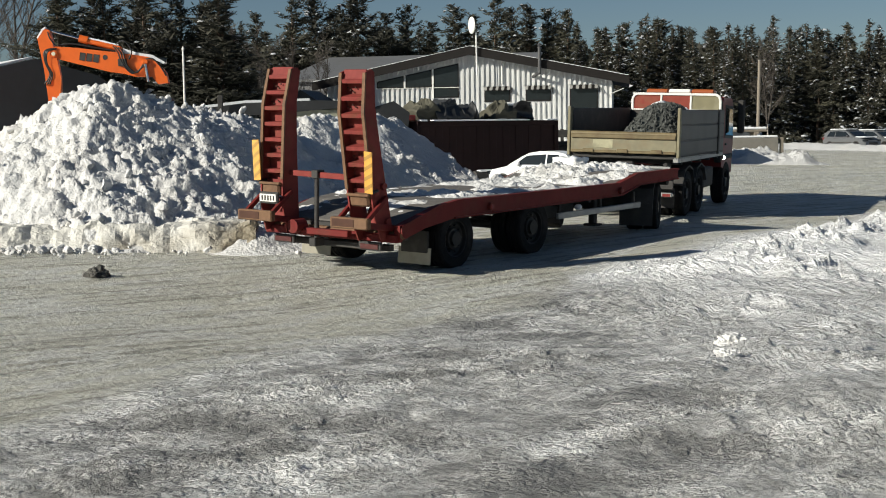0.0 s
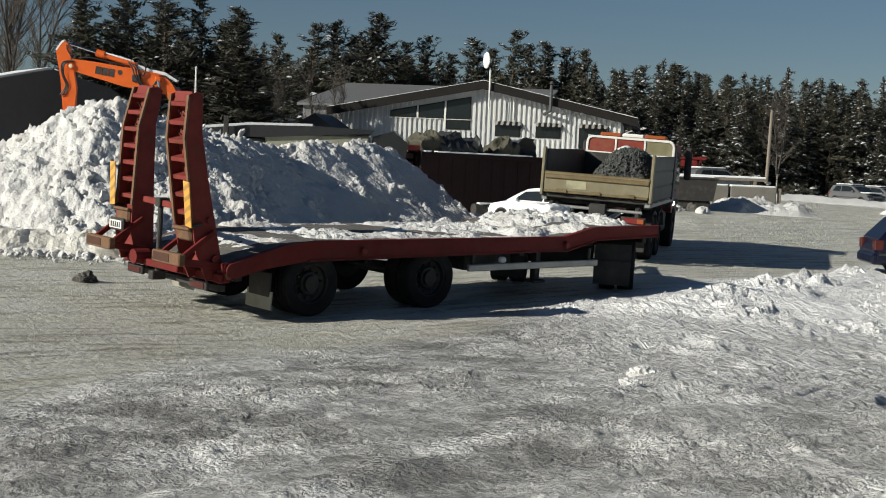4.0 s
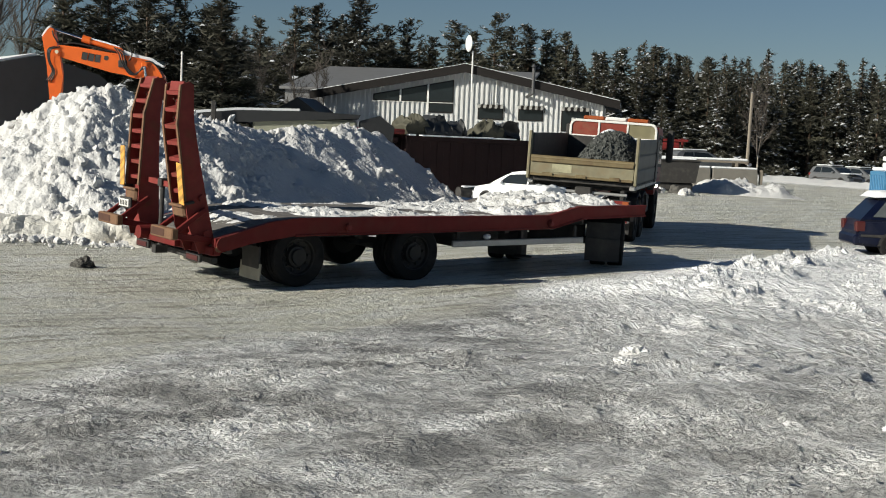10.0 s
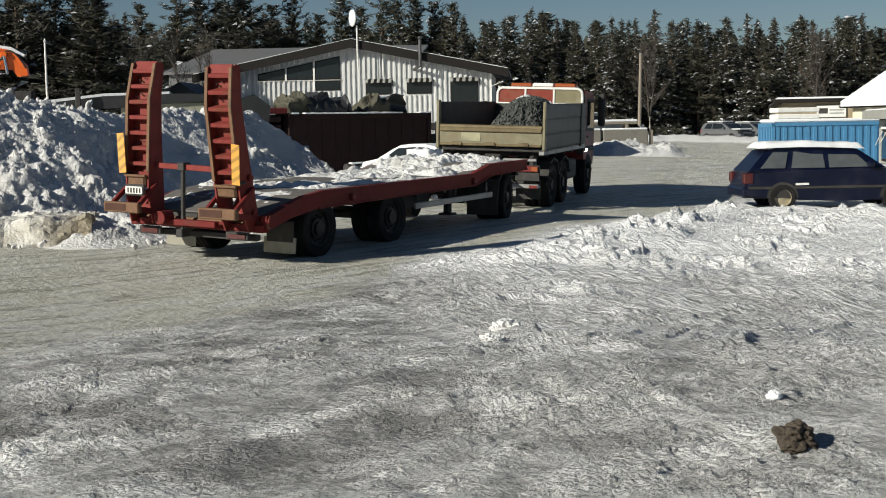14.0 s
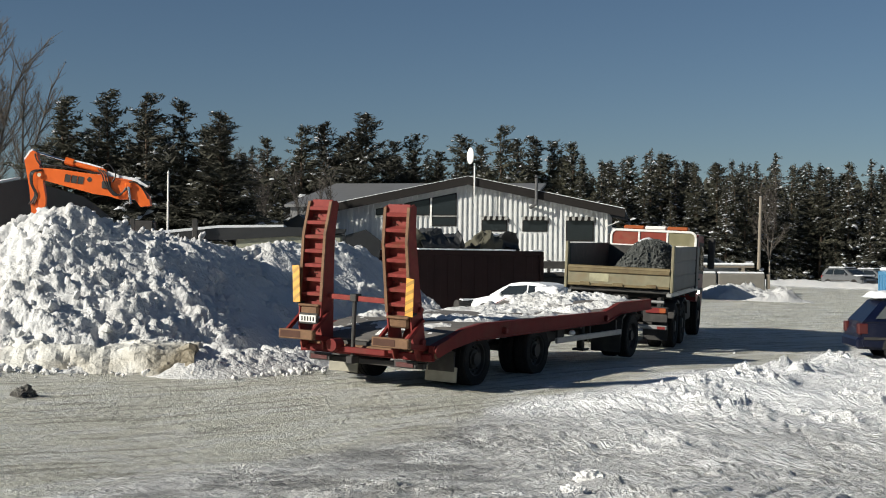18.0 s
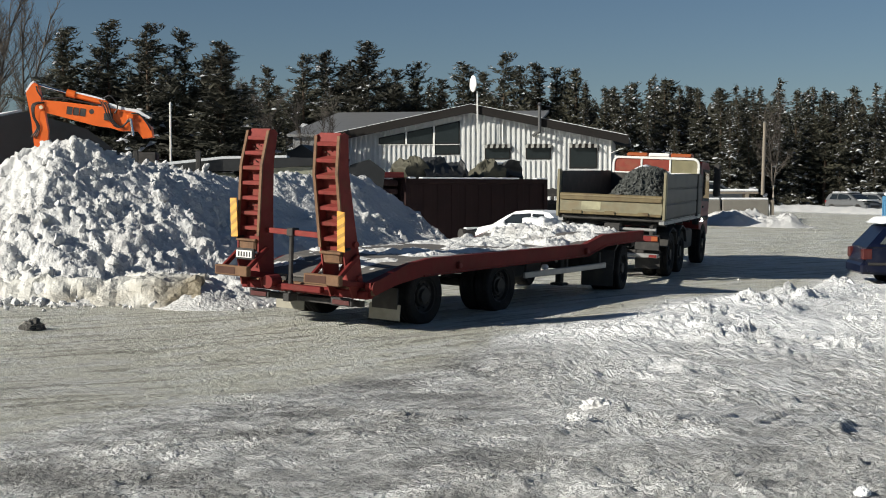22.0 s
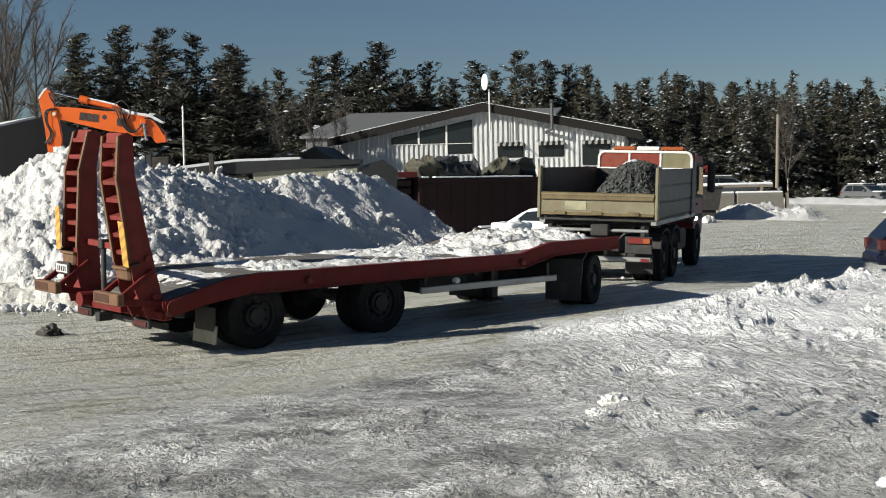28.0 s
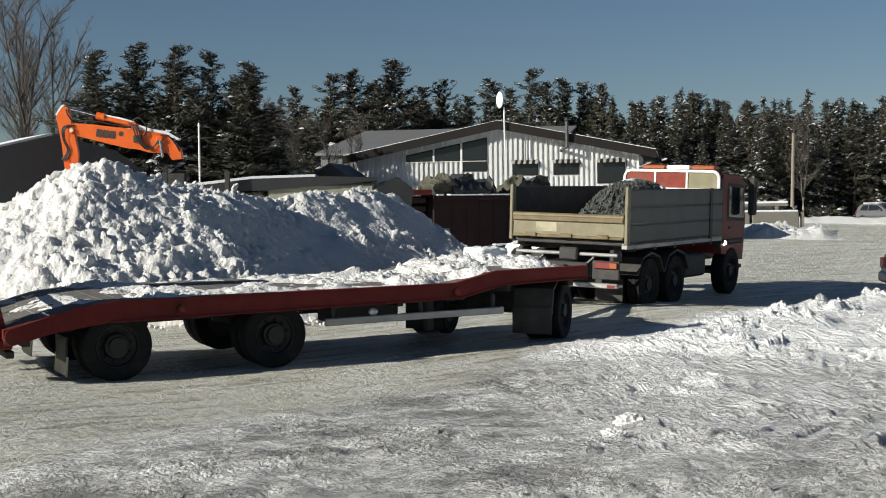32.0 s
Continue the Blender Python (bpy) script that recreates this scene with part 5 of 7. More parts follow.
def build_workshop():
    """Local x runs along the gable to the right, y points away, z = 0 at the ground."""
    m = Matrix.Translation((-1.0, 84.4, 1.3)) @ Matrix.Rotation(radians(-7), 4, "Z")
    h = thing("workshop", m, "white ribbed-steel workshop with a low dark gable roof", "building")
    L, R, D = -9.3, 8.7, 12.0
    zp, sl, sr = 5.75, 0.2, 0.205
    zl, zr = zp + L * sl, zp - R * sr
    wall = part("gable_wall", prism(bmesh.new(), [(L, -1.5), (R, -1.5), (R, zr), (0, zp), (L, zl)], 0, 0.2), SIDING, h)
    part("side_wall", prism(bmesh.new(), [(0.2, -1.5), (D, -1.5), (D, zr), (0.2, zr)], R - 0.2, R - 0.01, "x"), SIDING, h)
    part("side_wall", prism(bmesh.new(), [(0.2, -1.5), (D, -1.5), (D, zl), (0.2, zl)], L + 0.01, L + 0.2, "x"), SIDING, h)
    part("back_wall", prism(bmesh.new(), [(L, -1.5), (R, -1.5), (R, zr), (0, zp), (L, zl)], D, D + 0.2), SIDING, h)
    LE, RE = L - 0.75, R + 1.1
    roof = part("roof", prism(bmesh.new(), [(LE, zp + LE * sl + 0.02), (0, zp + 0.02), (RE, zp - RE * sr + 0.02), (RE, zp - RE * sr + 0.3), (0, zp + 0.3), (LE, zp + LE * sl + 0.3)], -0.7, D + 0.5), ROOFDARK, h)
    part("fascia", prism(bmesh.new(), [(LE - 0.05, zp + LE * sl - 0.2), (0, zp - 0.2), (RE + 0.05, zp - RE * sr - 0.2), (RE + 0.05, zp - RE * sr + 0.33), (0, zp + 0.35), (LE - 0.05, zp + LE * sl + 0.33)], -0.76, -0.7), ROOFDARK, roof, "dark brown fascia board")
    part("roof_snow", prism(bmesh.new(), [(LE, zp + LE * sl + 0.302), (0, zp + 0.302), (RE, zp - RE * sr + 0.302), (RE, zp - RE * sr + 0.38), (0, zp + 0.38), (LE, zp + LE * sl + 0.38)], -0.68, D), SNOW, roof, "thin snow on the roof")
    holes = [(-6.1, -0.7, 2.9, 9), (0.7, 2.6, 2.55, 3.6), (3.3, 5.1, 2.55, 3.6), (6.1, 8.0, 1.95, 3.6)]
    x = L + 0.12
    while x < R - 0.1:
        top = (zp + x * sl if x < 0 else zp - x * sr) - 0.08
        spans = [(-1.2, top)]
        for a, b, lo, hi in holes:
            if a - 0.05 < x < b + 0.05:
                lo = 3.55 if (hi == 9 and x < -2.4) else lo
                spans = [(-1.2, lo)] + ([(hi, top)] if hi < top - 0.2 else [])
                if hi == 9:
                    rake = zp + x * sl - 0.45
                    spans.append((rake + 0.05, top))
        for lo, hi in spans:
            part("siding_rib", bx(x - 0.075, x + 0.075, -0.09, -0.002, lo, hi, bevel=0.02), SIDING, wall)
        x += 0.32
    for xa, xb, za in ((-6.05, -4.3, 3.62), (-4.2, -2.5, 3.62), (-2.4, -0.8, 3.62)):
        ta, tb = zp + xa * sl - 0.5, zp + xb * sl - 0.5
        w = part("window", prism(bmesh.new(), [(xa, za), (xb, za), (xb, tb), (xa, ta)], -0.07, -0.02), ROOFDARK, h, "dark framed raking window")
        part("pane", prism(bmesh.new(), [(xa + 0.07, za + 0.07), (xb - 0.07, za + 0.07), (xb - 0.07, tb - 0.07), (xa + 0.07, ta - 0.07)], -0.08, -0.071), GLASS, w)
    for xc in (-4.25, -2.45):
        part("mullion", bx(xc - 0.06, xc + 0.06, -0.11, -0.02, 2.95 if xc > -3 else 3.62, zp + xc * sl - 0.5), WHITE, h)
    w = part("window", bx(-2.4, -0.8, -0.07, -0.02, 2.95, 3.56), ROOFDARK, h)
    part("pane", bx(-2.33, -0.87, -0.08, -0.071, 3.02, 3.5, bevel=0), GLASS, w)
    part("ledge", bx(-6.1, -0.75, -0.12, -0.02, 3.57, 3.61), WHITE, h)
    for xa, xb, za, zb in ((0.8, 2.45, 2.63, 3.4), (3.4, 5.0, 2.63, 3.4), (6.15, 7.9, 2.05, 3.4)):
        w = part("window", bx(xa, xb, -0.07, -0.02, za, zb), ROOFDARK, h, "dark window under a small striped awning")
        part("pane", bx(xa + 0.08, xb - 0.08, -0.08, -0.071, za + 0.08, zb - 0.08, bevel=0), GLASS, w)
        for q in range(9):
            u = xa + (xb - xa) * q / 9
            part("awning_slat", prism(bmesh.new(), [(-0.4, zb - 0.06), (-0.02, zb + 0.16), (-0.02, zb + 0.19), (-0.4, zb - 0.03)], u + 0.01, u + (xb - xa) / 9 - 0.01, "x"), ROOFDARK if q % 2 else AWNING, w)
        part("awning_arm", beam(bmesh.new(), (xb + 0.08, -0.05, zb + 0.1), (xb + 0.1, -0.55, zb - 0.25), 0.05, 0.05), ROOFDARK, w)
    part("corner_trim", bx(R - 0.06, R + 0.06, -0.09, 0.1, -1.5, zr), WHITE, h)
    part("down_pipe", tube(bmesh.new(), (1.95, -0.12, 3.75), (1.95, -0.12, 5.2), 0.05, n=8), WHITE, h)
    flue = part("flue", tube(bmesh.new(), (4.35, -0.95, 4.3), (4.35, -0.95, 5.95), 0.1, n=12), FLUE, h, "metal stove flue outside the eaves")
    part("flue_elbow", tube(bmesh.new(), (4.35, -0.95, 4.35), (3.9, -0.05, 4.15), 0.1, n=12), FLUE, flue)
    part("flue_cap", tube(bmesh.new(), (4.35, -0.95, 6.02), (4.35, -0.95, 6.16), 0.15, 0.06, n=12), FLUE, flue)
    mast = part("aerial_mast", tube(bmesh.new(), (0.12, -0.9, 4.3), (0.1, -0.9, 6.9), 0.05, n=8), WHITE, h, "white mast with a dish")
    bm = bmesh.new()
    bmesh.ops.create_uvsphere(bm, u_segments=20, v_segments=10, radius=0.48, matrix=Matrix.Translation((-0.15, -1.0, 7.35)) @ Matrix.Rotation(radians(-50), 4, "Z") @ Matrix.Diagonal((0.8, 0.2, 1.1, 1)))
    part("dish", bm, WHITE, mast, smooth=True)
    mast.matrix_basis = Matrix.Translation((0.33, 0, 0))
    part("wall_lamp", beam(bmesh.new(), (R, -0.05, 3.0), (R + 0.8, -0.4, 3.3), 0.07, 0.05), GALV, h)
    return h


build_workshop()


def shed_roof_building(name, m, w, d, h1, h2, wall, roof, label, cat="building", snow=True, pieces=None):
    b = thing(name, m, label, cat)
    part("front_wall", bx(0, w, 0, 0.2, -1.5, h1), wall, b)
    part("back_wall", bx(0, w, d - 0.2, d, -1.5, h2), wall, b)
    for x in (0, w - 0.2):
        part("end_wall", prism(bmesh.new(), [(0.2, -1.5), (d - 0.2, -1.5), (d - 0.2, h2), (0.2, h1)], x, x + 0.2, "x"), wall, b)
    r = part("roof", prism(bmesh.new(), [(-0.4, h1 - 0.05), (d + 0.4, h2), (d + 0.4, h2 + 0.18), (-0.4, h1 + 0.15)], -0.4, w + 0.4, "x"), roof, b)
    if snow:
        part("roof_snow", prism(bmesh.new(), [(-0.35, h1 + 0.152), (d + 0.35, h2 + 0.182), (d + 0.35, h2 + 0.3), (-0.35, h1 + 0.25)], -0.3, w + 0.3, "x"), SNOW, r)
    return b


shed_roof_building("warehouse", Matrix.Translation((-15.9, 108, 2.8)) @ Matrix.Rotation(radians(-8), 4, "Z"), 19, 16, 3.6, 6.3, GREYROOF, GREYROOF, "long pale warehouse with a grey sheet roof", snow=False)


def build_hall():
    """The pale long side runs off to the left, the dark gable faces the yard."""
    h = thing("storage_hall", Matrix.Translation((-17.8, 40.7, 1.67)) @ Matrix.Rotation(radians(-53), 4, "Z") @ Matrix.Scale(0.72, 4), "grey-green fabric storage hall with a dark gable and pale sides", "hall")
    prof = [(0, -3), (0, 1.9), (1.9, 3.25), (4.75, 3.95), (7.6, 3.25), (9.5, 1.9), (9.5, -3)]
    L = -16.0
    part("side_wall", prism(bmesh.new(), [(0, -3), (0.08, -3), (0.08, 1.9), (0, 1.9)], L, 0, "x"), TARPSIDE, h, "pale fabric side")
    part("back_wall", prism(bmesh.new(), [(9.42, -1), (9.5, -1), (9.5, 1.9), (9.42, 1.9)], L, 0, "x"), TARPSIDE, h)
    roof = part("roof", prism(bmesh.new(), [(0, 1.9), (1.9, 3.25), (4.75, 3.95), (7.6, 3.25), (9.5, 1.9), (9.42, 1.88), (7.55, 3.2), (4.75, 3.87), (1.95, 3.2), (0.08, 1.88)], L, 0, "x"), TARP, h, "grey-green fabric roof")
    part("gable", prism(bmesh.new(), prof, 0.002, 0.06, "x"), TARPDARK, h, "dark gable sheet")
    part("gable", prism(bmesh.new(), prof, L - 0.06, L - 0.002, "x"), TARPDARK, h)
    part("door_frame", prism(bmesh.new(), [(4.9, 1.42), (8.6, 1.42), (8.6, 1.6), (4.9, 1.6)], 0.062, 0.14, "x"), GALV, h)
    part("doorway", prism(bmesh.new(), [(4.9, -3), (8.6, -3), (8.6, 1.42), (4.9, 1.42)], 0.062, 0.08, "x"), BLACK, h)
    for x in (-0.06, -3.6, -7.2, -10.8):
        part("seam", bx(x - 0.05, x + 0.05, -0.05, -0.002, -3, 1.9), WHITE, h)
    part("roof_snow", prism(bmesh.new(), [(2.1, 3.32), (4.7, 3.96), (4.7, 4.06), (2.1, 3.42)], -5.5, -0.2, "x"), SNOW, roof, "snow lying on the upper roof")
    part("roof_snow", prism(bmesh.new(), [(0.1, 2.0), (1.85, 3.24), (1.83, 3.32), (0.06, 2.06)], -3.75, -3.5, "x"), SNOW, roof)
    return h


build_hall()


# ---------------------------------------------------------------- excavator behind the pile
def build_excavator():
    m = Matrix.Translation((-13.3, 41.0, 1.61)) @ Matrix.Rotation(radians(4), 4, "Z") @ Matrix.Scale(0.85, 4)
    e = thing("excavator", m, "orange tracked excavator with its boom raised behind the snow pile", "excavator")
    boom = part("boom", prism(bmesh.new(), [(-0.8, 3.55), (-0.6, 3.69), (-0.4, 3.68), (0.2, 3.63), (1.33, 3.48), (2.49, 3.3), (2.78, 3.24), (3.3, 2.7), (3.36, 2.35), (3.0, 2.3), (2.8, 2.57), (2.18, 2.58), (1.77, 2.7), (1.3, 2.76), (0.38, 3.0), (-0.6, 3.26), (-0.8, 3.38)], -0.2, 0.2), ORANGE, e, "orange boom with dark lettering shapes")
    part("boom_rim", prism(bmesh.new(), [(1.33, 3.49), (2.49, 3.31), (2.78, 3.25), (3.3, 2.71), (3.27, 2.68), (2.75, 3.2), (2.47, 3.26), (1.33, 3.44)], -0.225, 0.225), ORANGE, boom)
    for k, (xa, w) in enumerate(((0.35, 0.2), (0.59, 0.2), (0.83, 0.2))):
        q = Matrix.Translation((xa, -0.206, 3.32 - 0.1 * k * 0.35)) @ Matrix.Rotation(radians(9), 4, "Y")
        part("lettering_bar", box(bmesh.new(), -w / 2, w / 2, -0.004, 0.0, -0.14, 0.14, 0.01, 0, q), DARK, boom)
    part("emblem", tube(bmesh.new(), (1.15, -0.206, 3.28), (1.15, -0.2, 3.28), 0.09, n=14), DARK, boom)
    stick = part("stick", prism(bmesh.new(), [(-1.23, 3.96), (-1.02, 4.26), (-0.93, 4.33), (-0.8, 4.27), (-0.7, 3.8), (-0.6, 3.38), (-0.48, 2.66), (-0.52, 1.2), (-0.85, 1.0), (-0.98, 2.3), (-1.04, 2.92), (-1.2, 3.8)], -0.17, 0.17), ORANGE, e, "orange dipper stick")
    part("stick_cheek", prism(bmesh.new(), [(-0.75, 3.3), (-0.55, 3.3), (-0.42, 2.5), (-0.5, 1.8), (-0.72, 1.8), (-0.68, 2.6)], -0.24, -0.18), ORANGE, stick)
    part("stick_snow", prism(bmesh.new(), [(-1.22, 3.98), (-1.02, 4.27), (-0.93, 4.34), (-0.95, 4.4), (-1.06, 4.33), (-1.26, 4.02)], -0.15, 0.15), SNOW, stick, "snow on the stick's shoulder")
    cyl = part("stick_cylinder", tube(bmesh.new(), (0.35, 0, 3.93), (1.62, 0, 3.6), 0.1, n=14), ORANGE, e)
    part("cylinder_rod", tube(bmesh.new(), (-0.82, 0, 4.26), (0.3, 0, 3.95), 0.045, n=12), CHROME, cyl, "bright chromed rod")
    part("cylinder_gland", tube(bmesh.new(), (0.22, 0, 3.98), (0.52, 0, 3.9), 0.14, n=14), ORANGE, cyl)
    part("cylinder_base", bx(1.5, 1.72, -0.12, 0.12, 3.42, 3.68, bevel=0.04), ORANGE, cyl)
    part("cylinder_snow", prism(bmesh.new(), [(0.55, 3.96), (1.6, 3.7), (1.6, 3.75), (1.1, 3.89), (0.55, 4.01)], -0.06, 0.06), SNOW, cyl, "snow along the cylinder")
    part("boom_snow", prism(bmesh.new(), [(1.75, 3.42), (2.5, 3.29), (2.78, 3.22), (3.2, 3.02), (3.28, 3.08), (2.8, 3.36), (2.3, 3.44), (1.8, 3.6)], -0.18, 0.18), SNOW, boom, "thick snow along the boom")
    part("valve_block", bx(1.6, 1.92, -0.27, -0.2, 2.96, 3.22, bevel=0.02), DARK, boom)
    part("boom_rod", tube(bmesh.new(), (2.57, -0.27, 3.06), (2.66, -0.27, 2.4), 0.055, n=12), CHROME, e, "bright boom cylinder rod")
    part("rod_head", bx(2.45, 2.7, -0.33, -0.21, 3.0, 3.18, bevel=0.04), ORANGE, e)
    part("gusset", prism(bmesh.new(), [(2.3, 2.58), (2.75, 3.15), (2.8, 3.1), (2.5, 2.58)], -0.23, -0.2), ORANGE, boom)
    part("work_lamp", bx(2.95, 3.3, -0.15, 0.1, 3.05, 3.25, bevel=0.05), GLASS, e, "grey lamp on the boom")

    def hose(*pts, r=0.028):
        """One bent tube through the points."""
        pts = [Vector(p) for p in pts]
        ways = []
        for k in range(len(pts) - 1):
            p0, p1, p2, p3 = pts[max(0, k - 1)], pts[k], pts[k + 1], pts[min(len(pts) - 1, k + 2)]
            for j in range(6):
                u = j / 6
                ways.append(0.5 * (2 * p1 + (p2 - p0) * u + (2 * p0 - 5 * p1 + 4 * p2 - p3) * u * u + (3 * p1 - p0 - 3 * p2 + p3) * u ** 3))
        ways.append(pts[-1])
        bm = bmesh.new()
        rings = []
        for k, p in enumerate(ways):
            d = (ways[min(k + 1, len(ways) - 1)] - ways[max(0, k - 1)]).normalized()
            a = d.cross(Vector((0.3, 1, 0.2))).normalized()
            c = d.cross(a)
            rings.append([bm.verts.new(p + (a * math.cos(q * 1.047) + c * math.sin(q * 1.047)) * r) for q in range(6)])
        for k in range(len(rings) - 1):
            for q in range(6):
                bm.faces.new((rings[k][q], rings[k][(q + 1) % 6], rings[k + 1][(q + 1) % 6], rings[k + 1][q]))
        bm.faces.new(rings[0][::-1]), bm.faces.new(rings[-1])
        part("hose", bm, BLACK, e, smooth=True)

    for k in range(3):
        o = 0.09 * k
        hose((1.45 + o, -0.24, 3.68 - 0.3 * o), (1.62 + o, -0.3, 3.45), (1.75 + o, -0.32, 3.1 - 0.6 * o), (2.05 + o, -0.3, 2.72), (2.35 + 0.5 * o, -0.27, 2.8 + 0.5 * o), (2.55, -0.27, 3.12 - o))
        hose((-0.55 - o, -0.22, 3.62), (-0.86 - 0.6 * o, -0.3, 3.5), (-0.9 - 0.3 * o, -0.28, 3.1), (-0.72 - 0.5 * o, -0.26, 2.7), (-0.85 - o, -0.22, 2.35))
    hose((-0.55, -0.1, 3.72), (0.0, -0.12, 3.78), (0.9, -0.12, 3.62), (1.5, -0.14, 3.52))
    hose((-0.85, -0.2, 4.2), (-0.78, -0.24, 4.0), (-0.62, -0.2, 3.75))
    hose((1.55, -0.2, 3.75), (1.85, -0.26, 3.85), (2.1, -0.26, 3.5), (2.0, -0.28, 3.2))
    hose((2.6, -0.26, 3.2), (2.85, -0.28, 3.2), (3.1, -0.26, 2.95), (3.3, -0.24, 2.6))
    pin = part("stick_pin", tube(bmesh.new(), (-0.66, -0.27, 3.43), (-0.66, 0.27, 3.43), 0.12, n=16), ORANGE, e)
    part("pin_cap", tube(bmesh.new(), (-0.66, -0.29, 3.43), (-0.66, -0.27, 3.43), 0.07, n=14), CREAMWALL, pin)
    part("house", bx(2.6, 5.2, -1.0, 1.3, 0.7, 1.35, bevel=0.12), ORANGE, e)
    part("operator_cab", bx(2.9, 4.2, -1.0, -0.1, 0.9, 1.45, bevel=0.1), DARK, e)
    part("boom_foot", bx(2.8, 3.5, -0.3, 0.3, 1.3, 1.8, bevel=0.05), DARK, e)
    for y in (-1.35, 0.75):
        part("track", bx(2.0, 5.8, y, y + 0.6, 0.0, 0.9, bevel=0.25), DARK, e)
    part("bucket", prism(bmesh.new(), [(-1.2, 1.1), (-0.5, 1.2), (0.0, 0.6), (-0.2, 0.0), (-1.0, -0.1), (-1.4, 0.4)], -0.7, 0.7), DARK, e)
    return e


build_excavator()
fp = thing("flagpole", Matrix.Translation((-10.5, 43.6, z0(-10.5, 43.6))), "thin white flagpole behind the snow pile", "flagpole")
part("pole", tube(bmesh.new(), (0, 0, 0), (0, 0, 3.95), 0.045, 0.03, n=10), WHITE, fp)
part("finial", tube(bmesh.new(), (0, 0, 3.95), (0, 0, 4.05), 0.05, 0.01, n=10), WHITE, fp)


# ---------------------------------------------------------------- container with bundles, and what lies behind the pile
def container(m, length, h, mat, label, ribs, depth=0.035):
    c = thing("container", m, label, "container")
    w = 2.44
    shell = part("shell", bx(0, length, 0, w, 0.0, h, bevel=0.02), mat, c)
    n = int(length / ribs)
    for k in range(n):
        x = 0.15 + k * (length - 0.3) / n
        part("rib", bx(x, x + ribs * 0.5, -depth, 0.0, 0.18, h - 0.14, bevel=0.006), mat, shell)
    for k in range(8):
        y = 0.15 + k * 0.28
        part("rib", bx(-0.035, 0.0, y, y + 0.14, 0.18, h - 0.14, bevel=0.012), mat, shell)
    for x in (0.0, length - 0.12):
        part("corner_post", bx(x - 0.01, x + 0.13, -0.05, 0.1, 0, h, bevel=0.01), mat, c)
    part("top_rail", bx(0, length, -0.05, 0.03, h - 0.12, h + 0.01), mat, c)
    part("bottom_rail", bx(0, length, -0.05, 0.03, 0, 0.16), mat, c)
    return c


mc = Matrix.Translation((-3.3, 52.5, -0.5)) @ Matrix.Rotation(radians(35), 4, "Z") @ Matrix.Scale(1.5, 4)
container(mc, 4.7, 1.95, BROWNCONT, "dark brown open steel container with bulk bags on top", 0.45, 0.014)
end = thing("pallet_stack", mc @ Matrix.Translation((-0.75, 0.1, 0)), "stack of dark pallets with red edging", "pallets")
for k in range(9):
    part("pallet", bx(0, 0.6, 0, 1.1, 0.22 * k, 0.22 * k + 0.15, bevel=0.02), BROWNCONT if k % 3 else DARK, end)
part("red_beam", bx(-0.1, 0.75, -0.08, 1.2, 1.98, 2.12, bevel=0.02), CABRED, end)


rack = thing("flat_rack", pose(1.5, 59.2, base(2, 60)), "low dark steel rack with patches of snow", "rack")
part("bed", bx(0, 4.2, 0, 2.0, 0.0, 1.75, bevel=0.03), DARK, rack)
part("top_beam", bx(-0.05, 4.25, -0.08, 0.1, 2.12, 2.45, bevel=0.03), DARK, rack)
part("lower_beam", bx(-0.05, 4.25, -0.1, 0.1, 1.75, 1.95, bevel=0.03), DARK, rack)
for x in (0.0, 1.3, 2.1, 3.0, 4.0):
    part("upright", bx(x, x + 0.14, -0.06, 0.08, 1.7, 2.5 if x != 2.1 else 2.9, bevel=0.02), DARK, rack)
for x, w in ((1.5, 0.5), (2.3, 0.6), (3.25, 0.4)):
    part("snow_patch", bx(x, x + w, -0.12, 0.12, 1.95, 2.03, bevel=0.03), SNOW, rack, "small patch of snow")


def bag(m, mat, label, w, d, h, seed):
    b = bmesh.new()
    bmesh.ops.create_cube(b, size=1)
    bmesh.ops.subdivide_edges(b, edges=b.edges[:], cuts=7, use_grid_fill=True)
    for v in b.verts:
        p = v.co
        k = 1 - 0.35 * smooth01(0.0, 0.5, p.z) * (abs(p.x) * 2) ** 2
        q = Vector((p.x * w * k, p.y * d * k, (p.z + 0.5) * h))
        q += 0.3 * w * Vector((n3(q.x + seed, q.z, 2.6), n3(q.y, q.z + seed, 2.8), 1.1 * n3(q.x, q.y + seed, 3.4)))
        v.co = q
    ob = part("bulk_bag", b, mat, None)
    ob.matrix_basis = m
    return tagged(ob, label, "bag", "bags on the container")


for x, mat, lab, w, h in ((0.55, BAGGREEN, "olive bulk bag sagging on the container", 0.75, 0.52), (1.2, BAGDARK, "black tarpaulin bundle with snow", 0.85, 0.5), (1.9, BAGDARK, "black tarpaulin bundle lying on the container", 0.75, 0.45), (3.1, BAGGREEN, "olive bulk bag with snow on it", 0.7, 0.5), (3.7, BAGDARK, "black sack beside the olive bag", 0.65, 0.42)):
    bag(mc @ Matrix.Translation((x, 0.6, 1.93)), mat, lab, w, 0.8, h, x * 3)
cs = tagged(part("snow_patch", bx(3.2, 3.75, 0.35, 0.8, 2.36, 2.44, bevel=0.03), SNOW, None), "snow patch on the bags", "snow", kind="stuff")
cs.matrix_basis = mc
rim = bmesh.new()
for k in range(23):  # uneven snow along the container's rim
    x = 0.1 + 0.2 * k
    w = 0.035 + 0.03 * abs(n3(x, 3, 1.7))
    if n3(x, 9, 0.9) > -0.25:
        box(rim, x, x + 0.21, -0.06, 0.12, 1.955, 1.955 + w, 0.012)
cr = tagged(part("rim_snow", rim, SNOW, None), "thin line of snow along the container rim", "snow", kind="stuff")
cr.matrix_basis = mc
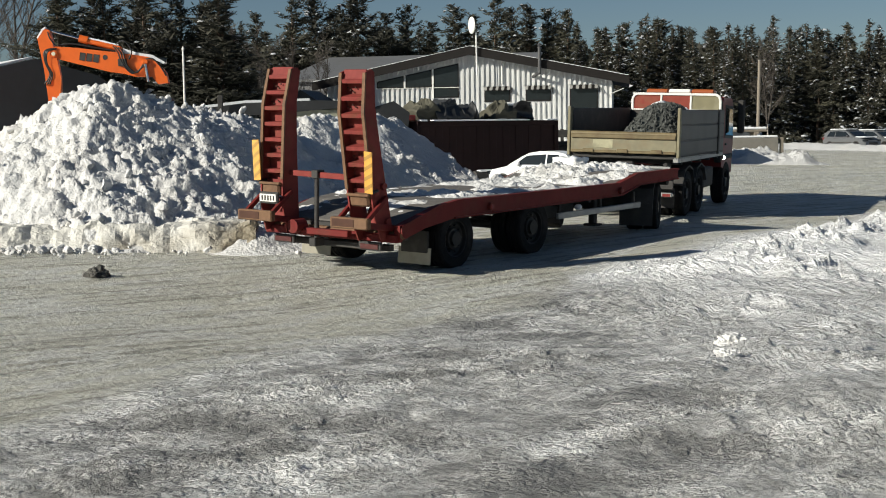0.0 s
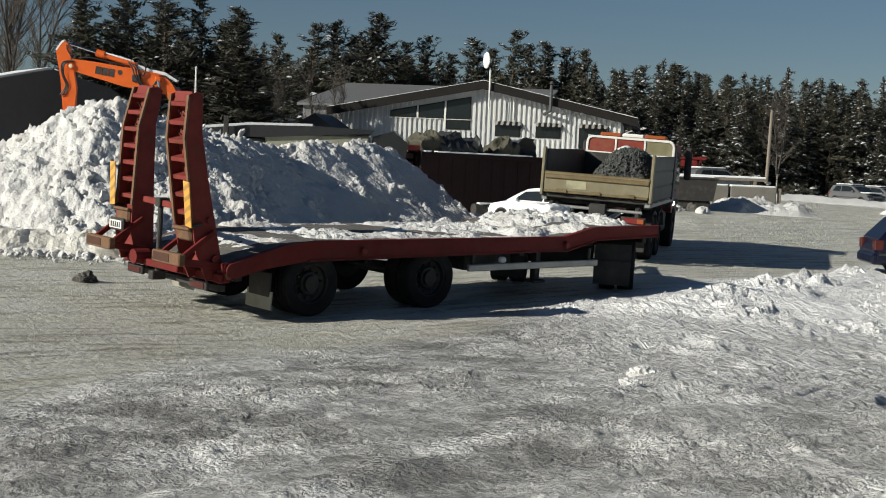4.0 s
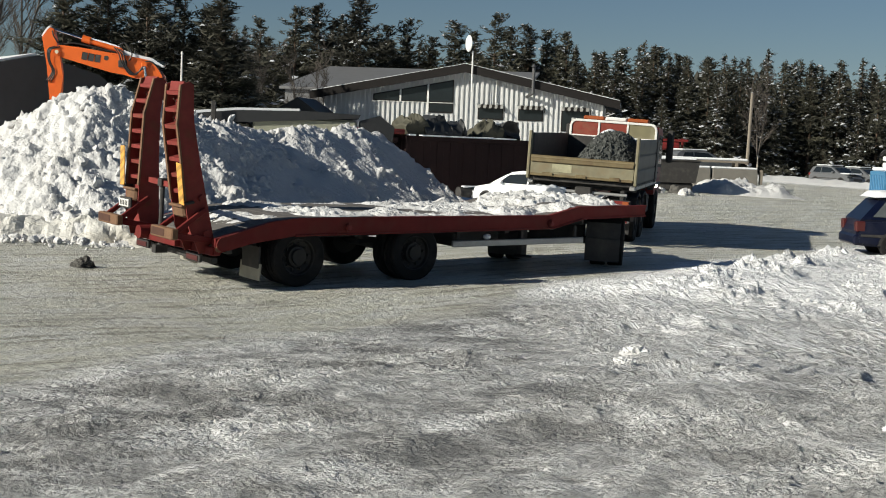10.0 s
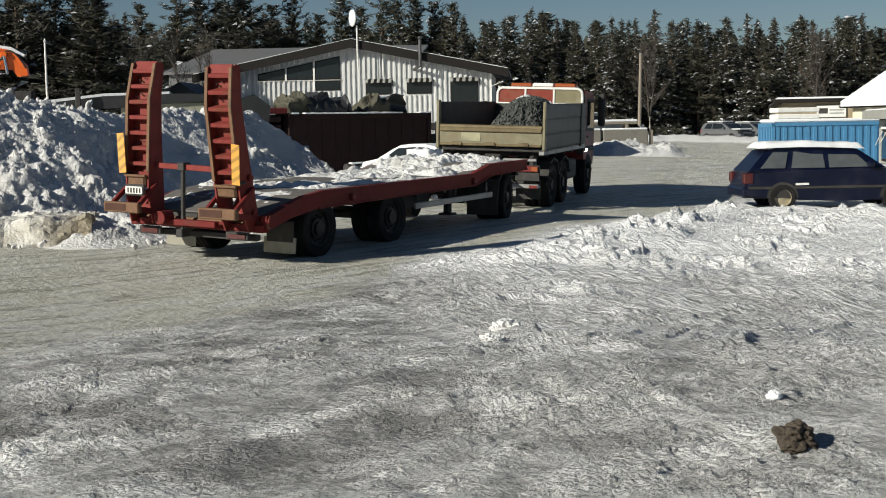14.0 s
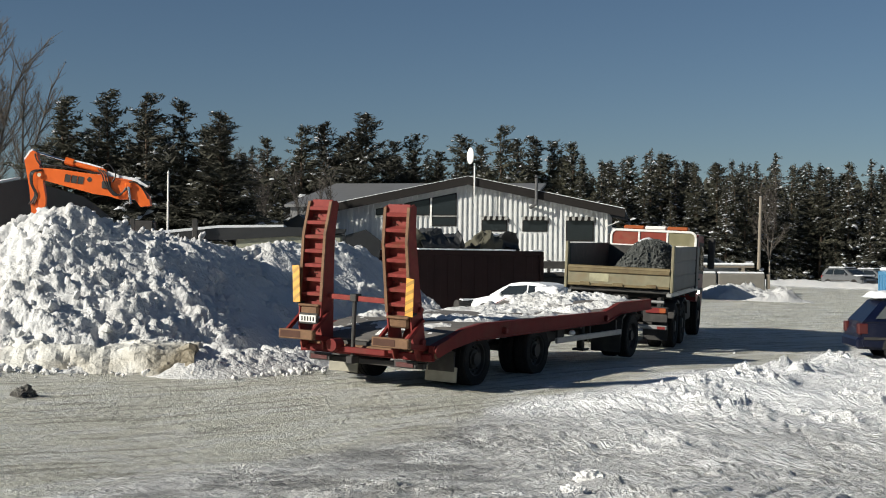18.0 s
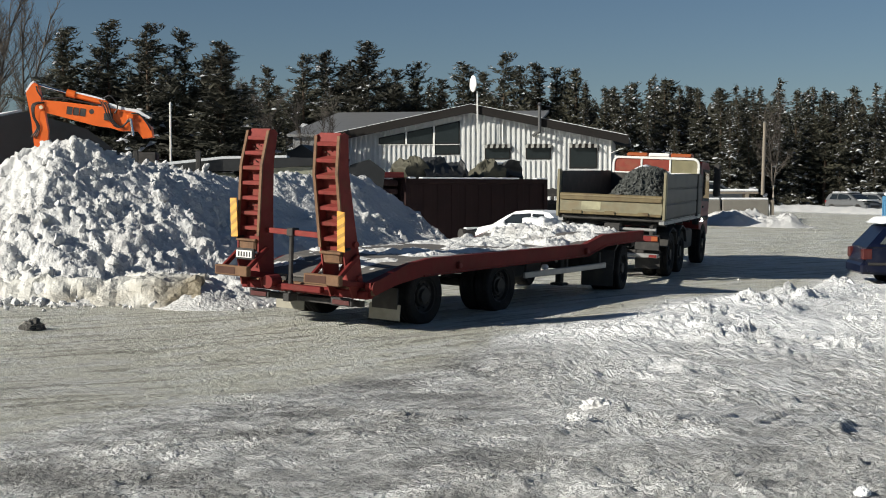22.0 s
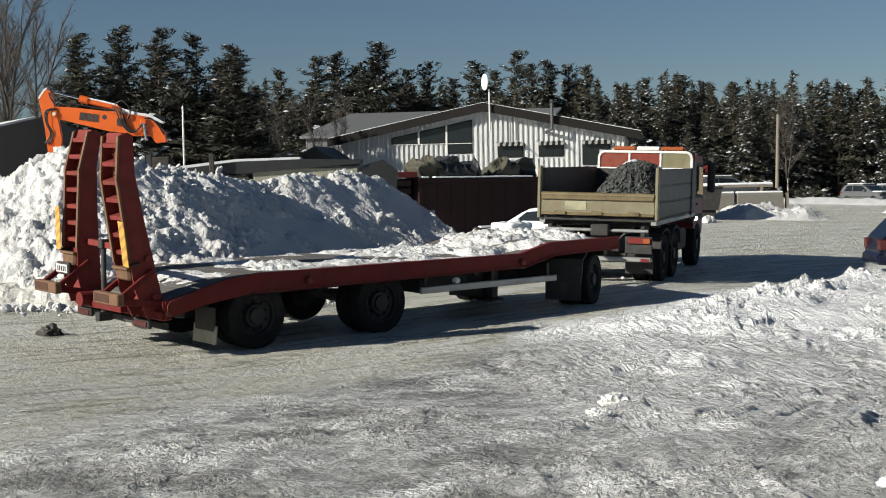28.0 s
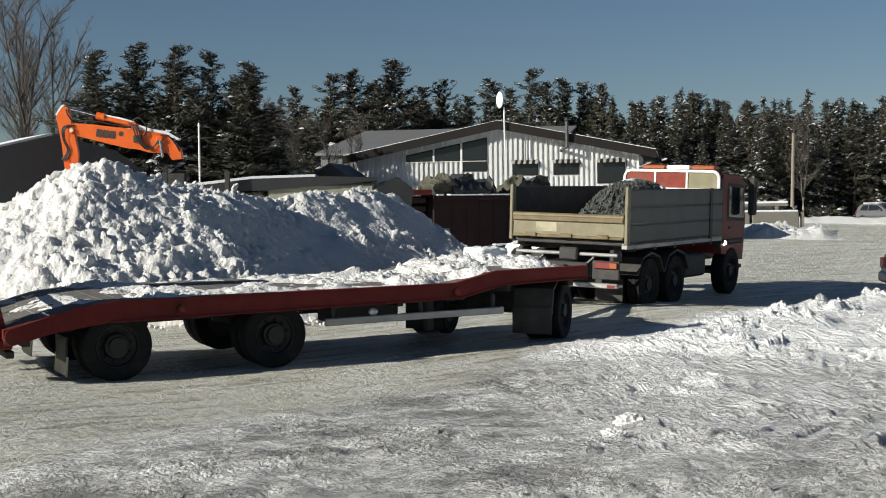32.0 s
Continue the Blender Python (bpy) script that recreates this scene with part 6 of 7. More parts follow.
log = thing("steel_pipe", mc @ Matrix.Translation((0.9, -1.3, 0.6)), "dark pipe with snow lying beside the container", "pipe")
part("pipe", tube(bmesh.new(), (0, 0, -0.1), (2.2, -0.1, -0.1), 0.15, n=18), DARK, log)
part("snow_cap", bx(0.1, 1.9, -0.12, 0.06, 0.02, 0.08, bevel=0.03), SNOW, log)
for x in (0.3, 1.7):
    part("trestle", bx(x, x + 0.1, -0.15, 0.05, -0.62, -0.2, bevel=0.01), DARK, log)


def build_trailerhome():
    m = Matrix.Translation((-8.7, 36.6, 0.3)) @ Matrix.Rotation(radians(6), 4, "Z") @ Matrix.Scale(1.1, 4)
    b = thing("site_trailer", m, "beige flat trailer body with tarpaulin and snow on top", "trailer")
    part("body", bx(1.6, 4.3, 0, 2.0, 0.5, 2.15, bevel=0.05), BEIGE, b)
    part("rear_body", bx(-0.4, 1.5, 0.2, 2.0, 0.5, 1.95, bevel=0.05), BEIGE, b)
    part("tarpaulin", prism(bmesh.new(), [(-0.5, 1.96), (1.5, 2.0), (4.35, 2.2), (4.4, 2.3), (3.0, 2.34), (1.2, 2.3), (-0.4, 2.12)], -0.08, 2.05), BAGDARK, b, "folded black tarpaulin")
    part("tarp_snow", prism(bmesh.new(), [(-0.4, 2.1), (1.2, 2.3), (2.8, 2.34), (2.8, 2.4), (1.2, 2.37), (-0.4, 2.2)], 0.1, 1.9), SNOW, b, "snow on the tarpaulin")
    part("dark_cover", prism(bmesh.new(), [(4.3, 1.2), (5.2, 1.2), (5.3, 2.0), (4.9, 2.3), (4.4, 2.15)], 0.0, 1.6), BAGDARK, b, "black cover at the end")
    part("skirt", bx(-0.3, 4.2, 0.3, 1.8, 0.0, 0.5, bevel=0.03), DARK, b)
    part("red_bar", bx(-1.6, 1.3, -0.35, -0.2, 1.4, 1.7, bevel=0.02), CABRED, b)
    for x in (-1.0, 0.55):
        part("post", bx(x, x + 0.12, -0.3, -0.18, 0.4, 2.5), DARK, b)
    return b


build_trailerhome()
heap = tagged(part("tarpaulin_mound", prism(bmesh.new(), [(0, 0), (6, 0), (5.4, 1.5), (3.6, 2.7), (2.2, 1.9), (0.6, 0.9)], 0, 4), BAGDARK, None), "dark tarpaulin heap beside the workshop", "tarpaulin")
heap.matrix_basis = pose(-14.6, 79, 2.0, 0, 0, -10)


# ---------------------------------------------------------------- cars
def car_mesh_parts(c, prof, roofline, width, paint, snow=True, wheels=(0.75, 3.4), r=0.31):
    """prof: lower body outline; roofline: the glass house outline (x, z)."""
    half = width / 2
    bm = prism(bmesh.new(), prof, -half, half)
    bmesh.ops.bevel(bm, geom=[e for e in bm.edges if abs(e.verts[0].co.y - e.verts[1].co.y) < 1e-4], offset=0.06, segments=2, affect="EDGES")
    body = part("body", bm, paint, c, smooth=False)
    bm = bmesh.new()
    top = [(x, z) for x, z in roofline]
    a = [bm.verts.new((x, -half + 0.03 + (0.13 if z > prof[4][1] + 0.25 else 0.0), z)) for x, z in top]
    b = [bm.verts.new((x, half - 0.03 - (0.13 if z > prof[4][1] + 0.25 else 0.0), z)) for x, z in top]
    bm.faces.new(a)
    bm.faces.new(b[::-1])
    for i in range(len(top)):
        j = (i + 1) % len(top)
        bm.faces.new((a[i], b[i], b[j], a[j]))
    part("cabin", bm, paint, c)
    for s in (-1, 1):
        for x in wheels:
            bm = bmesh.new()
            w = 0.1
            lathe(bm, [(0.001, w), (r, w), (r, -w), (r * 0.93, -w * 1.1), (r * 0.64, -w * 1.1), (r * 0.6, -w * 0.5), (r * 0.3, -w * 0.6), (0.001, -w * 0.8)], 26, [0, 0, 0, 0, 1, 1, 1])
            wh = part("wheel", finish(bm, "car_wheel", [RUBBER, RIM if paint != BLUECAR else CARRIM]), None, c)
            wh.matrix_basis = pose(x, s * (half - 0.08), r, 0, 0, 0 if s < 0 else 180)
            part("wheel_arch", prism(bmesh.new(), [(x + (r + 0.06) * math.cos(k * math.pi / 10), r + (r + 0.06) * math.sin(k * math.pi / 10)) for k in range(11)], s * (half - 0.25), s * (half + 0.004)), DARK, c)
    return body


CARRIM = material("tan_dirty_wheel_covers", (0.4, 0.35, 0.24), 0.5, 0.2, spread=0.1, bump=0)


def build_blue_car():
    m = Matrix.Translation((8.34, 30.4, base(10, 30) + 0.02)) @ Matrix.Rotation(radians(-4), 4, "Z")
    c = thing("estate_car", m, "dark blue estate car with thick snow on its roof and bonnet", "car")
    prof = [(0.05, 0.3), (0.0, 0.45), (0.0, 0.62), (0.05, 0.75), (0.08, 0.9), (2.0, 0.93), (3.1, 0.95), (4.1, 0.82), (4.42, 0.68), (4.46, 0.45), (4.4, 0.25), (2.2, 0.2)]
    roof = [(0.08, 0.9), (0.5, 1.36), (0.75, 1.44), (1.6, 1.48), (2.3, 1.45), (2.62, 1.36), (3.2, 0.95)]
    half = 0.85
    body = car_mesh_parts(c, prof, roof, 1.7, BLUECAR, wheels=(0.86, 3.42), r=0.3)
    for s in (-1, 1):
        y0, y1 = s * (half + 0.003), s * (half - 0.02)
        for k, w in enumerate(([(0.36, 0.97), (0.92, 0.97), (1.0, 1.33), (0.66, 1.33)], [(1.06, 0.97), (1.82, 0.97), (1.78, 1.36), (1.13, 1.34)], [(1.92, 0.97), (2.85, 0.98), (2.48, 1.32), (1.9, 1.36)])):
            bm = bmesh.new()
            lo, hi = s * (half - 0.02), s * (half - 0.145)
            def vy(z):
                return lo + (hi - lo) * (z - 0.93) / 0.4
            f1 = [bm.verts.new((x, vy(z) + s * 0.012, z)) for x, z in w]
            f2 = [bm.verts.new((x, vy(z) - s * 0.03, z)) for x, z in w]
            bm.faces.new(f1), bm.faces.new(f2[::-1])
            for i in range(4):
                j = (i + 1) % 4
                bm.faces.new((f1[i], f2[i], f2[j], f1[j]))
            part("side_window", bm, CARGLASS, c, "snow-lit side window")
        part("door_strip", bx(0.1, 4.2, min(y0, s * (half + 0.02)), max(y0, s * (half + 0.02)), 0.5, 0.56, bevel=0.006), DARK, c)
        part("sticker", bx(1.15, 1.45, min(y0, s * (half + 0.008)), max(y0, s * (half + 0.008)), 0.58, 0.63, bevel=0), WHITE, c)
        part("door_handle", bx(1.7, 1.85, min(y0, s * (half + 0.03)), max(y0, s * (half + 0.03)), 0.82, 0.86, bevel=0.006), BLUECAR, c)
        part("tail_lamp", bx(-0.015, 0.2, min(s * 0.6, s * (half + 0.006)), max(s * 0.6, s * (half + 0.006)), 0.62, 0.86, bevel=0.02), DULLLENS, c, "dark red tail lamp")
        part("headlamp", bx(4.15, 4.43, min(s * 0.5, s * (half + 0.004)), max(s * 0.5, s * (half + 0.004)), 0.6, 0.74, bevel=0.03), GLASS, c)
        part("mirror", bx(2.75, 2.9, min(s * half, s * (half + 0.16)), max(s * half, s * (half + 0.16)), 0.98, 1.1, bevel=0.03), BLUECAR, c)
    part("rear_bumper", bx(-0.06, 0.2, -0.84, 0.84, 0.3, 0.55, bevel=0.05), BLUECAR, c)
    part("front_bumper", bx(4.3, 4.52, -0.82, 0.82, 0.25, 0.5, bevel=0.05), BLUECAR, c)
    def roof_snow(x, y):
        e = min(x - 0.4, 2.75 - x, y + 0.76, 0.76 - y)
        return 1.4 + 0.13 * smooth01(-0.02, 0.16, e + 0.05 * n3(x, y, 3)) * (1 + 0.3 * n3(x, y, 1.8, 5)) + 0.04 * math.sin(1.3 * x)
    part("roof_snow", grid("roof_snow", [0.36 + 0.05 * i for i in range(49)], [-0.79 + 0.0527 * i for i in range(31)], roof_snow, SNOW), None, c, "thick smooth snow on the roof")
    part("bonnet_snow", grid("bonnet_snow", [3.0 + 0.05 * i for i in range(27)], [-0.75 + 0.05 * i for i in range(31)], lambda x, y: 0.93 - 0.13 * max(0, x - 3.2) + 0.09 * smooth01(0, 0.15, min(x - 3.02, 4.25 - x, y + 0.72, 0.72 - y)) * (1 + 0.3 * n3(x, y, 3)), SNOW), None, c, "snow on the bonnet")
    return c


# The glass is greyed to stand for snow light inside the car.
CARGLASS = material("snow_lit_car_glass", (0.09, 0.1, 0.1), 0.15, spread=0.2, grain=3, stain=2, stain_amount=0.6, stain_colour=(0.05, 0.05, 0.06), bump=0, spec=0.8)
build_blue_car()


def build_hatchback(name, m, paint, label, snow):
    c = thing(name, m, label, "car")
    prof = [(0.05, 0.3), (0.0, 0.5), (0.03, 0.7), (0.06, 0.85), (0.1, 0.95), (1.8, 0.95), (2.9, 0.98), (3.75, 0.82), (4.05, 0.65), (4.1, 0.4), (4.0, 0.22), (2.0, 0.2)]
    roof = [(0.05, 0.95), (0.16, 1.28), (0.34, 1.42), (0.75, 1.5), (1.5, 1.53), (2.0, 1.47), (2.35, 1.33), (3.0, 0.98)]
    car_mesh_parts(c, prof, roof, 1.68, paint, wheels=(0.7, 3.2))
    for s in (-1, 1):
        for w in ([(0.4, 1.02), (1.12, 1.0), (1.14, 1.4), (0.62, 1.38)], [(1.22, 1.0), (2.62, 1.02), (2.1, 1.36), (1.22, 1.41)]):
            bm = bmesh.new()
            lo, hi = s * 0.815, s * 0.69
            f1 = [bm.verts.new((x, lo + (hi - lo) * (z - 0.95) / 0.45 + s * 0.012, z)) for x, z in w]
            f2 = [bm.verts.new((x, lo + (hi - lo) * (z - 0.95) / 0.45 - s * 0.03, z)) for x, z in w]
            bm.faces.new(f1), bm.faces.new(f2[::-1])
            for i in range(4):
                bm.faces.new((f1[i], f2[i], f2[(i + 1) % 4], f1[(i + 1) % 4]))
            part("side_window", bm, GLASS, c)
        part("tail_lamp", bx(-0.01, 0.15, min(s * 0.6, s * 0.845), max(s * 0.6, s * 0.845), 0.75, 0.95, bevel=0.02), REDLENS, c)
        part("mirror", bx(2.35, 2.5, min(s * 0.83, s * 0.98), max(s * 0.83, s * 0.98), 0.98, 1.1, bevel=0.03), paint, c)
        part("side_strip", bx(0.9, 2.8, min(s * 0.842, s * 0.855), max(s * 0.842, s * 0.855), 0.55, 0.61, bevel=0.004), DARK, c)
        for x in (0.95, 1.95):
            part("door_handle", bx(x, x + 0.14, min(s * 0.842, s * 0.87), max(s * 0.842, s * 0.87), 0.83, 0.87, bevel=0.006), paint, c)
        part("headlamp", bx(3.8, 4.06, min(s * 0.5, s * 0.845), max(s * 0.5, s * 0.845), 0.6, 0.76, bevel=0.03), GLASS, c)
    part("windscreen", prism(bmesh.new(), [(2.93, 1.03), (2.36, 1.345), (2.38, 1.37), (2.97, 1.045)], -0.64, 0.64), GLASS, c)
    part("grille", bx(4.02, 4.11, -0.45, 0.45, 0.4, 0.58, bevel=0.01), DARK, c)
    part("rear_window", prism(bmesh.new(), [(0.14, 1.0), (0.36, 1.36), (0.34, 1.38), (0.11, 1.0)], -0.6, 0.6), GLASS, c)
    if snow:
        part("bonnet_snow", bx(2.95, 3.9, -0.7, 0.7, 0.9, 1.0, bevel=0.05), SNOW, c, "snow on the bonnet")
        part("roof_snow", bx(0.5, 2.1, -0.62, 0.62, 1.5, 1.58, bevel=0.04), SNOW, c)
    return c


build_hatchback("hatchback", Matrix.Translation((2.97, 50.1, -0.27)) @ Matrix.Rotation(radians(142), 4, "Z") @ Matrix.Scale(0.97, 4), WHITECAR, "white hatchback parked beside the brown container", False)
build_hatchback("parked_car", Matrix.Translation((26.0, 101, base(27, 101))) @ Matrix.Rotation(radians(-58), 4, "Z"), SILVER, "silver car parked far across the yard", True)
build_hatchback("parked_car", Matrix.Translation((29.0, 104, base(29, 104))) @ Matrix.Rotation(radians(-58), 4, "Z"), SILVER, "snow-dusted car parked far across the yard", True)


# ---------------------------------------------------------------- right side: container, sheds
bc = container(Matrix.Translation((14.6, 48.0, 0.0)) @ Matrix.Rotation(radians(-5), 4, "Z"), 6.05, 1.75, BLUECONT, "sky-blue ribbed shipping container with snow on top", 0.28)
part("top_snow", bx(0.05, 6.0, 0.05, 2.4, 1.755, 1.9, bevel=0.05), SNOW, bc, "snow on the container roof")
ac = thing("roof_unit", Matrix.Translation((15.0, 48.6, 1.76)), "white boxed unit on the blue container", "box")
for k in range(2):
    part("panel", bx(0, 1.6, 0, 1.0, 0.14 + 0.24 * k, 0.32 + 0.24 * k, bevel=0.03), WHITE, ac)
part("stand", bx(0.1, 1.5, 0.1, 0.9, 0.0, 0.2), DARK, ac)


def build_grey_shed():
    """A long low shed that runs from the near right back to the container."""
    a, b = Vector((13.2, 28.2, 0)), Vector((16.3, 42.0, 0))
    u = (b - a).normalized()
    ang = math.degrees(math.atan2(u.y, u.x))
    m = Matrix.Translation((a.x, a.y, base(a.x, a.y))) @ Matrix.Rotation(radians(ang), 4, "Z")
    L = (b - a).length
    s = thing("grey_shed", m, "long grey board shed with snow on its flat roof", "shed")
    # the yard side is local +y
    wall = part("long_wall", bx(0, L, -0.15, 0.0, -0.5, 2.2), GREYBOARD, s)
    k = 0
    x = 0.0
    while x < L:
        part("board", bx(x + 0.006, min(L, x + 0.2), 0.0, 0.025, -0.4, 2.18, bevel=0.006), GREYBOARD, wall)
        x += 0.2
    part("end_wall", bx(-0.15, 0.0, -5, 0.0, -0.5, 2.4), GREYBOARD, s)
    part("end_wall", bx(L, L + 0.15, -5, 0.0, -0.5, 2.4), GREYBOARD, s)
    part("back_wall", bx(0, L, -5.1, -4.95, -0.5, 2.4), GREYBOARD, s)
    roof = part("roof", bx(-0.4, L + 0.4, -5.3, 0.45, 2.25, 2.4), GALV, s)
    part("fascia", bx(-0.45, L + 0.45, 0.45, 0.5, 2.22, 2.5, bevel=0.01), GREYBOARD, roof)
    part("fascia", bx(-0.5, -0.45, -5.3, 0.5, 2.22, 2.5, bevel=0.01), GREYBOARD, roof)
    part("roof_snow", bx(-0.4, L + 0.4, -5.2, 0.42, 2.4, 2.54, bevel=0.04), SNOW, roof)
    for x in (1.2, 3.4, 5.6, 7.8, 10.0, 12.2):
        w = part("window", bx(x, x + 1.1, 0.026, 0.08, 0.9, 1.9), ROOFDARK, s)
        part("pane", bx(x + 0.08, x + 1.02, 0.081, 0.09, 0.98, 1.82, bevel=0), GLASS, w)
        part("window_frame", bx(x - 0.06, x + 1.16, 0.03, 0.1, 1.9, 1.98), WHITE, w)
        for d in (0.0, 0.75):
            part("shutter_stay", beam(bmesh.new(), (x + d, 0.1, 1.85), (x + d + 0.12, 0.3, 1.4), 0.04, 0.03), GALV, s)
    for x in (2.6, 7.0, 11.4):
        part("down_pipe", tube(bmesh.new(), (x, 0.12, -0.4), (x, 0.12, 2.2), 0.06, n=8), WHITE, s)
    return s


build_grey_shed()


def build_gable_house():
    m = Matrix.Translation((21.2, 57.0, 0.0)) @ Matrix.Rotation(radians(-72), 4, "Z") @ Matrix.Diagonal((1, 1, 1.2, 1))
    h = thing("house", m, "cream house with a steep snow-covered roof", "house")
    L, D = 9.0, 6.4
    part("long_wall", bx(0, L, -0.15, 0, -0.5, 2.2), CREAMWALL, h)
    part("long_wall", bx(0, L, D, D + 0.15, -0.5, 2.2), CREAMWALL, h)
    for x in (-0.15, L):
        part("gable_wall", prism(bmesh.new(), [(-0.15, -0.5), (D + 0.15, -0.5), (D + 0.15, 2.2), (D / 2, 3.6), (-0.15, 2.2)], x, x + 0.15, "x"), CREAMWALL, h)
    for s, pts in ((0, [(-0.5, 1.95), (D / 2, 3.62), (D / 2, 3.76), (-0.6, 2.0)]), (1, [(D + 0.5, 1.95), (D / 2, 3.62), (D / 2, 3.76), (D + 0.6, 2.0)])):
        r = part("roof", prism(bmesh.new(), pts, -0.55, L + 0.5, "x"), ROOFDARK, h)
        part("roof_snow", prism(bmesh.new(), [(pts[3][0], pts[3][1] + 0.01), (pts[2][0], pts[2][1] + 0.01), (pts[2][0], pts[2][1] + 0.2), (pts[3][0], pts[3][1] + 0.2)], -0.4, L + 0.4, "x"), SNOW, r)
    part("window", bx(-0.18, -0.15, 2.6, 3.5, 2.2, 3.1), GLASS, h)
    return h


build_gable_house()
tb = shed_roof_building("board_building", Matrix.Translation((23.4, 74.5, 0.0)) @ Matrix.Rotation(radians(-14), 4, "Z"), 8, 7, 2.9, 2.5, TANWALL, ROOFDARK, "tan board building with a white sign", snow=True)
sg = part("sign", bx(1.9, 3.5, -0.1, -0.02, 2.0, 2.65, bevel=0.01), WHITE, tb, "white sign with dark bars of lettering")
part("sign_bar", bx(2.0, 2.5, -0.108, -0.1, 2.2, 2.5, bevel=0), DARK, sg)
part("sign_bar", bx(2.6, 3.4, -0.108, -0.1, 2.18, 2.25, bevel=0), GALV, sg)
part("sign_bar", bx(2.6, 3.4, -0.108, -0.1, 2.36, 2.43, bevel=0), GALV, sg)

# concrete blocks, planks and machines by the far way
cb = thing("concrete_wall", Matrix.Translation((9.9, 61.3, base(11, 61))) @ Matrix.Rotation(radians(-2), 4, "Z"), "row of grey concrete barrier blocks with snow on top", "barrier")
for k, (xa, xb) in enumerate(((0.0, 0.75), (0.85, 2.95))):
    blk = part("block", bx(xa, xb, 0, 0.7, 0, 0.95, bevel=0.03), CONCRETE, cb)
    part("block_snow", bx(xa + 0.02, xb - 0.02, 0.03, 0.67, 0.952, 1.05, bevel=0.03), SNOW, blk)
part("post", bx(3.05, 3.2, 0.1, 0.3, 0, 0.95), WOOD, cb)
pk = thing("plank_stack", Matrix.Translation((8.2, 63.5, base(9, 63))) @ Matrix.Rotation(radians(-3), 4, "Z"), "stack of long planks under snow", "planks")
for k in range(4):
    part("plank", bx(0, 4.6, 0.3 * k, 0.3 * k + 0.27, 1.1, 1.2, bevel=0.01), WOOD, pk)
for x in (0.3, 4.0):
    part("trestle", bx(x, x + 0.15, 0, 1.2, 0, 1.1), WOOD, pk)
part("plank_snow", bx(0, 4.6, 0, 1.2, 1.202, 1.33, bevel=0.04), SNOW, pk)
tk = thing("scrap_skip", Matrix.Translation((6.9, 55.0, base(7, 55))), "dark steel skip with snow standing behind the truck", "skip")
part("body", prism(bmesh.new(), [(0, 0.35), (2.0, 0.35), (2.15, 1.25), (-0.15, 1.25)], 0, 1.6), DARK, tk)
part("rim", bx(-0.2, 2.2, -0.05, 1.65, 1.25, 1.33, bevel=0.02), DARK, tk)
part("skid", bx(0.1, 1.9, 0.1, 1.5, 0.0, 0.35, bevel=0.05), DARK, tk)
part("skip_snow", bx(-0.05, 2.05, 0.1, 1.5, 1.3, 1.4, bevel=0.05), SNOW, tk, "snow in the skip")
for q, (lx, ly, lr) in enumerate(((6.6, 53.6, 0.3), (7.2, 53.3, 0.25), (7.8, 53.7, 0.32), (8.3, 53.4, 0.22), (7.0, 52.8, 0.2), (8.0, 52.7, 0.24))):
    rub = bmesh.new()
    bmesh.ops.create_icosphere(rub, subdivisions=3, radius=lr)
    for v in rub.verts:
        v.co *= 0.9 + 0.5 * noise.noise(v.co * 3 + Vector((q, 0, 0))) + 0.25 * noise.noise(v.co * 8 + Vector((0, q, 0)))
    ro = part("rubble", rub, PILE if q % 2 else DARKCON, None)
    ro.matrix_basis = pose(lx, ly, base(lx, ly) + 0.05)
    tagged(ro, "frozen lump of snow beside the skip" if q % 2 else "dark lump of rubble beside the skip", "rubble", "rubble by the skip")
gt = thing("red_gantry", Matrix.Translation((10.4, 78, base(10, 78))), "small red machine frame far behind the planks", "machine")
for fx in (0.0, 1.5):
    part("upright", bx(fx, fx + 0.12, 0, 0.12, 0, 2.2), CABRED, gt)
part("crossbar", bx(-0.3, 1.9, -0.02, 0.14, 2.0, 2.15), CABRED, gt)
part("hood", bx(0.2, 1.4, -0.3, 0.6, 1.5, 1.95, bevel=0.1), CABRED, gt)
build_hatchback("parked_car", Matrix.Translation((10.6, 74, base(10, 74))) @ Matrix.Rotation(radians(20), 4, "Z"), SILVER, "snow-covered car parked behind the planks", True)
pole = thing("utility_pole", Matrix.Translation((23.9, 116.4, 1.6)) @ Matrix.Rotation(radians(1.2), 4, "Y"), "pale wooden utility pole", "pole")
part("post", tube(bmesh.new(), (0, 0, 0), (0, 0, 6.3), 0.16, 0.13, n=12), WOOD, pole)
part("cap", tube(bmesh.new(), (0, 0, 6.3), (0, 0, 6.36), 0.15, 0.1, n=12), GALV, pole)

# near ground: frozen lump, snow lump, rock
def lump(name, m, mat, r, label, cat, seed):
    bm = bmesh.new()
    bmesh.ops.create_icosphere(bm, subdivisions=4, radius=r)
    for v in bm.verts:
        p = v.co * 6 / r * 0.25
        v.co *= 0.95 + 0.35 * noise.noise(p + Vector((seed, 0, 0))) + 0.22 * noise.noise(p * 2.6 + Vector((0, seed, 0))) + 0.15 * noise.noise(p * 6 + Vector((0, 0, seed)))
        v.co.z *= 0.75
    ob = part(name, bm, mat, None)
    ob.matrix_basis = m
    return tagged(ob, label, cat)


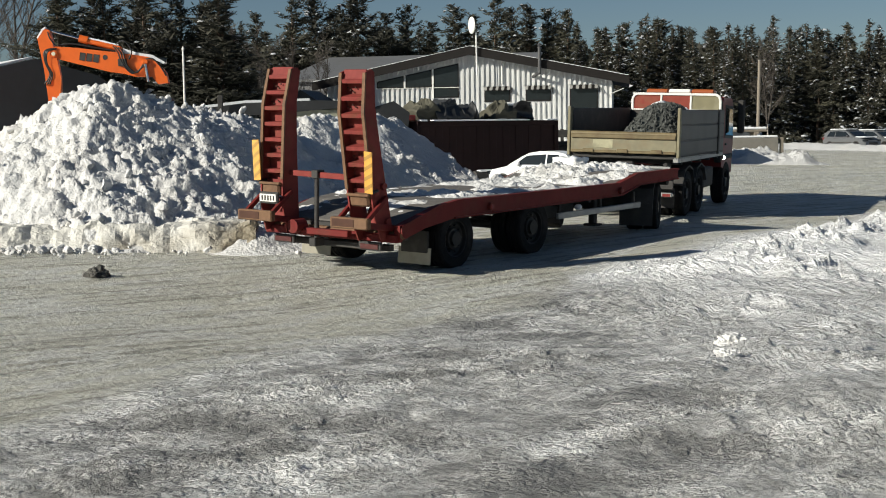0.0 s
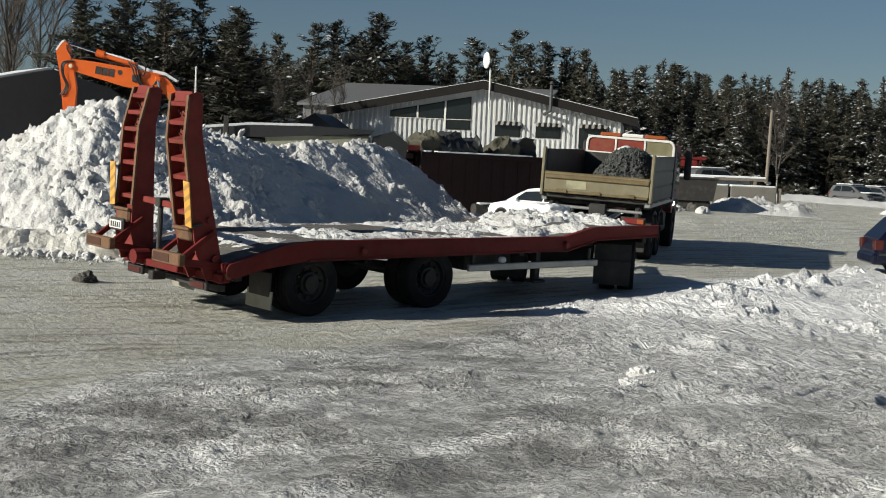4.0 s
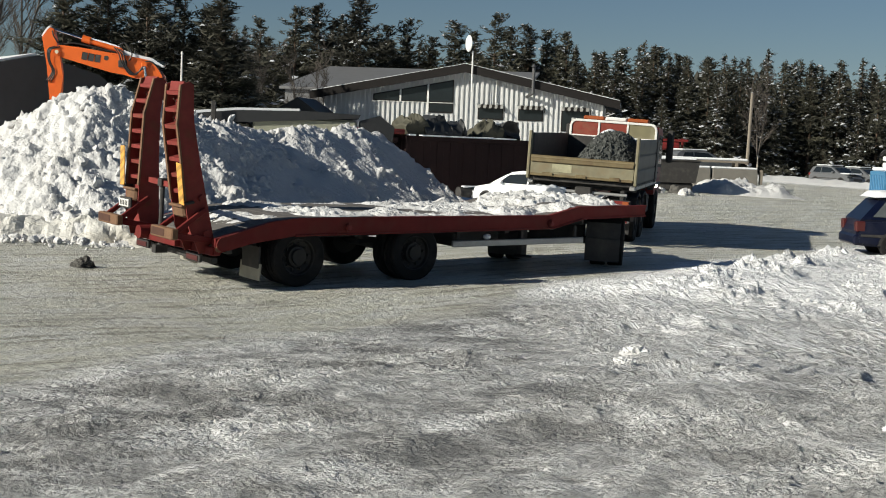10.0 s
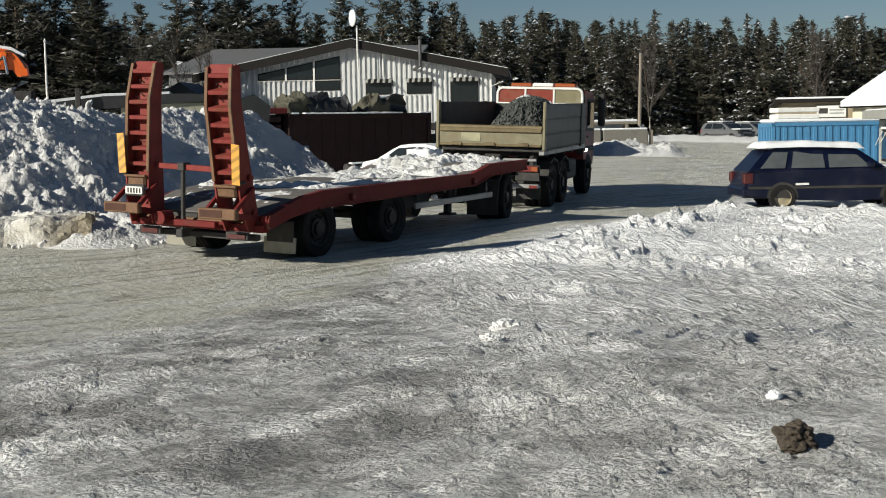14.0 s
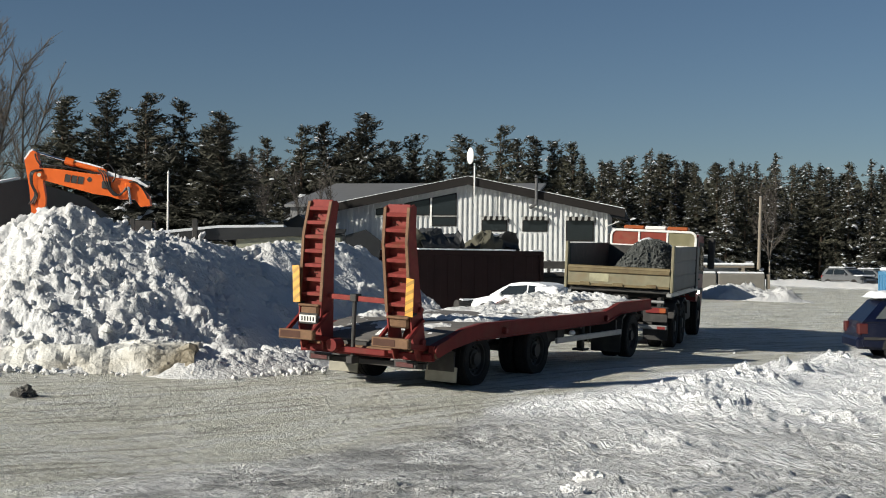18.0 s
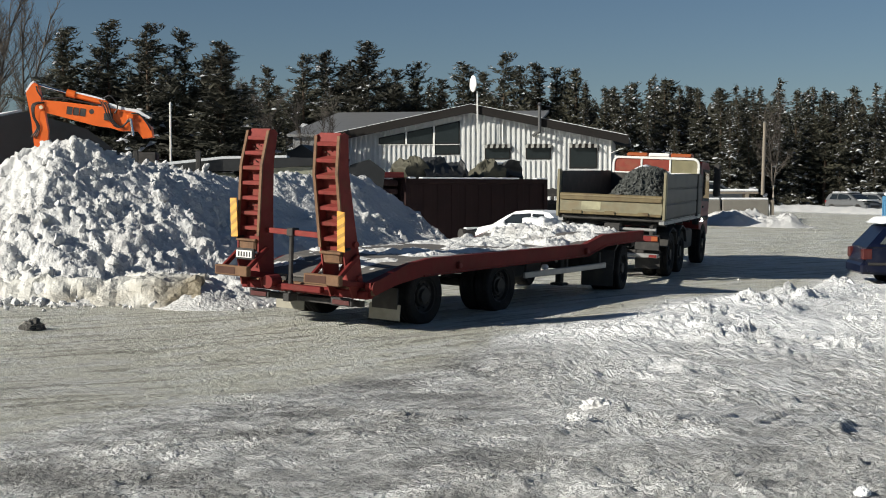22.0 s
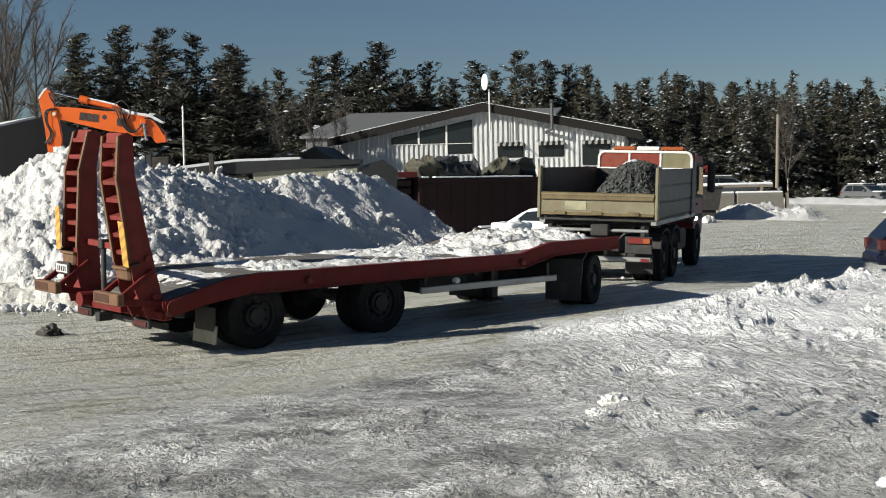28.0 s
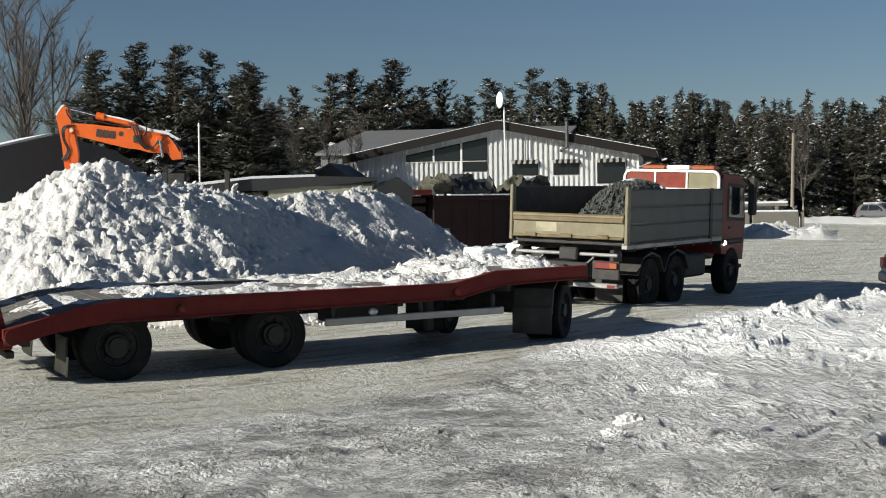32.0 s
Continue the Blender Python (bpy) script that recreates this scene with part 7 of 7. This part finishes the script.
lump("soil_lump", pose(1.93, 6.62, ground_height(1.93, 6.62) + 0.02), SOIL, 0.11, "lump of frozen brown soil lying on the ice", "soil lump", 3)
lump("soil_lump", pose(2.5, 6.3, ground_height(2.5, 6.3) + 0.01), SOIL, 0.035, "small crumb of frozen soil on the ice", "soil lump", 5)
lump("snow_lump", pose(2.2, 7.85, ground_height(2.2, 7.85) + 0.03), SNOW, 0.045, "small round lump of snow", "snow lump", 8)
lump("rock", pose(-6.48, 18.55, ground_height(-6.48, 18.55) + 0.02), DARKCON, 0.17, "dark grey stone on the icy yard", "rock", 11)
lump("snow_lump", pose(0.95, 11.75, ground_height(0.95, 11.75) - 0.01), PILE, 0.14, "broken white snow lump on the ice", "snow lump", 14)
lump("snow_lump", pose(0.75, 10.9, ground_height(0.75, 10.9) - 0.01), PILE, 0.12, "broken white snow lump on the ice", "snow lump", 17)

ledge = bmesh.new()
bmesh.ops.create_cube(ledge, size=1)
bmesh.ops.subdivide_edges(ledge, edges=ledge.edges[:], cuts=40, use_grid_fill=True)
for v in ledge.verts:
    up = v.co.z + 0.5
    p = Vector((v.co.x * 4.4, v.co.y * 0.9 + 0.3 * up, up * (0.46 + 0.14 * n3(v.co.x * 4.4, 0, 0.8, 7))))
    chip = 0.14 * blocks(p.x, 0.7 * p.z, 1.1, 5) + 0.05 * n3(p.x, p.z, 4, 6) + 0.03 * blocks(p.x, 0.9 * p.z, 6.0, 6)
    v.co = p + Vector((0.08 * n3(p.y, p.z, 3), -chip - 0.1 * n3(p.x, p.z, 1.3, 1), up * (0.12 * blocks(p.x, p.y, 2.5, 8) + 0.05 * n3(p.x, p.y, 6, 4))))
lg = part("ice_ledge", ledge, ICE, None)
lg.matrix_basis = pose(LEDGE[0], LEDGE[1], base(*LEDGE) - 0.05, 0, 0, 3)
tagged(lg, "dirty tan block of ice cut along the pile's foot", "ice block")
cw = thing("concrete_wall", pose(-13.4, 22.6, base(-12, 22), 0, 0, 4), "low dark concrete wall half buried in snow", "wall")
part("wall_block", bx(0, 2.2, 0, 0.4, -0.2, 1.0, bevel=0.03), DARKCON, cw)
part("wall_block", bx(2.25, 3.9, 0, 0.4, -0.2, 0.85, bevel=0.03), DARKCON, cw)
part("wall_snow", bx(0.0, 2.2, 0.02, 0.38, 1.0, 1.14, bevel=0.05), SNOW, cw)


# ---------------------------------------------------------------- trees
def blade(bm, o, q, side, w, mat=0):
    f = bm.faces.new([bm.verts.new(p) for p in (o - side * w, o + side * w, o + q)])
    f.material_index = mat


def tuft(bm, c, d, size, snow, r):
    """A spray of needle twigs: narrow blades fanned about the bough's direction, hanging a little."""
    for _ in range(7):
        q = (d + Vector((r.gauss(0, 0.6), r.gauss(0, 0.6), r.gauss(-0.12, 0.4)))).normalized()
        side = q.cross(Vector((r.gauss(0, 1), r.gauss(0, 1), r.gauss(0, 1)))).normalized()
        L = size * r.uniform(0.7, 1.4)
        o = c + Vector((r.gauss(0, 0.3), r.gauss(0, 0.3), r.gauss(0, 0.2))) * size
        blade(bm, o - q * L * 0.4, q * L, side, L * 0.13)
    if r.random() < snow:
        pillow(bm, c + Vector((0, 0, size * 0.1)) + d * (0.25 * size), size * r.choice((0.3, 0.4, 0.55, 0.8)), r)


def pillow(bm, o, w, r):
    """A small uneven cap of snow lying on a bough."""
    n = Vector((r.gauss(0, 0.35), r.gauss(0, 0.35), 1)).normalized()
    q = n.orthogonal().normalized()
    k0 = n.cross(q)
    rim = [bm.verts.new(o + (q * math.cos(k * 1.047) + k0 * math.sin(k * 1.047)) * (w * r.uniform(0.45, 1.1)) - n * w * 0.25) for k in range(6)]
    mid = bm.verts.new(o + n * w * 0.3)
    for k in range(6):
        f = bm.faces.new((mid, rim[k], rim[(k + 1) % 6]))
        f.material_index = 1


def spruce(h, seed, snow, spread=0.2):
    """Whorls of drooping boughs that shorten to a pointed top."""
    r = random.Random(seed)
    bm = bmesh.new()
    lean = r.random() * 6.283
    n = 190
    for k in range(n):
        u = 0.07 + 0.9 * ((k + r.random()) / n) ** 0.95
        a = r.random() * 6.283
        L = h * spread * (1.04 - u) ** 0.85 * r.choice((0.55, 0.8, 0.9, 1.0, 1.1, 1.25)) * (1 + 0.22 * math.sin(a + lean + u * 13))
        d = Vector((math.cos(a), math.sin(a), 0.35 * u - 0.18))
        side = Vector((-d.y, d.x, 0))
        m = max(2, int(L / 0.2))
        for q in range(m):
            v = 0.15 + 0.85 * (q + r.random()) / m
            c = Vector((0, 0, u * h)) + d * (L * v) + Vector((0, 0, -0.22 * L * v * v)) + side * (r.gauss(0, 0.16) * L * v)
            tuft(bm, c, (d + Vector((0, 0, -0.4 * v)) + side * r.gauss(0, 0.5)).normalized(), 0.36 * r.uniform(0.75, 1.2) * (1.2 - 0.65 * u), snow, r)
    for k in range(4):
        tuft(bm, Vector((0, 0, h * (0.955 + 0.012 * k))), Vector((0, 0, 1)), 0.26, 0, r)
    return finish(bm, "spruce_crown", [NEEDLES, TREESNOW])


def pine(h, seed, snow, start=0.3, spread=0.17):
    """An uneven crown of long bent limbs, bare near the trunk, whose ends carry layered sprays, with gaps between."""
    r = random.Random(seed)
    bm = bmesh.new()
    w0, n = r.random() * 6, 150
    for k in range(n):
        u = start + (0.985 - start) * ((k + r.random()) / n) ** 0.9
        a = r.random() * 6.283
        v = (u - start) / (1.0 - start)
        lobe = 0.85 + 1.15 * noise.noise(Vector((u * 7, 1.3 * math.cos(a) + w0, 1.3 * math.sin(a))))
        L = h * spread * lobe * (0.55 + 2.2 * v if v < 0.2 else (1.05 - v) ** 0.8 * 1.18) * r.choice((0.6, 0.85, 1.0, 1.0, 1.25)) + 0.1
        root = Vector((0, 0, u * h - 0.15 * L))
        d = Vector((math.cos(a), math.sin(a), 0.12 + 0.5 * v * v + r.gauss(0, 0.12)))
        side = Vector((-d.y, d.x, 0))
        q = d.cross(Vector((0, 0, 1))).normalized()
        f = bm.faces.new([bm.verts.new(p) for p in (root - q * 0.04, root + q * 0.04, root + d * L * 0.9)])  # the limb
        f.material_index = 2
        m = max(2, int(L / 0.26))
        for j in range(m):
            t = 0.3 + 0.72 * (j + r.random()) / m
            c = root + d * (L * t) + Vector((0, 0, 0.1 * L * t * t)) + side * (r.gauss(0, 0.2) * L * t)
            tuft(bm, c, (d + Vector((0, 0, 0.25)) + side * r.gauss(0, 0.6)).normalized(), (0.56 - 0.24 * v) * r.uniform(0.75, 1.2), snow, r)
    for k in range(4):
        tuft(bm, Vector((0, 0, h * (0.96 + 0.01 * k))), Vector((0, 0, 1)), 0.3, 0, r)
    return finish(bm, "pine_crown", [NEEDLES, TREESNOW, BARK])


def birch(h, seed):
    """Several stems that part low and end in fine upward twigs."""
    r = random.Random(seed)
    verts, faces = [], []

    def rod(a, b, ra, rb, n):
        q = (b - a).orthogonal().normalized()
        w = (b - a).cross(q).normalized()
        k = len(verts)
        for o, rad in ((a, ra), (b, rb)):
            for i in range(n):
                c = 6.283 * i / n
                verts.append(o + (q * math.cos(c) + w * math.sin(c)) * rad)
        faces.extend((k + i, k + (i + 1) % n, k + n + (i + 1) % n, k + n + i) for i in range(n))

    def limb(a, d, length, rad, depth):
        n = 4 if depth < 2 else 2
        for k in range(n):
            b = a + d * (length / n)
            rod(a, b, rad * (1 - 0.7 * k / n), rad * (1 - 0.7 * (k + 1) / n), 5 if depth < 2 else 3)
            if depth < 3:
                for _ in range((4, 3, 3)[depth]):
                    turn = r.random() * 6.283
                    q = (d + Vector((math.cos(turn), math.sin(turn), 0.25)) * r.uniform(0.55, 1.1)).normalized()
                    limb(a + (b - a) * r.random(), q, length * r.uniform(0.26, 0.5) * (1.0 - 0.4 * k / n), max(0.007, rad * 0.4), depth + 1)
            a = b
            d = (d + Vector((r.gauss(0, 0.07), r.gauss(0, 0.07), 0.08))).normalized()

    for k in range(2):
        limb(Vector((0.15 * k, 0, 0.25 * h)), Vector((r.gauss(0, 0.12), r.gauss(0, 0.12), 1)).normalized(), h * 0.74, 0.09, 0)
    me = bpy.data.meshes.new("birch_crown")
    me.from_pydata(verts, [], faces)
    me.materials.append(TWIG)
    return me


TREESNOW = material("snow_on_branches", (0.5, 0.51, 0.53), 0.8, spread=0.1, bump=0, spec=0.2)


def trunk_mesh(h, r, mat, lean=0.0):
    bm = bmesh.new()
    p = [Vector((lean * h * (k / 5) ** 2, 0, h * k / 5 * 0.97)) for k in range(6)]
    for k in range(5):
        tube(bm, p[k], p[k + 1], r * (1 - k / 5.5), r * (1 - (k + 1) / 5.5), 9)
    return finish(bm, "trunk", mat)


def tree_kinds():
    kinds = []
    for k in range(6):
        t = thing("spruce_tree", pose(0, 0, -50), "dark green spruce with snow on its branches", "tree", "trees round the yard")
        part("trunk", trunk_mesh(12, 0.16, BARK), None, t)
        part("crown", spruce(12, 20 + k, 0.16 + 0.09 * (k % 3), 0.15 + 0.02 * (k % 3)), None, t)
        kinds.append(t)
    pines = []
    for k in range(6):
        t = thing("pine_tree", pose(0, 0, -50), "tall dark pine with an uneven crown and some snow", "tree", "trees round the yard")
        part("trunk", trunk_mesh(12, 0.17, BARK, 0.012 * (k - 2)), None, t)
        part("crown", pine(12, 40 + k, 0.08 + 0.07 * (k % 2), 0.14 + 0.09 * (k % 3), 0.185 + 0.02 * (k % 2)), None, t)
        pines.append(t)
    bare = []
    for k in range(3):
        t = thing("birch_tree", pose(0, 0, -50), "leafless birch with fine bare twigs", "tree", "trees round the yard")
        part("trunk", trunk_mesh(3.6, 0.13, BIRCH), None, t)
        part("crown", birch(10, 60 + k), None, t)
        bare.append(t)
    return kinds, pines, bare


def plant(kind, x, y, h, full=12.0, wide=1.0):
    m = Matrix.Translation((x, y, base(x, y) - 0.2)) @ Matrix.Rotation(rnd.random() * 6.28, 4, "Z")
    t = copy_thing(kind, m)
    s = h / full
    t.scale = (s * wide, s * wide, s)
    return t


def build_woods():
    spruces, pines, bare = tree_kinds()
    # big pines behind the excavator
    for x, h, y, k, w in ((-24.0, 9.3, 75, 0, 1.6), (-23.0, 8.6, 78, 3, 1.3), (-21.7, 9.9, 76, 0, 1.25), (-19.3, 9.7, 75, 3, 1.15), (-20.6, 9.2, 79, 0, 1.25), (-17.5, 9.5, 76, 3, 1.1), (-17.0, 8.3, 80, 3, 1.3), (-14.9, 8.7, 74, 0, 1.7), (-25.6, 8.2, 80, 3, 1.3), (-16.1, 7.9, 77, 3, 1.3), (-15.4, 8.2, 76, 3, 1.3)):
        plant(pines[k], x, y, h, wide=w)
    for x, y, h, w in ((-22.2, 76, 6.6, 1.5), (-20.2, 77, 7.2, 1.5), (-17.9, 75.5, 6.4, 1.5), (-15.2, 74.5, 6.8, 1.5), (-25.0, 76, 6.0, 1.5), (-13.9, 77.5, 5.4, 1.3), (-23.8, 79, 7.0, 1.5), (-18.8, 78, 6.2, 1.5), (-16.4, 76, 5.6, 1.5)):
        plant(rnd.choice(spruces), x, y, h, wide=w)
    # the wood behind the workshop: single pines stand out over a lower wood
    for x, h, y in ((-24.1, 10.6, 130), (-22.9, 13.0, 138), (-18.6, 14.0, 134), (-16.9, 14.7, 138), (-15.3, 13.7, 142), (-11.9, 15.2, 132), (-9.7, 13.2, 138), (-7.1, 13.6, 134), (-5.0, 12.5, 140), (-2.4, 13.8, 136), (-0.5, 13.6, 142), (1.6, 14.6, 132), (3.4, 14.1, 140), (4.9, 14.1, 136), (7.2, 13.9, 138), (8.7, 13.4, 134)):
        plant(rnd.choice(pines), x, y, h, wide=rnd.uniform(1.0, 1.3))
    for k in range(46):
        x = -44 + 1.25 * k + rnd.gauss(0, 0.5)
        kind = rnd.choice(spruces) if rnd.random() < 0.55 else rnd.choice(pines)
        plant(kind, x, 146 + rnd.uniform(-4, 8), rnd.uniform(10.0, 12.6), wide=1.35)
    # the spruce wood at the far right
    for x, h, y in ((9.4, 9.8, 126), (11.2, 11.3, 128), (13.0, 11.3, 126), (15.9, 12.6, 128), (17.4, 12.7, 132), (18.6, 11.7, 130), (19.9, 11.2, 126), (22.6, 11.3, 130), (24.8, 12.4, 134), (25.3, 11.6, 128), (27.4, 12.5, 126), (30.3, 11.9, 132), (31.0, 12.0, 128), (33.6, 11.6, 130), (34.2, 12.0, 126), (36.9, 12.5, 128), (40.2, 12.4, 130), (42.2, 12.5, 128), (45.5, 12.2, 127), (48.6, 12.6, 129), (52.0, 12.4, 128)):
        plant(rnd.choice(spruces), x, y, h, wide=rnd.uniform(1.1, 1.4))
    for row, (y, lo, hi) in enumerate(((125, 7.5, 10.6), (137, 11.0, 12.8), (146, 12.0, 13.4))):
        for k in range(30):
            x = 9 + 60 * (k + 0.5 * (row % 2)) / 30 + rnd.gauss(0, 0.6)
            kind = rnd.choice(spruces) if rnd.random() < 0.7 else rnd.choice(pines)
            plant(kind, x, y + rnd.gauss(0, 1.5), rnd.uniform(lo, hi), wide=rnd.uniform(1.15, 1.4))
    for k in range(2):
        plant(bare[k % 3], 27 + 14 * k + rnd.gauss(0, 0.7), 121 + rnd.uniform(-1, 2), rnd.uniform(6.0, 9.5), 10.0)
    for x, y, h in ((-37.5, 84, 11.5), (-36.0, 88, 13.5), (-34, 83, 12.0), (-32, 85, 13.4), (-30.6, 82, 12.6), (-28.6, 81, 11.0), (-40, 90, 10.0), (-16, 95, 7.0), (-13.5, 97, 6.4), (-12, 99, 6.8), (-19, 96, 7.6)):
        plant(rnd.choice(bare), x, y, h, 10.0)
    # far low wood that closes the view, one mass of small crowns
    verts, faces = [], []
    r = random.Random(5)
    for k in range(1500):
        u = r.random()
        x = -190 + 420 * u
        y = 160 + r.uniform(0, 30) + (18 if x < -36 else 0)
        h = r.uniform(10, 13.2) if x > 9 else r.uniform(8.5, 11.5) if x > -36 else r.uniform(6, 9.5)
        z = base(x, 90)
        for q in range(26):
            zz = z + h * (q / 26) ** 0.9
            w = 2.1 * (1 - q / 27) + 0.15
            for _ in range(3):
                a = r.random() * 6.28
                c, s = math.cos(a), math.sin(a)
                i = len(verts)
                verts += [(x, y, zz + 0.5), (x + w * c - 0.35 * s, y + w * s + 0.35 * c, zz - 0.45), (x + w * c + 0.35 * s, y + w * s - 0.35 * c, zz - 0.3)]
                faces.append((i, i + 1, i + 2))
    me = bpy.data.meshes.new("far_wood")
    me.from_pydata(verts, [], faces)
    me.materials.append(NEEDLES)
    tagged(new("far_wood", me), "dense dark conifer wood in the distance", "wood", kind="stuff")
    for t in spruces + pines + bare:
        for o in (*t.children, t):
            bpy.data.objects.remove(o)


build_woods()


# ---------------------------------------------------------------- what moves
def on_yard(x, y, turn):
    """A pose on the tilted yard, its x axis turned by that many degrees."""
    up = Vector((0.035, -0.027, 1)).normalized()
    ahead = Vector((math.cos(radians(turn)), math.sin(radians(turn)), 0))
    ahead = (ahead - up * ahead.dot(up)).normalized()
    left = up.cross(ahead)
    z = -0.68 - 0.035 * x + 0.027 * y
    return Matrix(((ahead.x, left.x, up.x, x), (ahead.y, left.y, up.y, y), (ahead.z, left.z, up.z, z), (0, 0, 0, 1)))


def on_slope(x, y, turn):
    """The same on the gentler ground beside the pile, where the trailer stands, leaning a little on its springs."""
    up = Vector((0.003, -0.022, 1)).normalized()
    ahead = Vector((math.cos(radians(turn)), math.sin(radians(turn)), 0))
    ahead = (ahead - up * ahead.dot(up)).normalized()
    left = up.cross(ahead)
    z = -0.53 - 0.003 * x + 0.022 * y
    m = Matrix(((ahead.x, left.x, up.x, x), (ahead.y, left.y, up.y, y), (ahead.z, left.z, up.z, z), (0, 0, 0, 1)))
    return m @ Matrix.Rotation(0.0226, 4, "X")


def rolled(path):
    """Seconds and the metres driven forwards along the thing's own heading."""
    out, s = [], 0.0
    for k, (t, x, y, a) in enumerate(path):
        if k:
            _, px, py, pa = path[k - 1]
            h = radians((a + pa) / 2)
            s += (x - px) * math.cos(h) + (y - py) * math.sin(h)
        out.append((t, s))
    return out


def motions():
    def dense(path):
        out = []
        for (t, x, y, a), (t2, x2, y2, a2) in zip(path, path[1:]):
            n = max(1, round((t2 - t) / 0.5))
            for k in range(n):
                u = k / n
                out.append((t + (t2 - t) * u, x + (x2 - x) * u, y + (y2 - y) * u, a + (a2 - a) * u))
        return out + [path[-1]]

    walk(trailer, [(t, on_slope(x, y, a)) for t, x, y, a in TRAILER_PATH])
    walk(truck, [(t, on_yard(x, y, a)) for t, x, y, a in TRUCK_PATH])
    for path, wheels, r in ((TRAILER_PATH, trailer_wheels, WR), (TRUCK_PATH, truck_wheels, 0.51)):
        rows = rolled(dense(path))
        for w in wheels:
            rest = w.matrix_basis.copy()
            sign = -1 if rest.to_euler().z > 1 else 1
            walk(w, [(t, rest @ Matrix.Rotation(sign * s / r, 4, "Y")) for t, s in rows])
    rows = []
    truck_rows = {t: (x, y, a) for t, x, y, a in TRUCK_PATH}
    for t, x, y, a in TRAILER_PATH:
        if t not in truck_rows:
            continue
        tx, ty, ta = truck_rows[t]
        hx, hy = tx - 0.3 * math.cos(radians(ta)), ty - 0.3 * math.sin(radians(ta))
        c, s = math.cos(radians(a)), math.sin(radians(a))
        px, py = x + BOGIE_X * c - TW / 2 * s, y + BOGIE_X * s + TW / 2 * c
        turn = math.degrees(math.atan2(hy - py, hx - px)) - a
        rows.append((t, pose(BOGIE_X, TW / 2, 0, 0, 0, max(-70, min(85, turn)))))
    walk(trailer_bogie, rows)


motions()
